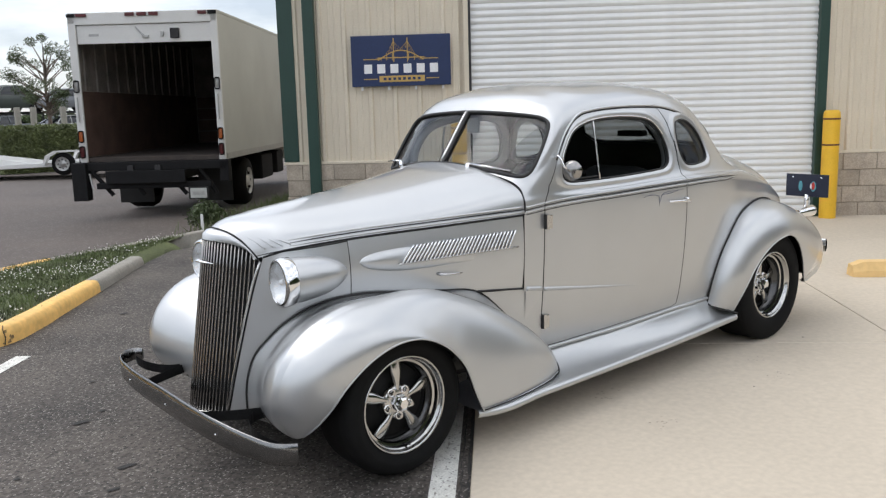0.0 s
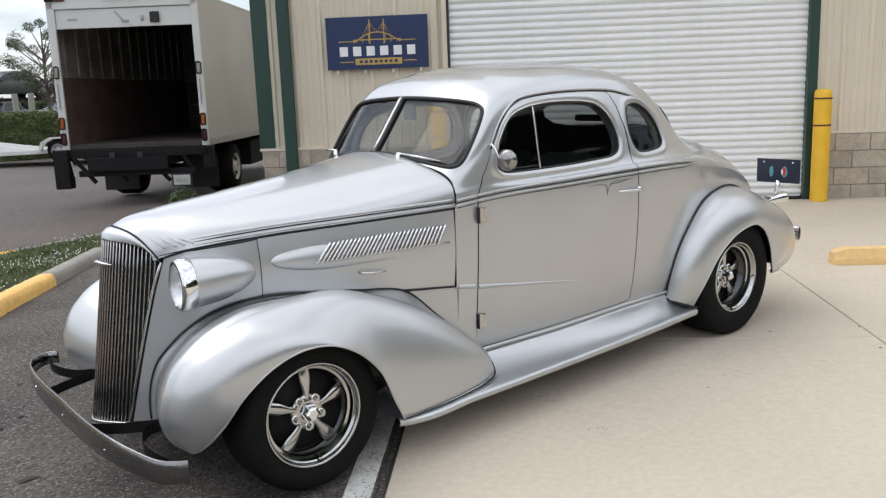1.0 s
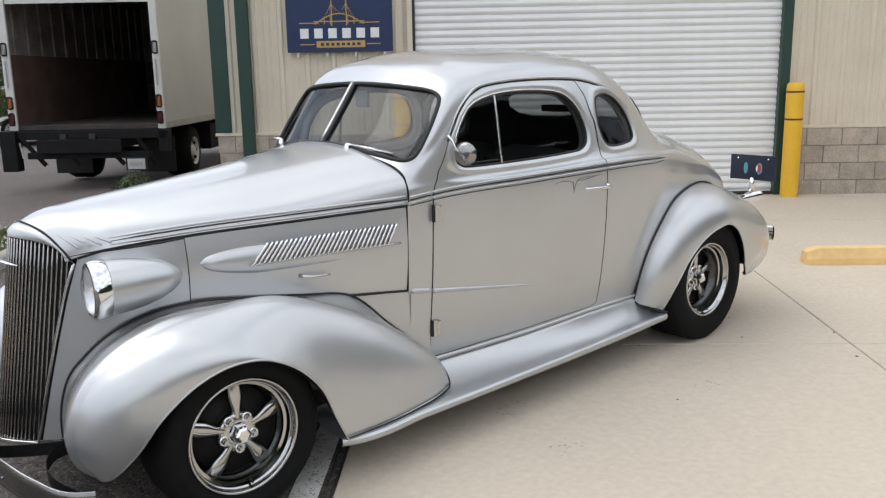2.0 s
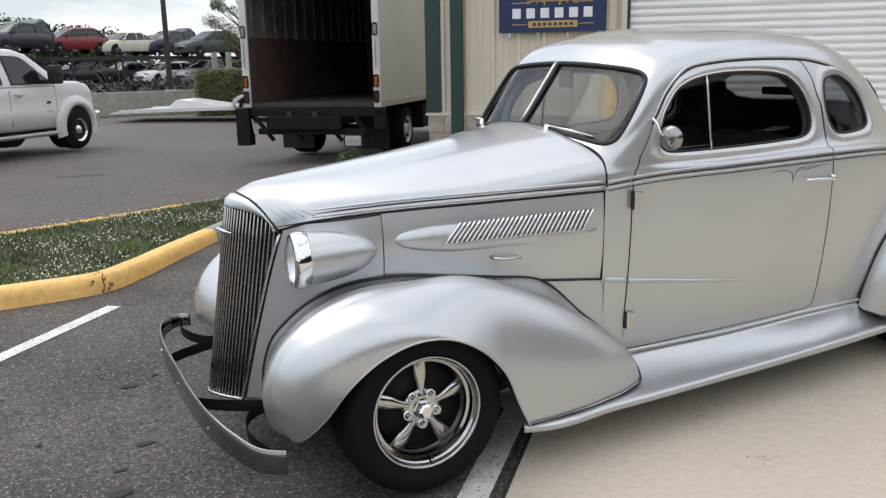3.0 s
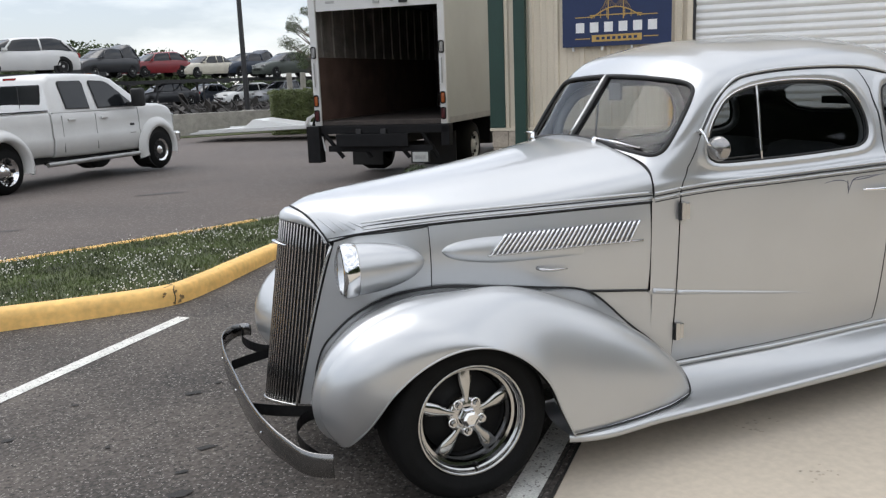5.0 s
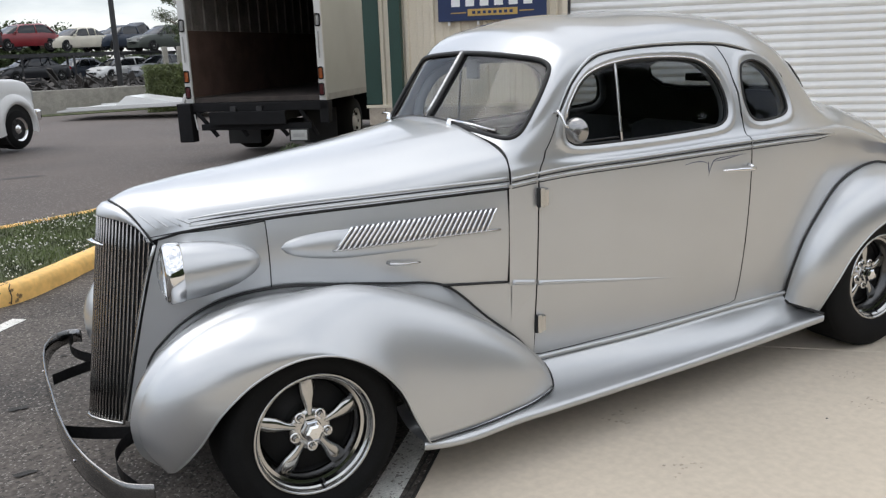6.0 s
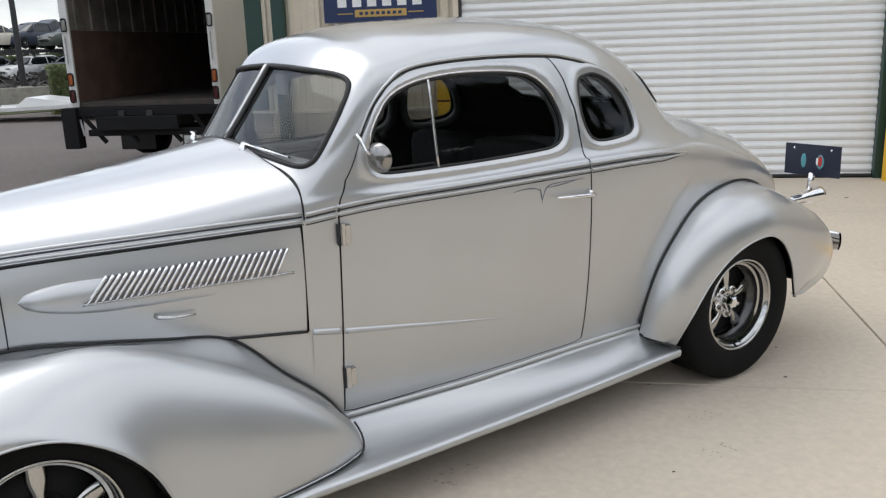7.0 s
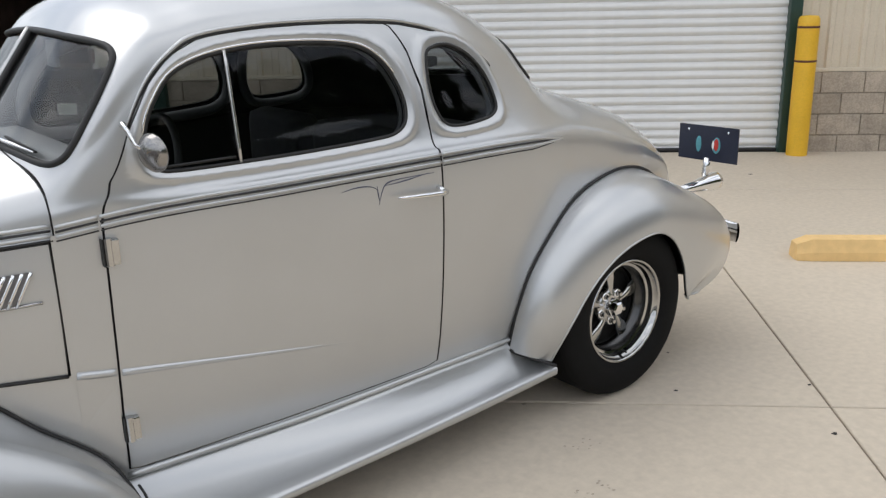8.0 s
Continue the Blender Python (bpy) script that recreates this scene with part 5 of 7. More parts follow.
for side in (-1, 1):
    sg = np.array([1, side, 1.0])
    ff, FP = fender("front_fender", FF_CROWN, FF_INNER, ff_edge, 40, 0.60, side)
    tube_ob("fender_foot_seal", curve([(0.40, 0.822, 0.196), (0.55, 0.818, 0.199), (0.75, 0.794, 0.204), (0.92, 0.75, 0.212), (1.0, 0.708, 0.224), (1.012, 0.68, 0.25), (1.0, 0.645, 0.30)], 30) * sg + np.array((0, 0.006 * side, 0.005)), 0.0036, BLACK, ff)
    rf, RP = fender("rear_fender", RF_CROWN, RF_INNER, rf_edge, 40, 0.80, side, 1.0)
    tube_ob("fender_foot_seal", curve([(2.372, 0.655, 0.315), (2.40, 0.69, 0.298), (2.44, 0.735, 0.281), (2.485, 0.785, 0.262)], 16) * sg, 0.0065, BLACK, rf)
    # running board: dished top with a rolled edge
    bx = np.linspace(0.385, 2.50, 50)
    # sill moulding along the foot of the door; the board runs up to it
    mx = np.linspace(0.99, 2.40, 40)
    mz = spline([0.99, 1.45, 2.02, 2.4], [0.292, 0.318, 0.358, 0.352], mx)
    my = np.array([body([x], [body_at(x, z)])[0][1] for x, z in zip(mx, mz)])
    tube_ob("sill_moulding", np.stack([mx, my + 0.004, mz], axis=1) * sg, 0.0105, SILVER, car)
    inn = np.interp(bx, [0.385, *mx, 2.5], [0.59, *(my + 0.003), my[-1]])
    out = spline([0.385, 0.42, 0.8, 1.4, 2.0, 2.5], [0.805, 0.822, 0.826, 0.815, 0.80, 0.778], bx)
    zi = np.interp(bx, [0.385, *mx, 2.5], [0.235, *(mz - 0.008), mz[-1] - 0.012])
    zo = spline([0.385, 1.0, 1.6, 2.5], [0.192, 0.205, 0.220, 0.250], bx)
    P = np.empty((50, 12, 3))
    for j, (a, g, dz) in enumerate([(-0.10, 1, 0.0), (0.0, 1, -0.003), (0.05, 0.86, -0.004), (0.16, 0.60, -0.006), (0.32, 0.32, -0.007), (0.52, 0.12, -0.005), (0.74, 0.02, -0.001), (0.92, 0.0, 0.002), (0.985, 0, -0.003), (1.0, 0, -0.014), (0.985, 0, -0.028), (0.94, 0, -0.034)]):
        P[:, j, 0], P[:, j, 1], P[:, j, 2] = bx, inn + (out - inn) * a, zo + (zi - zo) * g + dz
    grid_ob("running_board", P * sg, SILVER, car, flip=side < 0, thick=0.0)
    # cowl side below the hood line, ahead of the door
    cx, cw = np.meshgrid(np.linspace(0.40, 0.995, 16), np.linspace(0, 1, 14), indexing="ij")
    zt = spline([0.40, 0.885, 0.89, 0.995], [0.672, 0.634, 0.634, 0.638], cx.ravel())
    zb = spline([0.40, 0.7, 0.995], [0.52, 0.40, 0.29], cx.ravel())
    zc = zb + (zt - zb) * cw.ravel()
    yc = spline([0.40, 0.60, 0.88, 0.995], [0.468, 0.515, 0.574, 0.598], cx.ravel()) + 0.004 * np.sin(np.pi * cw.ravel()) - 0.012 * (1 - cw.ravel())
    grid_ob("cowl_side", (np.stack([cx.ravel(), yc, zc], axis=1) * sg).reshape(16, 14, 3), SILVER, car, flip=side > 0)
    cx, cw = np.meshgrid(np.linspace(0.889, 0.998, 6), np.linspace(0, 1, 12), indexing="ij")
    yb = np.array([body([max(x, 0.9)], [body_at(max(x, 0.9), 0.62 + 0.39 * w)])[0][1] for x, w in zip(cx.ravel(), cw.ravel())])
    grid_ob("cowl_post", (np.stack([cx.ravel(), yb - 0.0005, 0.62 + 0.395 * cw.ravel()], axis=1) * sg).reshape(6, 12, 3), SILVER, car, flip=side > 0)

    # ---- headlamp: teardrop pod, chrome rim, reflector, lens ----
    ax = np.array((1.0, 0.08, 0.04))
    ax /= np.linalg.norm(ax)
    c0 = np.array((-0.316, 0.384, 0.822))
    rows = []
    for a in np.linspace(0, 1, 26):
        r = 0.098 * (1 - a**2.3) ** 0.56 if a > 0 else 0.098
        cc = c0 + ax * 0.295 * a + np.array((0, 0.012 * a, 0.0))
        rows.append([cc + np.array((-0.1 * r * math.cos(f), r * math.cos(f), r * 1.0 * math.sin(f))) for f in np.linspace(0, 2 * math.pi, 28, endpoint=False)])
    lamp = grid_ob("headlamp", np.array(rows) * sg, SILVER, car, "silver teardrop headlamp pod", flip=side < 0, close=True)

    def ring(r, dx):
        cc = c0 - ax * dx
        return [cc + np.array((-0.1 * r * math.cos(f), r * math.cos(f), r * math.sin(f))) for f in np.linspace(0, 2 * math.pi, 36, endpoint=False)]

    rim = [ring(0.0975, -0.032), ring(0.1025, -0.027), ring(0.1045, -0.004), ring(0.1045, 0.014), ring(0.099, 0.026), ring(0.090, 0.030), ring(0.086, 0.024)]
    grid_ob("rim", np.array(rim) * sg, CHROME, lamp, "chrome rim", flip=side > 0, close=True)
    dish = [ring(0.086, 0.024), ring(0.075, 0.002), ring(0.055, -0.018), ring(0.028, -0.03), ring(0.004, -0.032)]
    grid_ob("reflector", np.array(dish) * sg, REFLECTOR, lamp, flip=side > 0, close=True)
    glass = [ring(0.087, 0.026), ring(0.07, 0.037), ring(0.045, 0.045), ring(0.02, 0.048), ring(0.002, 0.049)]
    grid_ob("lens", np.array(glass) * sg, LENS, lamp, "clear glass lens", flip=side > 0, close=True)
    bulb = c0 - ax * 0.005
    part("bulb", ball_bm(bulb * sg, 0.014), WHITEINK, lamp, smooth=True)

# ---- grille: a prow of upright bars ----
def g_point(a, z):
    """The prow at share a from the middle (0) to the side (1), at heights z."""
    z = np.asarray(z, float)
    y = np.abs(a) * prow_half(z)
    return np.stack([prow_x(y, z), np.sign(a) * y, z + 0 * y], axis=1)


g_top = lambda a: 0.985 - 0.020 * abs(a) - 0.070 * abs(a) ** 4
# near-black backing sheet stands in for the shaded hollow behind the bars
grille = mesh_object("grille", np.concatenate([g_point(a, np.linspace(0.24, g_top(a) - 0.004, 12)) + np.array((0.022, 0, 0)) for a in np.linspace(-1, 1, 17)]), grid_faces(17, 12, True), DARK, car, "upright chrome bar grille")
NB = 17
hz = np.linspace(0.235, 0.99, 200)
for k in range(-NB, NB + 1):
    y = 0.214 * k / NB
    z1 = g_top(y / 0.221) + 0.004
    z0 = max(0.242, float(np.interp(abs(y) + 0.004, prow_half(hz), hz)))
    if z1 - z0 > 0.03:
        z = np.linspace(z0, z1, 8)
        tube_ob("grille_bar", np.stack([prow_x(y, z), np.full(8, y), z], axis=1), 0.0042, BARCHROME, grille, n=6)
for a in (-1.0, 1.0):
    tube_ob("grille_trim", g_point(a, np.linspace(0.235, 0.892, 16)) + np.array((-0.003, 0, 0)), 0.006, DULLCHROME, grille)
aa = np.linspace(-1, 1, 25)
tube_ob("grille_sill", np.concatenate([g_point(a, [0.238]) for a in aa]) + np.array((-0.004, 0, 0)), 0.008, DULLCHROME, grille)
tube_ob("grille_badge", np.array([(-0.487, -0.082, 0.886), (-0.505, -0.04, 0.889), (-0.519, 0, 0.893), (-0.505, 0.04, 0.889), (-0.487, 0.082, 0.886)]), [0.004, 0.007, 0.011, 0.007, 0.004], CHROME, grille, "slim chrome badge", flat=0.7)
# shell cap over the grille
rows = []
for a in np.linspace(-1, 1, 31):
    base = g_point(a, [g_top(a)])[0] + np.array((-0.006, 0, 0))
    b = abs(a)
    top = np.array((-0.442 + 0.097 * b**1.5, 0.224 * a, 1.029 - 0.020 * b - 0.110 * b**3))
    rows.append([base, base * 0.6 + top * 0.4 + np.array((-0.014, 0, 0.006)), base * 0.25 + top * 0.75 + np.array((-0.010, 0, 0.008)), top + np.array((-0.001, 0, 0.0))])
grid_ob("grille_cap", np.array(rows), SILVER, car, flip=True)
tube_ob("nose_gap", np.array([r[3] for r in rows]) + np.array((0.002, 0, 0.002)), 0.0045, BLACK, car, n=6)
# apron below the grille and between the fenders
rows = []
for a in np.linspace(-1, 1, 15):
    rows.append([(-0.50 + 0.12 * abs(a), 0.42 * a, 0.245), (-0.47 + 0.1 * abs(a), 0.42 * a, 0.21), (-0.30, 0.42 * a, 0.19)])
grid_ob("front_apron", np.array(rows), SILVER, car)

BLADECHROME = mat("weathered_bumper_steel", (0.25, 0.248, 0.245), 0.16, 1.0, 0.08, 12, 200, 0.03, 0.001)
# ---- front bumper: a thin curved blade on four straps ----
blade = curve([(-0.505, -0.772, 0.243), (-0.575, -0.735, 0.248), (-0.645, -0.62, 0.272), (-0.690, -0.47, 0.292), (-0.714, -0.25, 0.304), (-0.721, 0.0, 0.310), (-0.724, 0.25, 0.313), (-0.716, 0.45, 0.315), (-0.697, 0.60, 0.318), (-0.660, 0.70, 0.321), (-0.612, 0.748, 0.324), (-0.567, 0.748, 0.326), (-0.548, 0.717, 0.327)], 64)
run = np.gradient(blade, axis=0)
face = unit(np.stack([-run[:, 1], run[:, 0], np.zeros(64)], axis=1))
high = np.interp(np.linspace(0, 1, 64), [0, 0.2, 0.5, 0.8, 1], [0.90, 1.05, 1.12, 0.95, 0.6])[:, None]
P = np.empty((64, 10, 3))
for j, (dz, dx) in enumerate([(0.046, -0.006), (0.048, -0.002), (0.044, 0.002), (0.02, 0.004), (0.0, 0.005), (-0.02, 0.004), (-0.044, 0.002), (-0.048, -0.002), (-0.046, -0.006), (0.0, -0.003)]):
    P[:, j] = blade + face * dx + high * np.array((0, 0, dz))
bumper = grid_ob("front_bumper", P, BLADECHROME, car, "dull chrome bumper blade", flip=True, close=True)
for e in (0, -1):
    ring_ = [tuple(q) for q in P[e]]
    mesh_object("bumper_end", ring_, [tuple(range(10))], BLADECHROME, bumper, smooth=False)
for s in (-1, 1):
    for pts in ([(-0.44, 0.42, 0.30), (-0.52, 0.385, 0.300), (-0.62, 0.33, 0.302), (-0.700, 0.27, 0.305)], [(-0.44, 0.42, 0.30), (-0.515, 0.435, 0.300), (-0.575, 0.52, 0.292), (-0.578, 0.64, 0.276), (-0.545, 0.725, 0.262)]):
        pts = [(x - 0.035 * (s > 0) * max(0, y - 0.42) / 0.30, y, z + (s > 0) * 0.06 * max(0, y - 0.42) / 0.30) for x, y, z in pts]
        c = curve(pts, 16) * np.array([1, s, 1])
        bm = bmesh.new()
        ring_ = []
        for p in c:
            ring_.append([bm.verts.new((p[0], p[1], p[2] + d)) for d in (-0.022, 0.022)])
        for i in range(15):
            bm.faces.new((ring_[i][0], ring_[i + 1][0], ring_[i + 1][1], ring_[i][1]))
        bmesh.ops.solidify(bm, geom=bm.faces[:], thickness=0.006)
        part("bumper_strap", bm, GUNMETAL, bumper)
    part("strap_clamp", box_bm(-0.45, -0.42, 0.42 * s - 0.03, 0.42 * s + 0.03, 0.26, 0.35, 0.004), GUNMETAL, bumper)
    part("frame_horn", box_bm(-0.43, 0.9, 0.42 * s - 0.03, 0.42 * s + 0.03, 0.26, 0.33, 0.004), GUNMETAL, car)
for y in (-0.47, -0.03, 0.40, 0.69):
    k = int(np.argmin(abs(blade[:58, 1] - y)))
    part("bumper_bolt", ball_bm(blade[k] + face[k] * 0.006 + (0, 0, -0.01), 0.0065, (0.6, 1, 1), 1), CHROME, bumper)


# ---- wheels: five-spoke polished rims on black tyres ----
def wheel(x, y, z, R, width, rim_r, side, steer=0.0, deep=0.0):
    """Built facing -y at the hub, then turned for the far side."""
    m = pose(x, y, z, 0, steer, 0) if side < 0 else pose(x, y, z, 0, 0, 180)
    w = width
    rim_profile = [(-0.002, rim_r + 0.004), (-0.012, rim_r + 0.002), (-0.014, rim_r - 0.004), (-0.006, rim_r - 0.009), (0.008, rim_r - 0.011), (0.012, rim_r - 0.018), (0.030, rim_r - 0.022), (0.034, rim_r - 0.032), (0.050 + deep * 0.5, rim_r - 0.036), (0.052 + deep * 0.5, rim_r - 0.042), (0.058 + deep, rim_r - 0.044)]
    ob = grid_ob("wheel", lathe(rim_profile[:6], 64), POLISHED, car, "polished five-spoke wheel", close=True)
    # step and well take the dark alloy tone in place of shade
    grid_ob("rim_step", lathe(rim_profile[5:7], 64), RIMSHADE, ob, "inner rim toned dark for shade", close=True)
    grid_ob("rim_ring", lathe(rim_profile[6:8], 64), POLISHED, ob, close=True)
    grid_ob("rim_well", lathe(rim_profile[7:], 64), RIMSHADE, ob, "inner rim toned dark for shade", close=True)
    ob.matrix_local = m
    # barrel and disc are near-black to colour in the shade behind the spokes
    grid_ob("barrel", lathe([(0.058 + deep, rim_r - 0.043), (w, rim_r - 0.046), (w, 0.05)], 40), DARK, ob, close=True)
    tyre_profile = [(0.002, rim_r - 0.004), (-0.010, rim_r + 0.006), (-0.022, rim_r + 0.03), (-0.026, rim_r + 0.45 * (R - rim_r)), (-0.020, rim_r + 0.75 * (R - rim_r)), (-0.006, R - 0.012), (0.012, R - 0.004), (0.03, R), (w / 2, R + 0.001), (w - 0.03, R), (w - 0.005, R - 0.012), (w + 0.02, rim_r + 0.5 * (R - rim_r)), (w, rim_r)]
    grid_ob("tyre", lathe(spline(range(len(tyre_profile)), tyre_profile, np.linspace(0, len(tyre_profile) - 1, 40)), 72), TYRE, ob, "black tyre with plain sidewall", close=True)
    grid_ob("brake_disc", lathe([(0.075 + deep, 0.001), (0.075 + deep, rim_r - 0.05), (0.085 + deep, rim_r - 0.05)], 40), DARK, ob, close=True)
    hub_y = 0.028 + deep
    grid_ob("hub", lathe([(hub_y - 0.004, 0.036), (hub_y - 0.002, 0.066), (hub_y + 0.008, 0.075), (hub_y + 0.05, 0.078)], 40), DULLCHROME, ob, close=True)
    cap = [(hub_y - 0.046, 0.001), (hub_y - 0.045, 0.021), (hub_y - 0.040, 0.030), (hub_y - 0.022, 0.032), (hub_y - 0.020, 0.037), (hub_y, 0.038)]
    grid_ob("centre_cap", lathe(cap, 6), CHROME, ob, "six-sided chrome cap", close=True).data.polygons.foreach_set("use_smooth", [False] * 30)
    r0, r1 = 0.052, rim_r - 0.038
    for k in range(5):
        a = math.pi / 2 + k * 2 * math.pi / 5
        rows = []
        for t in np.linspace(0, 1, 14):
            r = r0 + (r1 - r0) * t
            half = 0.0165 - 0.004 * math.sin(math.pi * min(1, 1.6 * t)) + 0.0125 * math.sin(math.pi * 0.62 * t) ** 1.5
            yy = hub_y - 0.002 - 0.004 * math.sin(math.pi * t) + 0.008 * t
            row = []
            for f in np.linspace(0, 2 * math.pi, 12, endpoint=False):
                row.append((r, yy + 0.012 - 0.014 * math.sin(f), half * math.cos(f)))
            rows.append(row)
        P = np.array(rows)
        c, s = math.cos(a), math.sin(a)
        Q = P.copy()
        Q[:, :, 0], Q[:, :, 2] = P[:, :, 0] * c - P[:, :, 2] * s, P[:, :, 0] * s + P[:, :, 2] * c
        grid_ob("spoke", Q, POLISHED, ob, close=True, flip=False)
        a2 = a + math.pi / 5
        n0 = np.array((0.059 * math.cos(a2), 0, 0.059 * math.sin(a2)))
        part("lug_nut", cyl_bm(n0 + (0, hub_y + 0.01, 0), n0 + (0, hub_y - 0.022, 0), 0.0115, 0.009, 6), POLISHED, ob)
        grid_ob("lug_seat", lathe([(hub_y - 0.004, 0.012), (hub_y - 0.006, 0.018), (hub_y + 0.004, 0.020)], 14) + n0, CHROME, ob, close=True)
    tube_ob("valve", [((rim_r - 0.03) * 0.1, -0.006, -(rim_r - 0.028)), ((rim_r - 0.03) * 0.12, 0.02, -(rim_r - 0.03))], 0.004, BLACK, ob)
    return ob


wheel(0.010, -0.757, 0.307, 0.308, 0.20, 0.208, -1, 0, 0.015)
wheel(0.010, 0.757, 0.307, 0.308, 0.20, 0.208, 1, 0, 0.015)
wheel(2.880, -0.768, 0.374, 0.350, 0.25, 0.208, -1, 0, 0.040)
wheel(2.880, 0.768, 0.374, 0.350, 0.25, 0.208, 1, 0, 0.040)
for x in (0.005, 2.86):
    part("axle", cyl_bm((x, -0.6, 0.33), (x, 0.6, 0.33), 0.035), DARK, car)
    # dark inner walls behind the wheels
    for s in (-1, 1):
        part("inner_arch", box_bm(x - (0.28 if x < 1 else 0.36), x + 0.36, min(s * 0.47, s * 0.49), max(s * 0.47, s * 0.49), 0.22, 0.56 if x < 1 else 0.66), ARCHBLACK, car)
part("chassis", box_bm(-0.2, 3.4, -0.40, 0.40, 0.215, 0.29, 0.01), DARK, car)

# ---- mirror, wipers, rear fittings ----
for s in (-1, 1):
    sg = np.array([1, -s, 1.0])
    door_n = doors[s]
    m0 = on_skin(side_uv([(1.090, 1.268)]), s, 0.0)[0]
    off_ = lambda *d: m0 + np.array(d) * sg
    tube_ob("mirror_arm", [m0, off_(-0.005, -0.03, 0.008), off_(0.0, -0.042, -0.01), off_(0.012, -0.05, -0.045), off_(0.03, -0.065, -0.058)], 0.006, CHROME, door_n, "chrome mirror arm")
    prof = [(-0.022, 0.001), (-0.020, 0.020), (-0.012, 0.040), (0.0, 0.050), (0.006, 0.050), (0.008, 0.046)]
    mir = grid_ob("mirror_shell", lathe(prof, 32), BARCHROME, door_n, "round chrome mirror", close=True)
    mir.matrix_local = Matrix.Translation(tuple(off_(0.045, -0.075, -0.066))) @ pose(0, 0, 0, 4, 0, -68 if s < 0 else -112)
    mg = mesh_object("mirror_glass", lathe([(0.008, 0.047), (0.0081, 0.001)], 32).reshape(-1, 3), grid_faces(2, 32, True, True), CHROME, mir, "", smooth=False)
for s, cy, tip, dz in ((-1, -0.235, (-0.475, 1.232), 0), (1, 0.33, (0.10, 1.26), 0)):
    b0 = np.array((0.845, cy, 1.195 if s < 0 else 1.19))
    w = [b0, b0 + (-0.004, 0, 0.03), b0 + (0.004, 0.01, 0.045)]
    tube_ob("wiper_post", w, [0.018, 0.013, 0.010], CHROME, car, "chrome wiper post")
    y1 = cy - 0.245 if s < 0 else cy + 0.20
    end = np.array((0.905, y1, 1.208)) if s < 0 else np.array((0.90, y1, 1.225))
    tube_ob("wiper_arm", [w[2], (w[2] + end) / 2 + (-0.01, 0, 0.004), end], [0.006, 0.005, 0.003], CHROME, car, "chrome wiper arm")
    tube_ob("wiper_blade", [w[2] + (end - w[2]) * 0.35 + (0.012, 0, 0.004), end + (0.006, 0, 0.0)], 0.004, BLACK, car, "black wiper blade")
rb = np.array([(3.90 - 0.09 * (abs(y) / 0.66) ** 2.2, y, 0.0) for y in np.linspace(-0.66, 0.66, 30)])
P = np.empty((30, 8, 3))
for j, (dz, dx) in enumerate([(0.045, -0.012), (0.045, 0.0), (0.025, 0.012), (0.0, 0.015), (-0.025, 0.012), (-0.045, 0.0), (-0.045, -0.012), (0, -0.002)]):
    P[:, j] = rb + np.array((dx, 0, 0.50 + dz))
rear_b = grid_ob("rear_bumper", P, CHROME, car, "chrome rear bumper blade", flip=False, close=True)
for s in (-1, 1):
    part("bumper_iron", box_bm(3.45, 3.87, 0.40 * s - 0.02, 0.40 * s + 0.02, 0.48, 0.52, 0.004), GUNMETAL, rear_b)
    # tail lamp on its chrome arm above the fender
    tl = np.array((3.385, 0.585 * s, 0.715))
    lampb = tube_ob("tail_lamp", [tl, tl + (0.06, 0.01 * s, 0.03), tl + (0.16, 0.015 * s, 0.035), tl + (0.28, 0.02 * s, 0.040), tl + (0.30, 0.02 * s, 0.040)], [0.016, 0.020, 0.026, 0.042, 0.040], CHROME, car, "chrome bullet tail lamp", n=14)
    tube_ob("tail_lens", [tl + (0.30, 0.02 * s, 0.040), tl + (0.315, 0.02 * s, 0.040)], [0.036, 0.02], REDLENS, lampb, "red lens", n=14)
pl = part("number_plate", box_bm(-0.15, 0.15, -0.003, 0.003, -0.077, 0.077, 0.002), PLATEBLUE, car, "dark blue decorative plate with painted figures")
pl.matrix_local = pose(3.60, -0.61, 0.935, 0, 0, -90)
for x, w, m_ in ((-0.045, 0.018, TEAL), (0.045, 0.026, TEAL)):
    part("plate_patch", ball_bm((x, -0.004, -0.005), 1.0, (w * 0.8, 0.002, 0.036), 2), m_, pl)
part("plate_patch", ball_bm((0.045, -0.006, -0.002), 1.0, (0.012, 0.002, 0.028), 2), REDINK, pl)
part("plate_patch", ball_bm((0.030, -0.007, -0.004), 1.0, (0.006, 0.002, 0.02), 2), WHITEINK, pl)
for x in (-0.1, 0.1):
    part("plate_bolt", ball_bm((x, -0.004, 0.055), 0.006, (1, 0.5, 1), 1), CHROME, pl)
tube_ob("plate_bracket", [(3.60, -0.605, 0.79), (3.602, -0.61, 0.872)], 0.016, CHROME, car)

# ---- cabin ----
bench = part("seat_back", box_bm(1.95, 2.12, -0.50, 0.50, 0.62, 1.10, 0.05), SEATCLOTH, car, "dark cloth bench seat back", smooth=True)
part("seat_cushion", box_bm(1.50, 2.02, -0.50, 0.50, 0.50, 0.68, 0.05), SEATCLOTH, car, "dark cloth bench cushion", smooth=True)
for s in (-1, 1):
    part("bucket_bolster", box_bm(1.92, 2.06, s * 0.26 - 0.20, s * 0.26 + 0.20, 0.62, 1.16, 0.06), SEATCLOTH, car, smooth=True)
dash = part("dashboard", box_bm(0.99, 1.10, -0.52, 0.52, 0.98, 1.165, 0.03), GREYTRIM, car, "grey painted dashboard", smooth=True)
part("parcel_shelf", box_bm(2.15, 2.75, -0.55, 0.55, 1.02, 1.06, 0.01), SEATCLOTH, car)
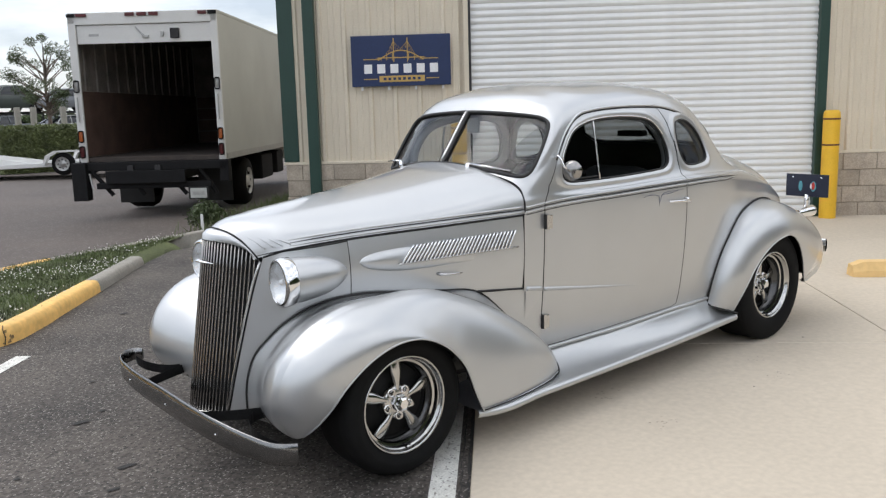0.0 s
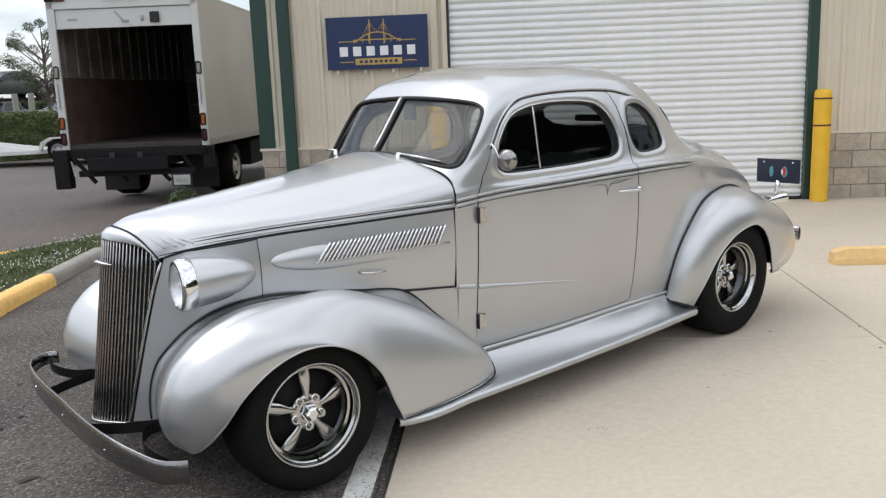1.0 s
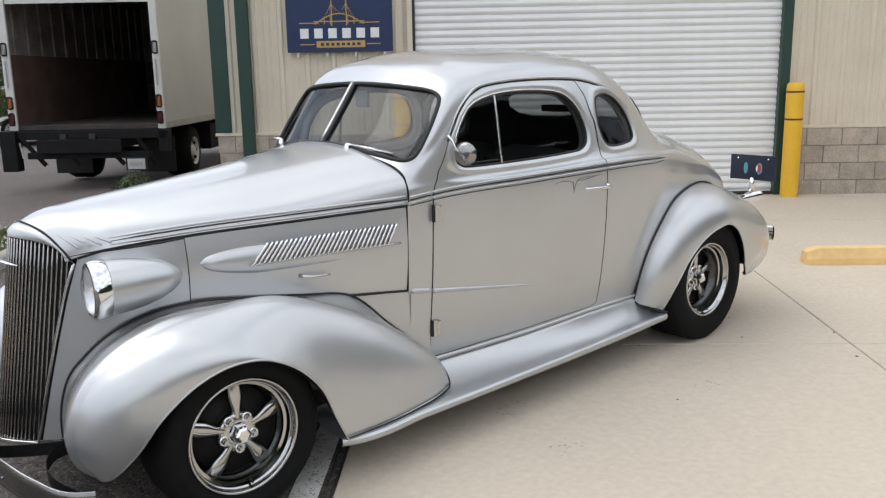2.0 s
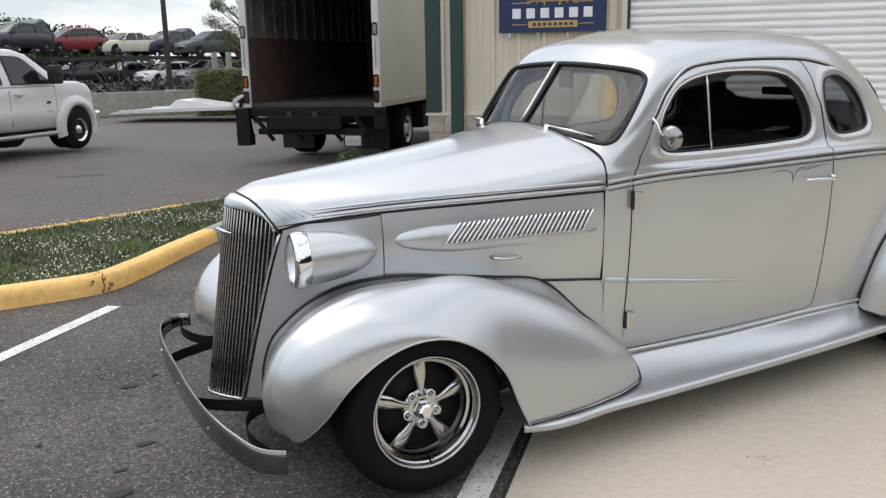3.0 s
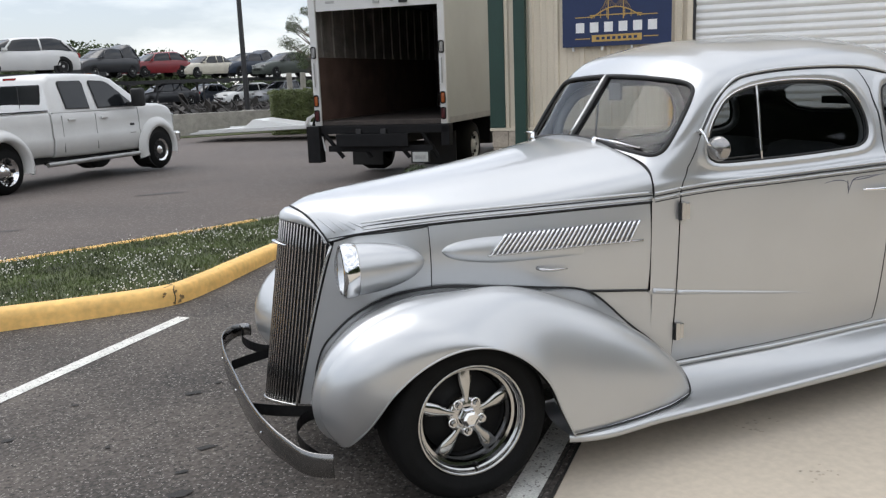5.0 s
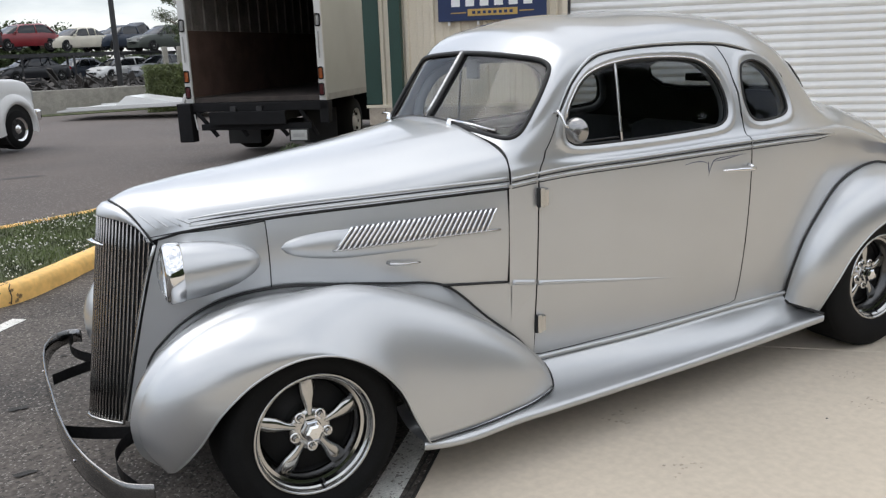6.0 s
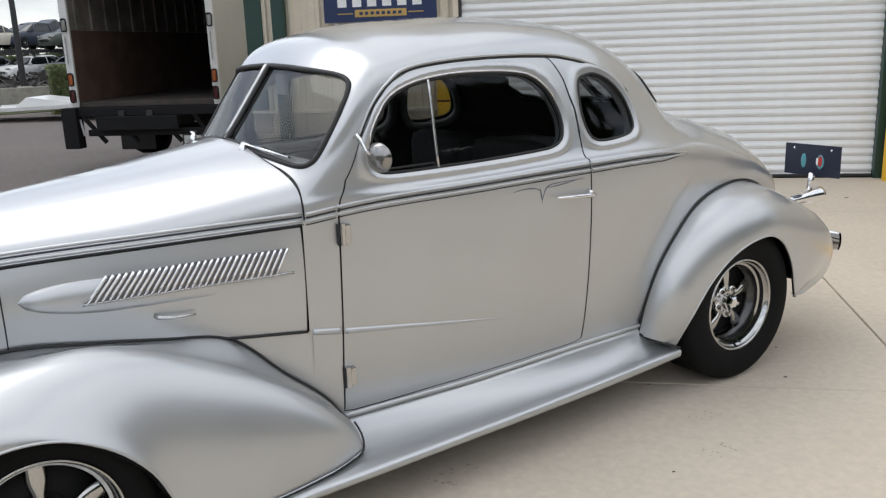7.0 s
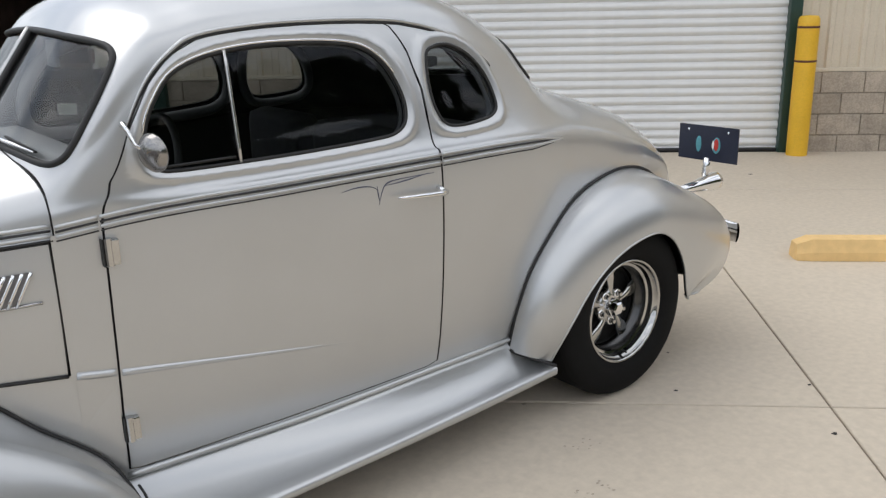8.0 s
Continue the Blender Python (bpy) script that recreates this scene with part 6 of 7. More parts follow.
ring_p = [(1.27 + 0.10 * math.sin(f) * 0.45, -0.27 + 0.19 * math.cos(f), 1.07 + 0.17 * math.sin(f)) for f in np.linspace(0, 2 * math.pi, 40, endpoint=False)]
sw = tube_ob("steering_wheel", ring_p, 0.012, BLACK, car, closed=True)
tube_ob("steering_column", [(1.27, -0.27, 1.07), (1.05, -0.27, 0.98)], 0.02, BLACK, car)
part("inside_mirror", box_bm(1.10, 1.115, -0.035, 0.060, 1.385, 1.465, 0.006), GREYTRIM, car, "grey rear-view mirror")
part("brake_lamp", box_bm(2.44, 2.50, -0.10, 0.10, 1.31, 1.35, 0.01), BLACK, car)
for s in (-1, 1):
    tube_ob("window_surround", on_skin(side_uv(rounded(outset(DOOR_WINDOW, 0.022), 4)), s, -0.035), 0.024, GREYTRIM, doors[s], "grey inner window surround", closed=True)
    tube_ob("quarter_surround", on_skin(side_uv(rounded(outset(QUARTER_WINDOW, 0.018), 4)), s, -0.032), 0.02, GREYTRIM, car, closed=True)


# ---- vehicles beyond the verge ----
def road_z(y):
    return -0.06 - 0.19 * min(1, max(0, (y - 6.6) / 10.9))


def simple_wheel(name, parent, x, y, r, w, out, rim_mat, rim_share=0.62):
    """A tyre with a dished rim; out is the side that its face looks to."""
    s = out
    tp = [(0.0, r * rim_share), (0.03 * w, r * 0.9), (0.2 * w, r), (0.8 * w, r), (0.97 * w, r * 0.9), (w, r * rim_share)]
    P = lathe([(a * -s, b) for a, b in tp], 28) + np.array((x, y, r))
    ob = grid_ob(name, P, TYRE, parent, close=True, flip=s > 0)
    rp = [(-0.004, r * rim_share), (0.02, r * rim_share * 0.93), (0.10 * w, r * rim_share * 0.86), (0.22 * w, r * rim_share * 0.55), (0.02, r * 0.2), (0.0, r * 0.16), (-0.005, 0.001)]
    grid_ob("rim", lathe([(a * -s, b) for a, b in rp], 24) + np.array((x, y, r)), rim_mat, ob, close=True, flip=s > 0)
    for k in range(8):
        a = k * math.pi / 4
        c = np.array((x + 0.40 * r * math.cos(a), y + s * 0.001, r + 0.40 * r * math.sin(a)))
        part("rim_hole", cyl_bm(c - (0, s * 0.05 * w, 0), c - (0, s * 0.12 * w, 0), 0.06 * r, n=8), DARK, ob)
    return ob


TRUCKBLACK = mat("black_chassis_paint", (0.012, 0.012, 0.013), 0.75, 0, 0.2, 8, 60, 0.05, spec=0.2)
truck = thing("box_truck", "white box truck, rear shutter rolled up over an empty bay", "truck", pose(3.11, 10.2, 0, 0, 0, -40.5))
TZ = -0.13
FLOORWOOD = mat("dark_worn_floor_timber", (0.06, 0.048, 0.042), 0.8, 0, 0.3, 4, 50, 0.2)
MARKER = mat("dull_red_marker_lens", (0.09, 0.012, 0.014), 0.35, 0, 0.1, 20, 90, 0.0)
part("box_side", box_bm(-1.20, -1.15, 0.0, 6.2, 0.80, 3.12, 0.01), BOXGREY, truck)
part("box_side", box_bm(1.15, 1.20, 0.0, 6.2, 0.80, 3.12, 0.01), BOXGREY, truck)
part("box_roof", box_bm(-1.20, 1.20, 0.0, 6.2, 3.122, 3.17, 0.01), BOXGREY, truck)
part("box_front", box_bm(-1.147, 1.147, 6.1, 6.2, 0.80, 3.118), BOXGREY, truck)
part("load_floor", box_bm(-1.147, 1.147, 0.0, 6.1, 0.80, 0.875, 0.004), FLOORWOOD, truck, "worn dark timber load floor")
part("rear_post", box_bm(-1.20, -1.075, -0.05, -0.002, 0.80, 3.12, 0.012), WHITE, truck)
part("rear_post", box_bm(1.085, 1.20, -0.05, -0.002, 0.80, 3.12, 0.012), WHITE, truck)
part("rear_header", box_bm(-1.20, 1.20, -0.05, -0.002, 2.98, 3.17, 0.015), WHITE, truck)
part("rolled_shutter", box_bm(-1.07, 1.08, -0.02, 0.02, 2.685, 2.975, 0.006), WHITE, truck, "bottom panel of the raised shutter")
part("shutter_handle", cyl_bm((-0.12, -0.03, 2.93), (0.02, -0.045, 2.78), 0.012), STEEL, truck)
part("shutter_latch", box_bm(-0.02, 0.09, -0.05, -0.021, 2.76, 2.80, 0.004), STEEL, truck)
part("shutter_latch", box_bm(0.28, 0.33, -0.05, -0.021, 2.78, 2.85, 0.004), STEEL, truck)
part("shutter_strap", box_bm(0.44, 0.58, -0.07, -0.021, 2.74, 2.90, 0.01), BLACK, truck)
part("shutter_label", box_bm(-0.88, -0.72, -0.023, -0.0205, 2.80, 2.84), STEEL, truck)
for x0, x1, m_ in ((-1.20, -1.06, TRUCKBLACK), (-1.05, -0.88, REDLENS), (-0.26, -0.11, REDLENS), (-0.07, 0.08, REDLENS), (0.12, 0.27, REDLENS), (0.90, 1.04, REDLENS), (1.06, 1.20, TRUCKBLACK)):
    part("marker_lamp", box_bm(x0, x1, -0.075, -0.051, 3.10, 3.155, 0.008), MARKER if m_ is REDLENS else m_, truck)
for s in (-1, 1):
    xc = 1.14 * s
    for z, h, m_ in ((2.02, 0.10, STEEL), (1.22, 0.10, AMBER), (0.97, 0.10, MARKER)):
        ob = part("lamp_surround", box_bm(xc - 0.042, xc + 0.042, -0.062, -0.051, z - h, z + h, 0.035), BLACK, truck, smooth=True)
        part("lamp_lens", box_bm(xc - 0.028, xc + 0.028, -0.070, -0.0625, z - h * 0.78, z + h * 0.78, 0.02), m_, ob, smooth=True)
    part("grab_rail", cyl_bm((xc, -0.075, 1.45), (xc, -0.075, 1.85), 0.010), STEEL, truck)
    # inside: plywood below, ribs above
    part("bay_plywood", box_bm(min(s * 1.12, s * 1.146), max(s * 1.12, s * 1.146), 0.05, 6.05, 0.88, 1.95), RUSTWOOD, truck, "red-brown plywood lining")
    for k in range(13):
        part("bay_rib", box_bm(min(s * 1.11, s * 1.146), max(s * 1.11, s * 1.146), 0.25 + 0.45 * k, 0.31 + 0.45 * k, 1.955, 3.0), BOXIN, truck)
    part("bay_upper", box_bm(min(s * 1.14, s * 1.148), max(s * 1.14, s * 1.148), 0.05, 6.05, 1.955, 3.1), BOXIN, truck)
    part("rub_rail", box_bm(min(s * 1.20, s * 1.215), max(s * 1.20, s * 1.215), 0.02, 6.18, 0.80, 0.90, 0.004), STEEL, truck)
part("bay_front", box_bm(-1.11, 1.11, 6.03, 6.09, 0.88, 3.1), BOXIN, truck)
part("bay_ceiling", box_bm(-1.11, 1.11, 0.1, 6.02, 3.06, 3.115), BOXIN, truck)
for k in range(4):
    part("bay_front_plank", box_bm(-1.08, 1.08, 6.00, 6.028, 0.9 + 0.26 * k, 1.14 + 0.26 * k, 0.004), RUSTWOOD, truck)
# tail lift, bumper beam and chassis
part("lift_beam", box_bm(-1.26, 1.24, -0.12, 0.10, 0.66, 0.795, 0.012), TRUCKBLACK, truck, "black tail lift beam")
part("lift_column", box_bm(-1.30, -1.06, -0.20, 0.0, 0.18, 0.80, 0.015), TRUCKBLACK, truck)
part("lift_column", box_bm(1.10, 1.25, -0.12, 0.05, 0.45, 0.78, 0.015), TRUCKBLACK, truck)
part("lift_plate", box_bm(-0.75, 0.55, -0.20, -0.13, 0.45, 0.66, 0.012), TRUCKBLACK, truck)
part("step_bar", box_bm(-0.95, 0.95, -0.10, 0.0, 0.36, 0.46, 0.012), TRUCKBLACK, truck)
for x0, x1 in ((-1.0, -0.72), (-0.45, -0.2), (0.2, 0.5), (0.78, 1.0)):
    part("lift_strut", cyl_bm((x0, -0.1, 0.66), (x1, 0.0, 0.25), 0.035, n=10), TRUCKBLACK, truck)
part("prop_rod", cyl_bm((-1.04, -0.12, 0.62), (-0.98, -0.16, 0.38), 0.016, n=8), STEEL, truck)
for x in (-0.35, 0.1):
    part("lift_bracket", box_bm(x - 0.05, x + 0.05, -0.16, -0.12, 0.60, 0.74, 0.008), GUNMETAL, truck)
for s in (-1, 1):
    part("chassis_rail", box_bm(s * 0.42 - 0.05, s * 0.42 + 0.05, 0.0, 6.2, 0.50, 0.79), DARK, truck)
    part("mud_flap", box_bm(s * 0.70 - 0.30, s * 0.70 + 0.30, 0.95, 0.97, 0.03, 0.62, 0.004), BLACK, truck)
part("rear_axle", cyl_bm((-1.0, 1.75, 0.31), (1.0, 1.75, 0.31), 0.09), DARK, truck)
part("plate_mount", box_bm(0.57, 0.90, -0.135, -0.122, 0.17, 0.37, 0.004), BLACK, truck)
tp = part("number_plate", box_bm(0.60, 0.87, -0.142, -0.136, 0.19, 0.35, 0.003), BOXGREY, truck, "white plate with dark bars")
part("plate_bar", box_bm(0.64, 0.83, -0.146, -0.1425, 0.235, 0.295), STEEL, tp)
part("fuel_tank", box_bm(0.75, 1.12, 2.75, 3.7, 0.25, 0.72, 0.03), TRUCKBLACK, truck)
part("side_locker", box_bm(0.80, 1.15, 4.0, 4.6, 0.28, 0.74, 0.02), TRUCKBLACK, truck)
cab = part("cab", box_bm(-1.0, 1.0, 6.3, 8.1, 0.45, 2.45, 0.12), WHITE, truck)
for s in (-1, 1):
    for y in (1.75, 6.95):
        w_ = simple_wheel("wheel", truck, 0, 0, 0.44, 0.48 if y < 3 else 0.26, 1, WHITE, 0.55)
        w_.matrix_local = pose(1.10 * s, y, TZ, 0, 0, -90 if s > 0 else 90)


def vehicle(name, label, m, L, Wd, Ht, paint, style, group=""):
    """A car from a side profile: x forward from the tail, lofted across its width; style sets the roof line."""
    ob = thing(name, label, "car", m, group)
    hw = Wd / 2
    roofs = {"sedan": [(0.16, 0.66), (0.30, 0.98), (0.42, 1.0), (0.56, 0.97), (0.73, 0.66)], "suv": [(0.01, 0.64), (0.06, 0.95), (0.30, 1.0), (0.56, 0.97), (0.73, 0.66)], "hatch": [(0.03, 0.66), (0.14, 0.93), (0.38, 1.0), (0.58, 0.95), (0.80, 0.62)]}[style]
    belt = [(0.0, 0.50), (0.02, 0.60), (0.10, 0.645), (0.5, 0.65), (0.74, 0.635), (0.90, 0.565), (0.97, 0.47), (1.0, 0.36)]
    xs = np.linspace(0, 1, 26)
    bz = spline([b[0] for b in belt], [b[1] for b in belt], xs) * Ht
    wid = hw * spline([0, 0.04, 0.15, 0.5, 0.85, 0.96, 1.0], [0.80, 0.93, 0.99, 1.0, 0.98, 0.90, 0.74], xs)
    rows = []
    for x, z, w in zip(xs, bz, wid):
        r = [(-0.93 * w, 0.14 * Ht), (-1.0 * w, 0.26 * Ht), (-1.0 * w, z * 0.72), (-0.965 * w, z * 0.94), (-0.88 * w, z), (-0.4 * w, z + 0.02 * Ht), (0.4 * w, z + 0.02 * Ht), (0.88 * w, z), (0.965 * w, z * 0.94), (1.0 * w, z * 0.72), (1.0 * w, 0.26 * Ht), (0.93 * w, 0.14 * Ht)]
        rows.append([(x * L, y, zz) for y, zz in r])
    bodyo = grid_ob("body", np.array(rows), paint, ob)
    for e, fl in ((0, True), (-1, False)):
        mesh_object("end_panel", rows[e], [tuple(range(12))[::-1] if fl else tuple(range(12))], paint, bodyo)
    gx = np.linspace(roofs[0][0], roofs[-1][0], 20)
    gz = spline([r[0] for r in roofs], [r[1] for r in roofs], gx) * Ht
    rows = []
    for x, z in zip(gx, gz):
        b = float(np.interp(x, xs, bz))
        k = (z - b) / (0.36 * Ht)
        top = hw * (0.90 - 0.17 * max(0, min(1, k)))
        rows.append([(x * L, -hw * 0.93, b - 0.02), (x * L, -top - 0.02, b + (z - b) * 0.85), (x * L, -top * 0.85, z), (x * L, 0, z + 0.012), (x * L, top * 0.85, z), (x * L, top + 0.02, b + (z - b) * 0.85), (x * L, hw * 0.93, b - 0.02)])
    R = np.array(rows)
    grid_ob("glasshouse", R, DARKGLASS, ob, "dark car windows")
    keep = (gx > roofs[1][0] - 0.03) & (gx < roofs[3][0] + 0.03)
    rf = R[keep][:, 1:6].copy()
    rf[:, :, 2] += 0.012
    grid_ob("roof", rf, paint, ob)
    for s in (-1, 1):
        for x in (roofs[1][0] + 0.015, (roofs[1][0] + roofs[3][0]) / 2, roofs[3][0] + 0.01):
            i = int(np.argmin(abs(gx - x)))
            j = int(np.argmin(abs(gx - (x if 0.2 < x < 0.5 else x + (0.10 if x > 0.5 else -0.08)))))
            a, b = R[i][5 if s > 0 else 1], R[min(j, 19)][6 if s > 0 else 0]
            tube_ob("pillar", [a + (0, 0.012 * s, 0.0), b + (0, 0.012 * s, 0.0)], 0.035, paint, ob, n=6)
        for x in (0.18, 0.81):
            # near-black disc on the body stands in for the shaded arch opening
            part("wheel_arch", cyl_bm((x * L, s * (hw - 0.10), 0.32), (x * L, s * (hw + 0.006), 0.32), 0.37, n=24), DARK, ob)
            simple_wheel("wheel", ob, x * L, s * (hw + 0.012), 0.315, 0.2, s, STEEL)
        part("headlamp", box_bm(0.945 * L, 0.985 * L, s * hw * 0.62 - 0.17, s * hw * 0.62 + 0.17, 0.44 * Ht, 0.51 * Ht, 0.02), STEEL, ob)
        part("tail_lamp", box_bm(-0.005 * L, 0.02 * L, s * hw * 0.72 - 0.10, s * hw * 0.72 + 0.10, 0.46 * Ht, 0.58 * Ht, 0.02), REDLENS, ob)
        part("door_mirror", box_bm(0.66 * L, 0.70 * L, min(s * hw, s * (hw + 0.16)), max(s * hw, s * (hw + 0.16)), 0.64 * Ht, 0.71 * Ht, 0.02), paint, ob)
    part("grille", box_bm(0.975 * L, 1.0 * L, -0.45 * hw, 0.45 * hw, 0.26 * Ht, 0.38 * Ht, 0.01), DARK, ob)
    return ob


DARKGLASS = mat("dark_car_window", (0.012, 0.014, 0.016), 0.08, 0, 0.1, 3, 60, 0.0)

# pickup with crew cab and dual rear wheels
pk = thing("pickup", "white crew cab pickup truck standing on the road", "pickup truck", pose(-3.668, 13.43, road_z(13.43), 0, 0, 50.4))
PW, WB = 1.0, 4.28


def panel(name, prof, y0, y1, bevel, material, parent, label=""):
    bm = bmesh.new()
    a = [bm.verts.new((x, y0, z)) for x, z in prof]
    b = [bm.verts.new((x, y1, z)) for x, z in prof]
    k = len(a)
    for i in range(k):
        bm.faces.new((a[i], a[(i + 1) % k], b[(i + 1) % k], b[i]))
    bm.faces.new(a[::-1])
    bm.faces.new(b)
    bmesh.ops.recalc_face_normals(bm, faces=bm.faces)
    if bevel:
        bmesh.ops.bevel(bm, geom=bm.edges[:], offset=bevel, segments=3, affect="EDGES", profile=0.6)
    return part(name, bm, material, parent, label, smooth=False)



def pickup_shell(name, xs, tops, lows, wide):
    """A length of the pickup's lower body, with its pressed crease and rounded shoulders."""
    x = np.linspace(xs[0], xs[-1], 24)
    zt, zl, w = spline(xs, tops, x), spline(xs, lows, x), spline(xs, wide, x)
    rows = []
    for q, t, l, k in zip(x, zt, zl, w):
        half = [(0.90, l), (0.965, l + 0.04), (1.012, 0.855), (0.994, 0.895), (0.992, 0.5 * (t + 0.9)), (0.980, t - 0.07), (0.955, t - 0.02), (0.90, t), (0.45, t + 0.012)]
        rows.append([(q, -y * k, z) for y, z in half] + [(q, y * k, z) for y, z in half[::-1]])
    ob = grid_ob(name, np.array(rows), WHITE, pk)
    for e in (0, -1):
        mesh_object("end_panel", rows[e], [tuple(range(18))[::-1] if e == 0 else tuple(range(18))], WHITE, ob, smooth=False)
    return ob


pickup_shell("bed", [-1.36, -0.5, 0.5, 1.225], [1.36, 1.365, 1.37, 1.37], [0.60, 0.58, 0.56, 0.54], [1, 1, 1, 1])
pickup_shell("cab_lower", [1.27, 2.0, 3.0, 3.70], [1.37, 1.36, 1.35, 1.36], [0.52, 0.50, 0.49, 0.48], [1, 1, 1, 1])
pickup_shell("front_clip", [3.72, 4.2, 4.6, 4.85, 4.98, 5.03], [1.40, 1.41, 1.38, 1.30, 1.18, 1.06], [0.50, 0.52, 0.52, 0.54, 0.58, 0.62], [1, 1, 0.99, 0.96, 0.91, 0.86])
# near-black box added inside the shells to darken the gaps between them
part("gap_shade_box", box_bm(-1.30, 4.9, -0.86, 0.86, 0.42, 1.20), DARK, pk)
cabx = [(1.28, 1.35), (1.34, 1.92), (1.52, 2.03), (2.25, 2.06), (2.90, 2.045), (3.20, 1.965), (3.62, 1.68), (4.00, 1.405)]
rows = []
for x, z in cabx:
    k = max(0, (z - 1.35) / 0.7)
    w = PW - 0.04 - 0.16 * k
    rows.append([(x, -PW + 0.03, 1.34), (x, -w, z - 0.07), (x, -w + 0.04, z - 0.02), (x, -w + 0.12, z), (x, 0, z + 0.02), (x, w - 0.12, z), (x, w - 0.04, z - 0.02), (x, w, z - 0.07), (x, PW - 0.03, 1.34)])
cabo = grid_ob("cab", np.array(rows), WHITE, pk)
mesh_object("cab_back", rows[1], [tuple(range(9))[::-1]], WHITE, cabo, smooth=False)
mesh_object("windscreen", [(3.26, -0.70, 1.945), (3.26, 0.70, 1.945), (3.97, 0.80, 1.452), (3.97, -0.80, 1.452), (3.24, -0.70, 1.90), (3.24, 0.70, 1.90), (3.95, 0.80, 1.41), (3.95, -0.80, 1.41)], [(0, 1, 2, 3), (7, 6, 5, 4), (0, 3, 7, 4), (1, 0, 4, 5), (2, 1, 5, 6), (3, 2, 6, 7)], DARKGLASS, cabo, smooth=False)
for s in (-1, 1):
    def cabside(x, z, off=0.006):
        k = (z - 1.34) / 0.67
        return (x, s * (PW - 0.03 - 0.17 * k + off), z)

    for pts in ([(1.70, 1.415), (2.29, 1.405), (2.285, 1.86), (2.24, 1.91), (1.72, 1.905), (1.67, 1.87)], [(2.555, 1.40), (3.62, 1.40), (3.08, 1.82), (2.98, 1.875), (2.86, 1.90), (2.54, 1.91), (2.50, 1.87)]):
        for out, deep, m_, name in ((0.030, 0.010, BLACK, "window_seal"), (0.0, 0.016, DARKGLASS, "side_window")):
            mid_ = np.mean(pts, axis=0)
            ring_ = [tuple(np.array(q) + (np.array(q) - mid_) * out / 0.4) for q in pts]
            c = [cabside(x, z, deep) for x, z in ring_]
            d = [cabside(x, z, -0.03) for x, z in ring_]
            n_ = len(c)
            mesh_object(name, c + d, [tuple(range(n_)) if s < 0 else tuple(range(n_))[::-1]] + [(i, (i + 1) % n_, n_ + (i + 1) % n_, n_ + i) for i in range(n_)], m_, pk, smooth=False)
    for x in (1.52, 2.42):
        part("door_gap", box_bm(x - 0.004, x + 0.004, min(s * 0.97, s * 0.998), max(s * 0.97, s * 0.998), 0.60, 1.28), STEEL, pk)
    for x in (1.66, 2.56):
        part("door_handle", box_bm(x, x + 0.19, min(s * 0.98, s * 1.025), max(s * 0.98, s * 1.025), 1.17, 1.22, 0.015), WHITE, pk)
    part("fender_emblem", box_bm(3.42, 3.54, min(s * 0.99, s * 1.006), max(s * 0.99, s * 1.006), 0.985, 1.035, 0.01), GUNMETAL, pk)
    part("fender_emblem", box_bm(3.38, 3.56, min(s * 0.99, s * 1.015), max(s * 0.99, s * 1.015), 0.83, 0.85, 0.004), STEEL, pk)
    mir = part("door_mirror", box_bm(3.40, 3.56, min(s * 1.08, s * 1.34), max(s * 1.08, s * 1.34), 1.37, 1.74, 0.04), BLACK, pk, smooth=True)
    part("mirror_arm", box_bm(3.42, 3.54, min(s * 0.94, s * 1.09), max(s * 0.94, s * 1.09), 1.38, 1.46, 0.01), BLACK, mir)
    part("marker_lens", box_bm(3.56, 3.575, min(s * 1.18, s * 1.30), max(s * 1.18, s * 1.30), 1.44, 1.52, 0.004), REDLENS, mir)
    board = part("running_board", cyl_bm((0.98, s * 1.04, 0.41), (3.56, s * 1.04, 0.40), 0.045, n=14), STEEL, pk)
    for x in (1.15, 2.3, 3.4):
        part("board_bracket", box_bm(x - 0.08, x + 0.08, min(s * 0.86, s * 1.03), max(s * 0.86, s * 1.03), 0.40, 0.46, 0.01), BLACK, board)
    for x, r, extra in ((-0.03, 0.53, 0.19), (WB, 0.52, 0.085)):
        P = []
        for a in np.linspace(-0.28, math.pi + 0.28, 28):
            ca, sa = math.cos(a), math.sin(a)
            P.append([(x + (r - 0.08) * ca, s * (PW - 0.06), 0.46 + (r - 0.08) * sa), (x + (r - 0.06) * ca, s * (PW + extra), 0.46 + (r - 0.06) * sa), (x + r * ca, s * (PW + extra), 0.46 + r * sa), (x + (r + 0.05) * ca, s * (PW + extra * 0.86), 0.46 + (r + 0.05) * sa), (x + (r + 0.10) * ca, s * (PW + extra * 0.45), 0.46 + (r + 0.10) * sa), (x + (r + 0.14) * ca, s * (PW - 0.012), 0.46 + (r + 0.14) * sa)])
        grid_ob("fender_flare", np.array(P), WHITE, pk, flip=s < 0)
        # disc proud of the shell colours in the shade round the tyre
        part("wheel_arch", cyl_bm((x, s * (PW - 0.4), 0.48), (x, s * (PW + 0.016), 0.48), r - 0.06, n=32), DARK, pk)
        simple_wheel("wheel", pk, x, s * (PW + (0.12 if x < 1 else 0.045)), 0.405, 0.5 if x < 1 else 0.28, s, CHROME, 0.60)
    part("tail_lamp", box_bm(-1.40, -1.33, s * 0.9 - 0.07, s * 0.9 + 0.07, 1.0, 1.3, 0.01), REDLENS, pk)
    part("headlamp", box_bm(4.86, 5.04, s * 0.78 - 0.12, s * 0.78 + 0.12, 0.95, 1.17, 0.03), STEEL, pk)
    part("bed_rail", box_bm(-1.34, 1.22, min(s * 0.90, s * 0.97), max(s * 0.90, s * 0.97), 1.372, 1.395, 0.008), BLACK, pk)
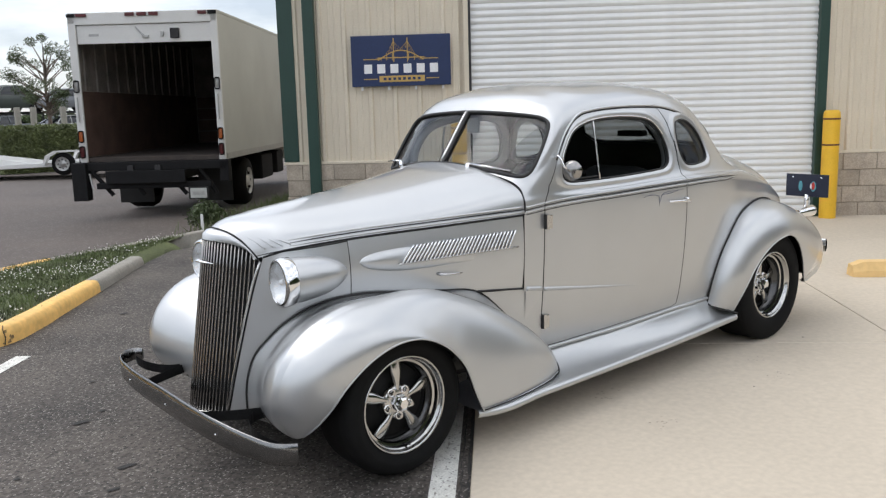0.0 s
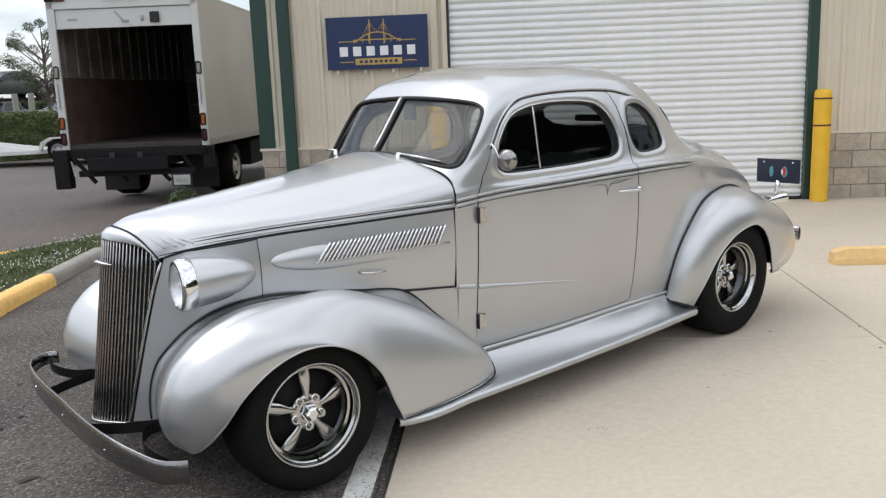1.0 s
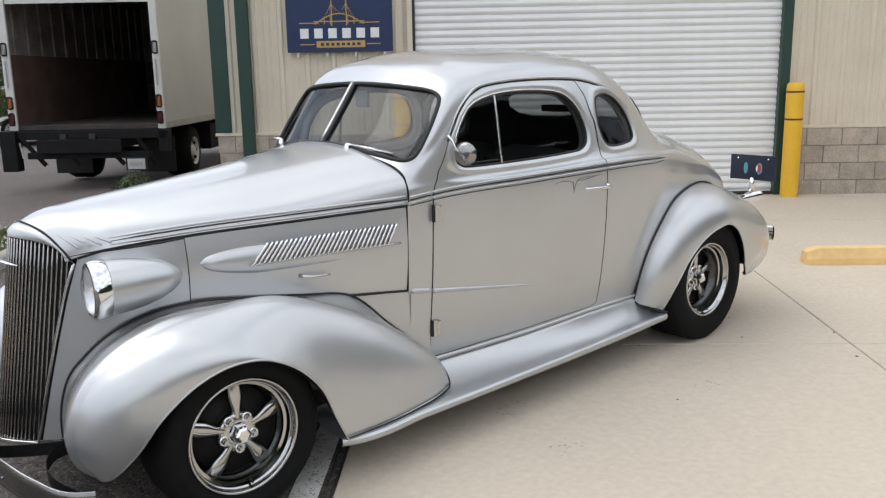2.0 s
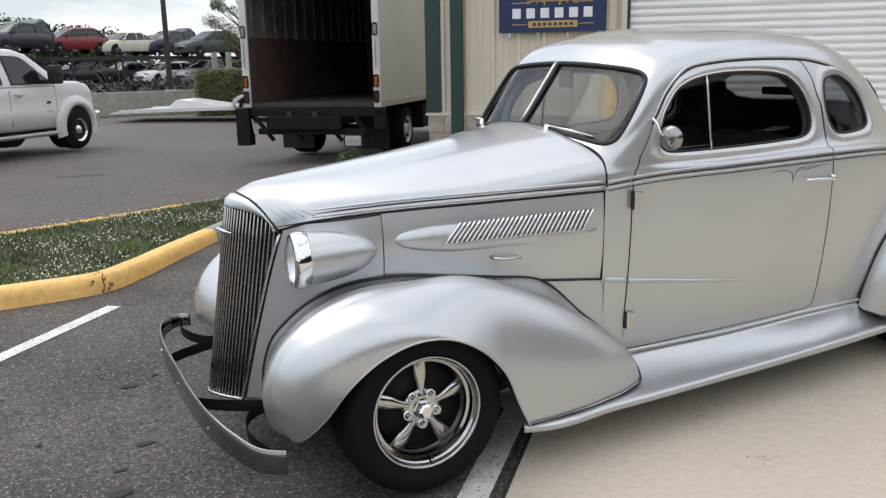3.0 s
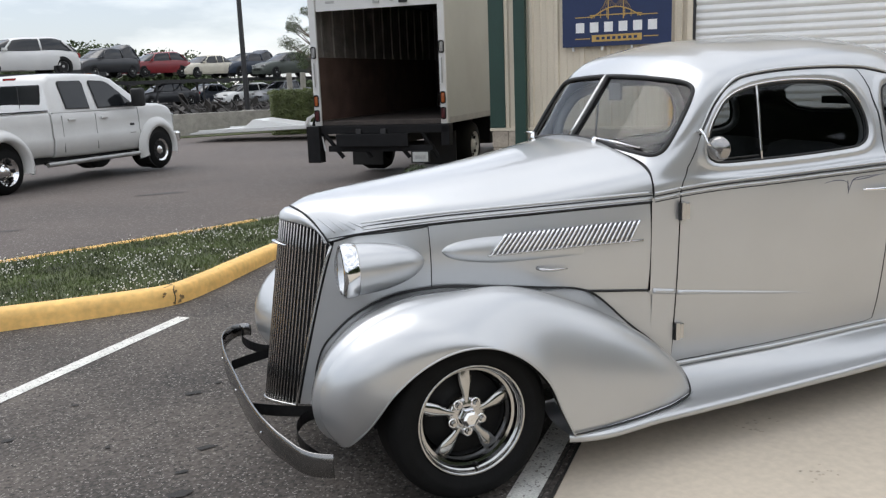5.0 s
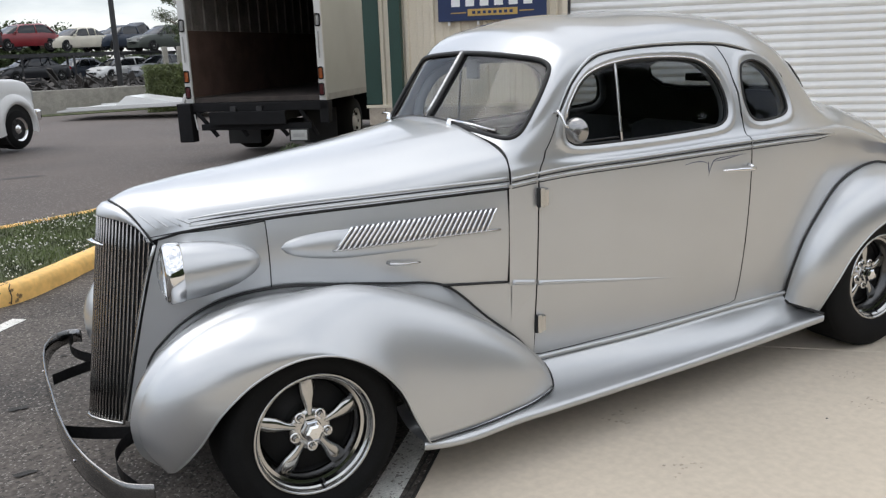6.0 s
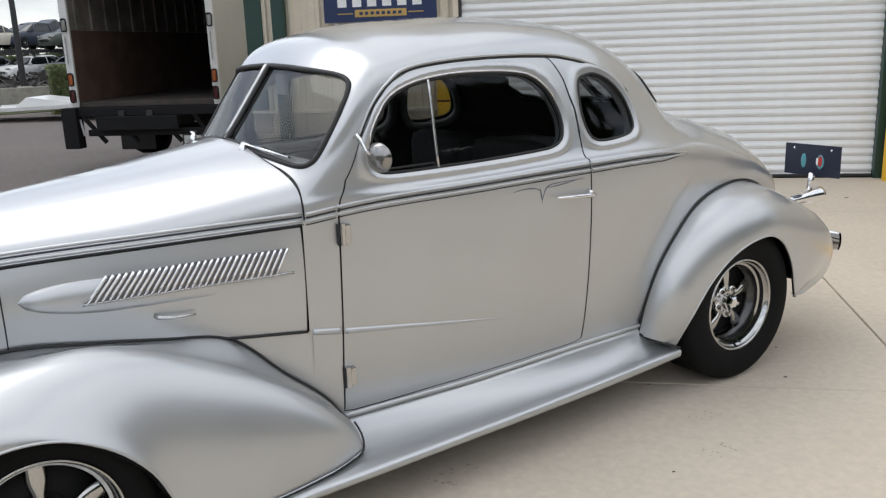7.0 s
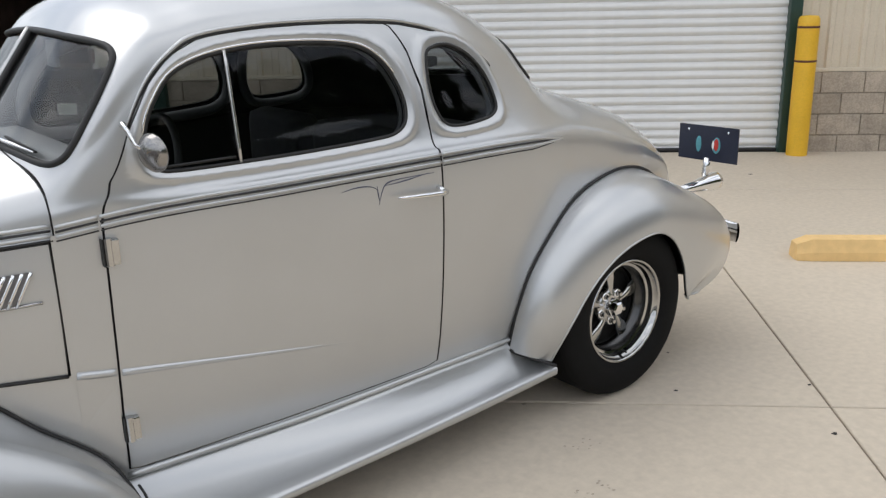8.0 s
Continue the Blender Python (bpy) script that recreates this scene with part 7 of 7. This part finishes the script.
part("back_window", box_bm(1.295, 1.335, -0.74, 0.74, 1.43, 1.86, 0.02), DARKGLASS, pk)
part("window_bar", box_bm(1.288, 1.294, -0.27, -0.25, 1.43, 1.86), BLACK, pk)
part("roof_lamp", box_bm(1.37, 1.44, -0.14, 0.14, 1.945, 2.0, 0.012), REDLENS, pk)
for y in (-0.35, 0.0, 0.35):
    part("roof_marker", box_bm(3.02, 3.12, y - 0.06, y + 0.06, 2.03, 2.065, 0.012), AMBER, pk)
part("front_bumper", box_bm(4.95, 5.16, -0.96, 0.96, 0.52, 0.76, 0.05), CHROME, pk)
part("grille", box_bm(5.0, 5.08, -0.60, 0.60, 0.78, 1.10, 0.02), STEEL, pk)

# flatbed trailer
trl = thing("trailer", "low white flatbed car trailer on the far roadside", "trailer", pose(1.75, 26.6, road_z(24), 0, -1.5, -36))
part("deck", box_bm(0.55, 6.2, -1.05, 1.05, 0.25, 0.34, 0.015), WHITE, trl)
panel("tail_ramp", [(0.20, 0.26), (0.20, 0.29), (0.55, 0.34), (0.55, 0.25)], -1.05, 1.05, 0.0, WHITE, trl)
for s in (-1, 1):
    part("side_rail", box_bm(0.55, 6.2, s * 1.05 - 0.03, s * 1.05 + 0.03, 0.26, 0.38, 0.01), WHITE, trl)
    for x in (4.95, 5.75):
        simple_wheel("wheel", trl, x, s * 1.20, 0.33, 0.2, s, STEEL)
    panel("mudguard", [(4.38, 0.34), (4.5, 0.60), (4.75, 0.72), (5.95, 0.72), (6.15, 0.62), (6.25, 0.34), (6.18, 0.34), (6.08, 0.58), (5.9, 0.67), (4.8, 0.67), (4.58, 0.56), (4.46, 0.34)], s * 1.08 if s > 0 else -1.26, 1.26 if s > 0 else -1.08, 0.0, WHITE, trl)
panel("front_board", [(1.8, 0.345), (2.2, 0.62), (2.26, 0.62), (3.9, 0.345)], -0.4, 0.95, 0.0, WHITE, trl)
part("tongue", box_bm(6.2, 7.6, -0.06, 0.06, 0.24, 0.33, 0.01), STEEL, trl)
part("jack_stand", cyl_bm((6.6, 0, 0.0), (6.6, 0, 0.30), 0.04), STEEL, trl)

# low retaining wall, hedge, light pole
rw = tagged(part("retaining_wall", box_bm(-14, 16, -0.12, 0.12, -0.05, 0.84, 0.02), KERBGREY, None), "low pale concrete retaining wall along the yard", "wall", "", "structure")
rw.matrix_world = pose(2.0, 29.6, -0.25, 0, 0, 6)
strip = tagged(part("grass_strip", box_bm(-14, 16, -1.0, -0.12, -0.04, 0.03, 0.01), GRASS, None), "thin grass strip at the foot of the wall", "grass", "", "structure")
strip.matrix_world = pose(2.0, 29.6, -0.25, 0, 0, 6)
pole = thing("light_pole", "tall dark grey steel light pole", "light pole", pose(3.97, 30.6, -0.25))
part("shaft", cyl_bm((0, 0, 0), (0, 0, 9.0), 0.11, 0.075, n=16), GUNMETAL, pole)
part("base", cyl_bm((0, 0, 0), (0, 0, 0.85), 0.24, n=20, bevel=0.02), KERBGREY, pole)


def leaves(centres, radii, count, size, rng, flat=1.0):
    """Loose small leaves filling ellipsoid clumps, thinner to the middle, with ragged edges."""
    c = np.repeat(np.array(centres, float), count, axis=0)
    r = np.repeat(np.array(radii, float), count)
    n = len(c)
    d = unit(rng.normal(size=(n, 3)))
    q = r * rng.uniform(0.35, 1.0, n) ** 0.6 * rng.uniform(0.8, 1.12, n)
    p = c + d * q[:, None] * np.array((1, 1, flat))
    a = rng.normal(size=(n, 3))
    b = unit(np.cross(a, rng.normal(size=(n, 3)))) * size * 0.55
    a = unit(a) * (size * rng.uniform(0.6, 1.3, n))[:, None]
    V = np.stack([p - a, p + b, p + a, p - b], axis=1).reshape(-1, 3)
    F = np.arange(4 * n).reshape(-1, 4)
    return V, F


lrng = np.random.default_rng(11)
# clipped hedge
hedge = thing("hedge", "clipped dark green hedge behind the trailer", "hedge", pose(4.3, 27.6, -0.32, 0, 0, -4))
V, F = [], []
for _ in range(17000):
    x, y, z = lrng.uniform(0, 6.5), lrng.uniform(-0.6, 0.6), lrng.uniform(0.05, 1.62)
    if lrng.uniform() < 0.85:
        k = lrng.integers(3)
        y = -0.6 + lrng.uniform(-0.05, 0.08) if k < 2 else y
        z = 1.6 + lrng.uniform(-0.1, 0.05) if k == 2 else z
    a = lrng.normal(size=3) * 0.032
    b = np.cross(a, lrng.normal(size=3))
    b = b / (np.linalg.norm(b) + 1e-9) * 0.022
    p = np.array((x, y, z))
    k = len(V)
    V += [p - a, p + b, p + a, p - b]
    F.append((k, k + 1, k + 2, k + 3))
mesh_object("foliage", V, F, HEDGELEAF, hedge, smooth=False)
part("core", box_bm(0.08, 6.42, -0.50, 0.52, 0.0, 1.50, 0.05), HEDGELEAF, hedge)


def tree(name, label, m, h, crown, rng, count, size):
    ob = thing(name, label, "tree", m)
    trunk = [(0, 0, 0), (0.03, 0.02, h * 0.3), (-0.02, 0.03, h * 0.6), (0.02, 0, h * 0.95)]
    t = tube_ob("trunk", curve(trunk, 12), np.linspace(0.11, 0.02, 12), BARK, ob, n=10)
    cs, rs = [], []
    for k in range(crown):
        a, z = rng.uniform(0, 6.28), h * rng.uniform(0.40, 0.98)
        reach = h * 0.30 * (1.15 - abs(z / h - 0.62) * 1.2) * rng.uniform(0.35, 1.0)
        e = (reach * math.cos(a), reach * math.sin(a), z + 0.1 * h * rng.uniform(0, 0.6))
        tube_ob("limb", curve([(0, 0, z * 0.82), (e[0] * 0.5, e[1] * 0.5, z * 0.93), e], 6), np.linspace(0.035, 0.008, 6), BARK, ob, n=6)
        cs.append(e)
        rs.append(h * rng.uniform(0.045, 0.085))
    V, F = leaves(cs, rs, count, size, rng, 0.8)
    mesh_object("crown", V, F, PINELEAF, ob, "open feathery crown", smooth=False)
    return ob


tree("pine_tree", "young open-crowned pine behind the hedge", pose(7.6, 33.5, -0.25), 4.9, 34, lrng, 260, 0.036)

# shrub, stake and rough grass beside the truck
shrub = thing("shrub", "small rounded dark green shrub on the verge", "shrub", pose(2.75, 7.45, road_z(7.4)))
cs = [(0.16 * math.cos(a) * q, 0.16 * math.sin(a) * q, 0.22 + 0.13 * (1 - q)) for a in np.linspace(0, 6.28, 8) for q in (0.4, 1.0)]
V, F = leaves(cs, [0.15] * len(cs), 110, 0.022, lrng)
mesh_object("foliage", V, F, LEAF, shrub, smooth=False)
tube_ob("stem", [(0, 0, 0), (0, 0, 0.2)], 0.02, BARK, shrub)
stake = tagged(part("marker_stake", box_bm(-0.018, 0.018, -0.006, 0.006, -0.15, 0.21, 0.003), WHITEINK, None), "thin white marker stake in the verge", "stake")
stake.matrix_world = pose(2.42, 6.85, 0.05, 2, 1, -40)
bank = sheet("planting_bed", [(2.3, 6.35), (1.9, 5.9), (3.1, 6.0), (5.9, 8.9), (6.3, 10.6), (5.2, 9.6)], 0.0, GRASS, "strip of rough grass along the workshop wall", "grass")
V, F = [], []
for _ in range(5000):
    t = lrng.uniform(0, 1)
    x, y = 2.6 + 3.2 * t + lrng.normal(0, 0.25), 6.5 + 3.2 * t + lrng.normal(0, 0.22)
    a, h = lrng.uniform(0, 6.28), lrng.uniform(0.05, 0.22)
    k = len(V)
    V += [(x - 0.008 * math.cos(a), y - 0.008 * math.sin(a), 0.0), (x + 0.008 * math.cos(a), y + 0.008 * math.sin(a), 0.0), (x + lrng.normal(0, 0.05), y + lrng.normal(0, 0.05), h)]
    F.append((k, k + 1, k + 2))
tagged(mesh_object("rough_grass", V, F, BLADE, smooth=False), "rough grass tufts beside the truck", "grass", "", "stuff")

# ---- salvage yard: cars on two-level steel racks ----
P_WHITE, P_BLACK, P_RED = WHITE, mat("black_car_paint", (0.018, 0.019, 0.022), 0.3, 0, 0.1, 2, 60, 0.0, coat=0.3), mat("red_car_paint", (0.20, 0.015, 0.02), 0.35, 0, 0.1, 2, 60, 0.0, coat=0.3)
P_CREAM, P_BLUE, P_GREEN = mat("cream_car_paint", (0.60, 0.56, 0.46), 0.4, 0, 0.08, 2, 60, 0.0), mat("dark_blue_car_paint", (0.02, 0.03, 0.05), 0.35, 0, 0.1, 2, 60, 0.0), mat("grey_green_car_paint", (0.05, 0.06, 0.05), 0.4, 0, 0.1, 2, 60, 0.0)
P_GREY = mat("grey_car_paint", (0.18, 0.19, 0.20), 0.4, 0, 0.1, 2, 60, 0.0)
SCRAP = mat("rusty_scrap_metal", (0.06, 0.055, 0.05), 0.6, 0.3, 0.4, 2, 30, 0.1)
UP, LOW = 2.25, 0.38
YARD = [
    ("white coupe with its tail lid raised on a rack", -4.15, 32.4, 2.20, 207, 4.2, P_WHITE, "hatch", 1.40),
    ("black sport utility car on a rack", -1.18, 53.7, 2.42, 222, 4.6, P_BLACK, "suv", 1.70),
    ("dark red hatchback on a rack", 2.06, 56.6, 2.38, 208, 4.3, P_RED, "hatch", 1.56),
    ("cream saloon car on a rack", 5.5, 58.3, 2.26, 212, 4.7, P_CREAM, "sedan", 1.46),
    ("dark blue estate car on a rack", 8.5, 60.0, 2.26, 215, 4.6, P_BLUE, "suv", 1.60),
    ("grey-green saloon with a crumpled front on a rack", 10.6, 55.4, 2.06, 205, 5.0, P_GREEN, "sedan", 1.62),
    ("dark saloon car on the upper rack", 14.6, 56.5, 2.06, 200, 4.6, P_GREY, "sedan", 1.45),
    ("black saloon car on the lower rack", 2.42, 56.6, 0.44, 205, 4.5, P_BLACK, "sedan", 1.45),
    ("grey wrecked car on the lower rack", -2.0, 55.5, 0.48, 200, 4.4, P_GREY, "hatch", 1.45),
    ("dark saloon car on the lower rack", 5.6, 60.5, 0.32, 214, 4.4, P_BLUE, "sedan", 1.45),
    ("white coupe on the lower rack", 7.65, 56.0, 0.33, 210, 4.3, P_WHITE, "hatch", 1.38),
    ("silver-grey saloon on the lower rack", 10.0, 54.8, 0.30, 212, 4.4, P_GREY, "sedan", 1.50),
    ("white car on the lower rack", 14.2, 56.5, 0.30, 198, 4.6, P_WHITE, "sedan", 1.45),
    ("pale car parked beyond the upper rack", 0.7, 68.7, 2.55, 205, 4.6, P_WHITE, "sedan", 1.45),
    ("dark car beyond the upper rack", 8.9, 69.0, 2.30, 205, 4.6, P_BLACK, "suv", 1.6),
]
for lab, x, y, z, h, L, paint, style, ht in YARD:
    m = pose(x, y, z - 0.005, 0, 0, h) @ Matrix.Translation((-L / 2, 0, 0))
    vehicle("scrap_car", lab, m, L, 1.76, ht, paint, style, "salvage yard cars")


def rack(x, y, h, length, z):
    ob = thing("car_rack", "dark steel two-level storage rack for cars", "rack", pose(x, y, -0.25, 0, 0, h), "salvage racks")
    for zz in (LOW + 0.25, z + 0.25):
        for yy in (-0.75, 0.75):
            part("beam", box_bm(0, length, yy - 0.06, yy + 0.06, zz - 0.16, zz - 0.012, 0.005), GUNMETAL, ob)
        for k in range(int(length / 1.5)):
            part("cross_beam", box_bm(1.5 * k + 0.2, 1.5 * k + 0.3, -1.1, 1.1, zz - 0.24, zz - 0.165, 0.005), GUNMETAL, ob)
    for k in range(int(length / 3) + 1):
        for yy in (-1.05, 1.05):
            part("post", box_bm(3 * k - 0.06, 3 * k + 0.06, yy - 0.06, yy + 0.06, 0, z + 0.23, 0.005), GUNMETAL, ob)


rack(-7.6, 32.4, -10, 6.5, 2.26)
rack(-4.2, 55.2, 6, 20.5, 2.05)
rack(-2.5, 68.0, 4, 15, UP)
for k, (x, y) in enumerate([(5.41, 28.95), (5.81, 28.85), (6.84, 28.6), (7.6, 28.5)]):
    part_ = tagged(part("concrete_barrier", box_bm(-0.09, 0.09, -0.08, 0.08, 0, 2.2, 0.02), KERBGREY, None), "upright grey concrete post behind the hedge", "post", "posts behind the hedge")
    part_.matrix_world = pose(x, y, -0.25, 0, 3 * (k % 2) - 1, 5)
# heaps of scrap along the foot of the racks
V, F = [], []
for _ in range(900):
    p = np.array((lrng.uniform(-6, 16), lrng.uniform(50.0, 54.0), -0.2 + abs(lrng.normal(0, 0.30))))
    a, b = lrng.normal(size=3) * 0.22, lrng.normal(size=3) * 0.16
    c = np.cross(a, b)
    c = c / (np.linalg.norm(c) + 1e-9) * 0.05
    k = len(V)
    V += [p - a - c, p + b - c, p + a - c, p - b - c, p - a + c, p + b + c, p + a + c, p - b + c]
    F += [(k + 3, k + 2, k + 1, k), (k + 4, k + 5, k + 6, k + 7), (k, k + 1, k + 5, k + 4), (k + 1, k + 2, k + 6, k + 5), (k + 2, k + 3, k + 7, k + 6), (k + 3, k, k + 4, k + 7)]
tagged(mesh_object("scrap_heap", V, F, SCRAP, smooth=False), "heaps of grey scrap parts under the racks", "scrap", "", "stuff")

# far trees all round; the ones out of view are added for reflections
VV, FF, o = [], [], 0
for k in range(170):
    a = 2 * math.pi * k / 170 + lrng.uniform(-0.02, 0.02)
    d = lrng.uniform(95, 125)
    x, y = d * math.sin(a), 8 + d * math.cos(a)
    low = 0.095 < a < 0.7
    hh = lrng.uniform(1.5, 2.5) if low else lrng.uniform(7.0, 10.5)
    if a < 0.095 or a > 6.1:
        hh = lrng.uniform(0.85, 1.12) * float(np.interp(a if a < 1 else a - 2 * math.pi, [-0.18, -0.08, 0.0, 0.06, 0.095], [8.0, 8.4, 7.2, 5.8, 4.6]))
    cs = [(x + lrng.normal(0, 2.4), y + lrng.normal(0, 1.5), hh * lrng.uniform(0.2, 0.88)) for _ in range(17)]
    v, f = leaves(cs, [lrng.uniform(1.1, 2.2) * (0.5 if low else 1) for _ in cs], 230, 0.24, lrng)
    VV.append(v)
    FF.append(f + o)
    o += len(v)
# a nearer unseen belt behind the camera, added to darken the car's reflections
for k in range(34):
    x, y = -8 + 1.7 * k + lrng.uniform(-0.4, 0.4), -27 + lrng.uniform(-1.5, 1.5)
    hh = lrng.uniform(0.85, 1.15) * float(np.interp(x, [0, 14, 24], [6.5, 11.0, 13.0]))
    cs = [(x + lrng.normal(0, 1.4), y + lrng.normal(0, 0.9), hh * lrng.uniform(0.10, 0.92)) for _ in range(12 + int(hh))]
    v, f = leaves(cs, [lrng.uniform(0.9, 1.7) for _ in cs], 260, 0.34, lrng)
    VV.append(v)
    FF.append(f + o)
    o += len(v)
tagged(mesh_object("far_trees", np.concatenate(VV), np.concatenate(FF), LEAF, smooth=False), "distant dark green trees, some unseen and added for reflections", "trees", "", "stuff")
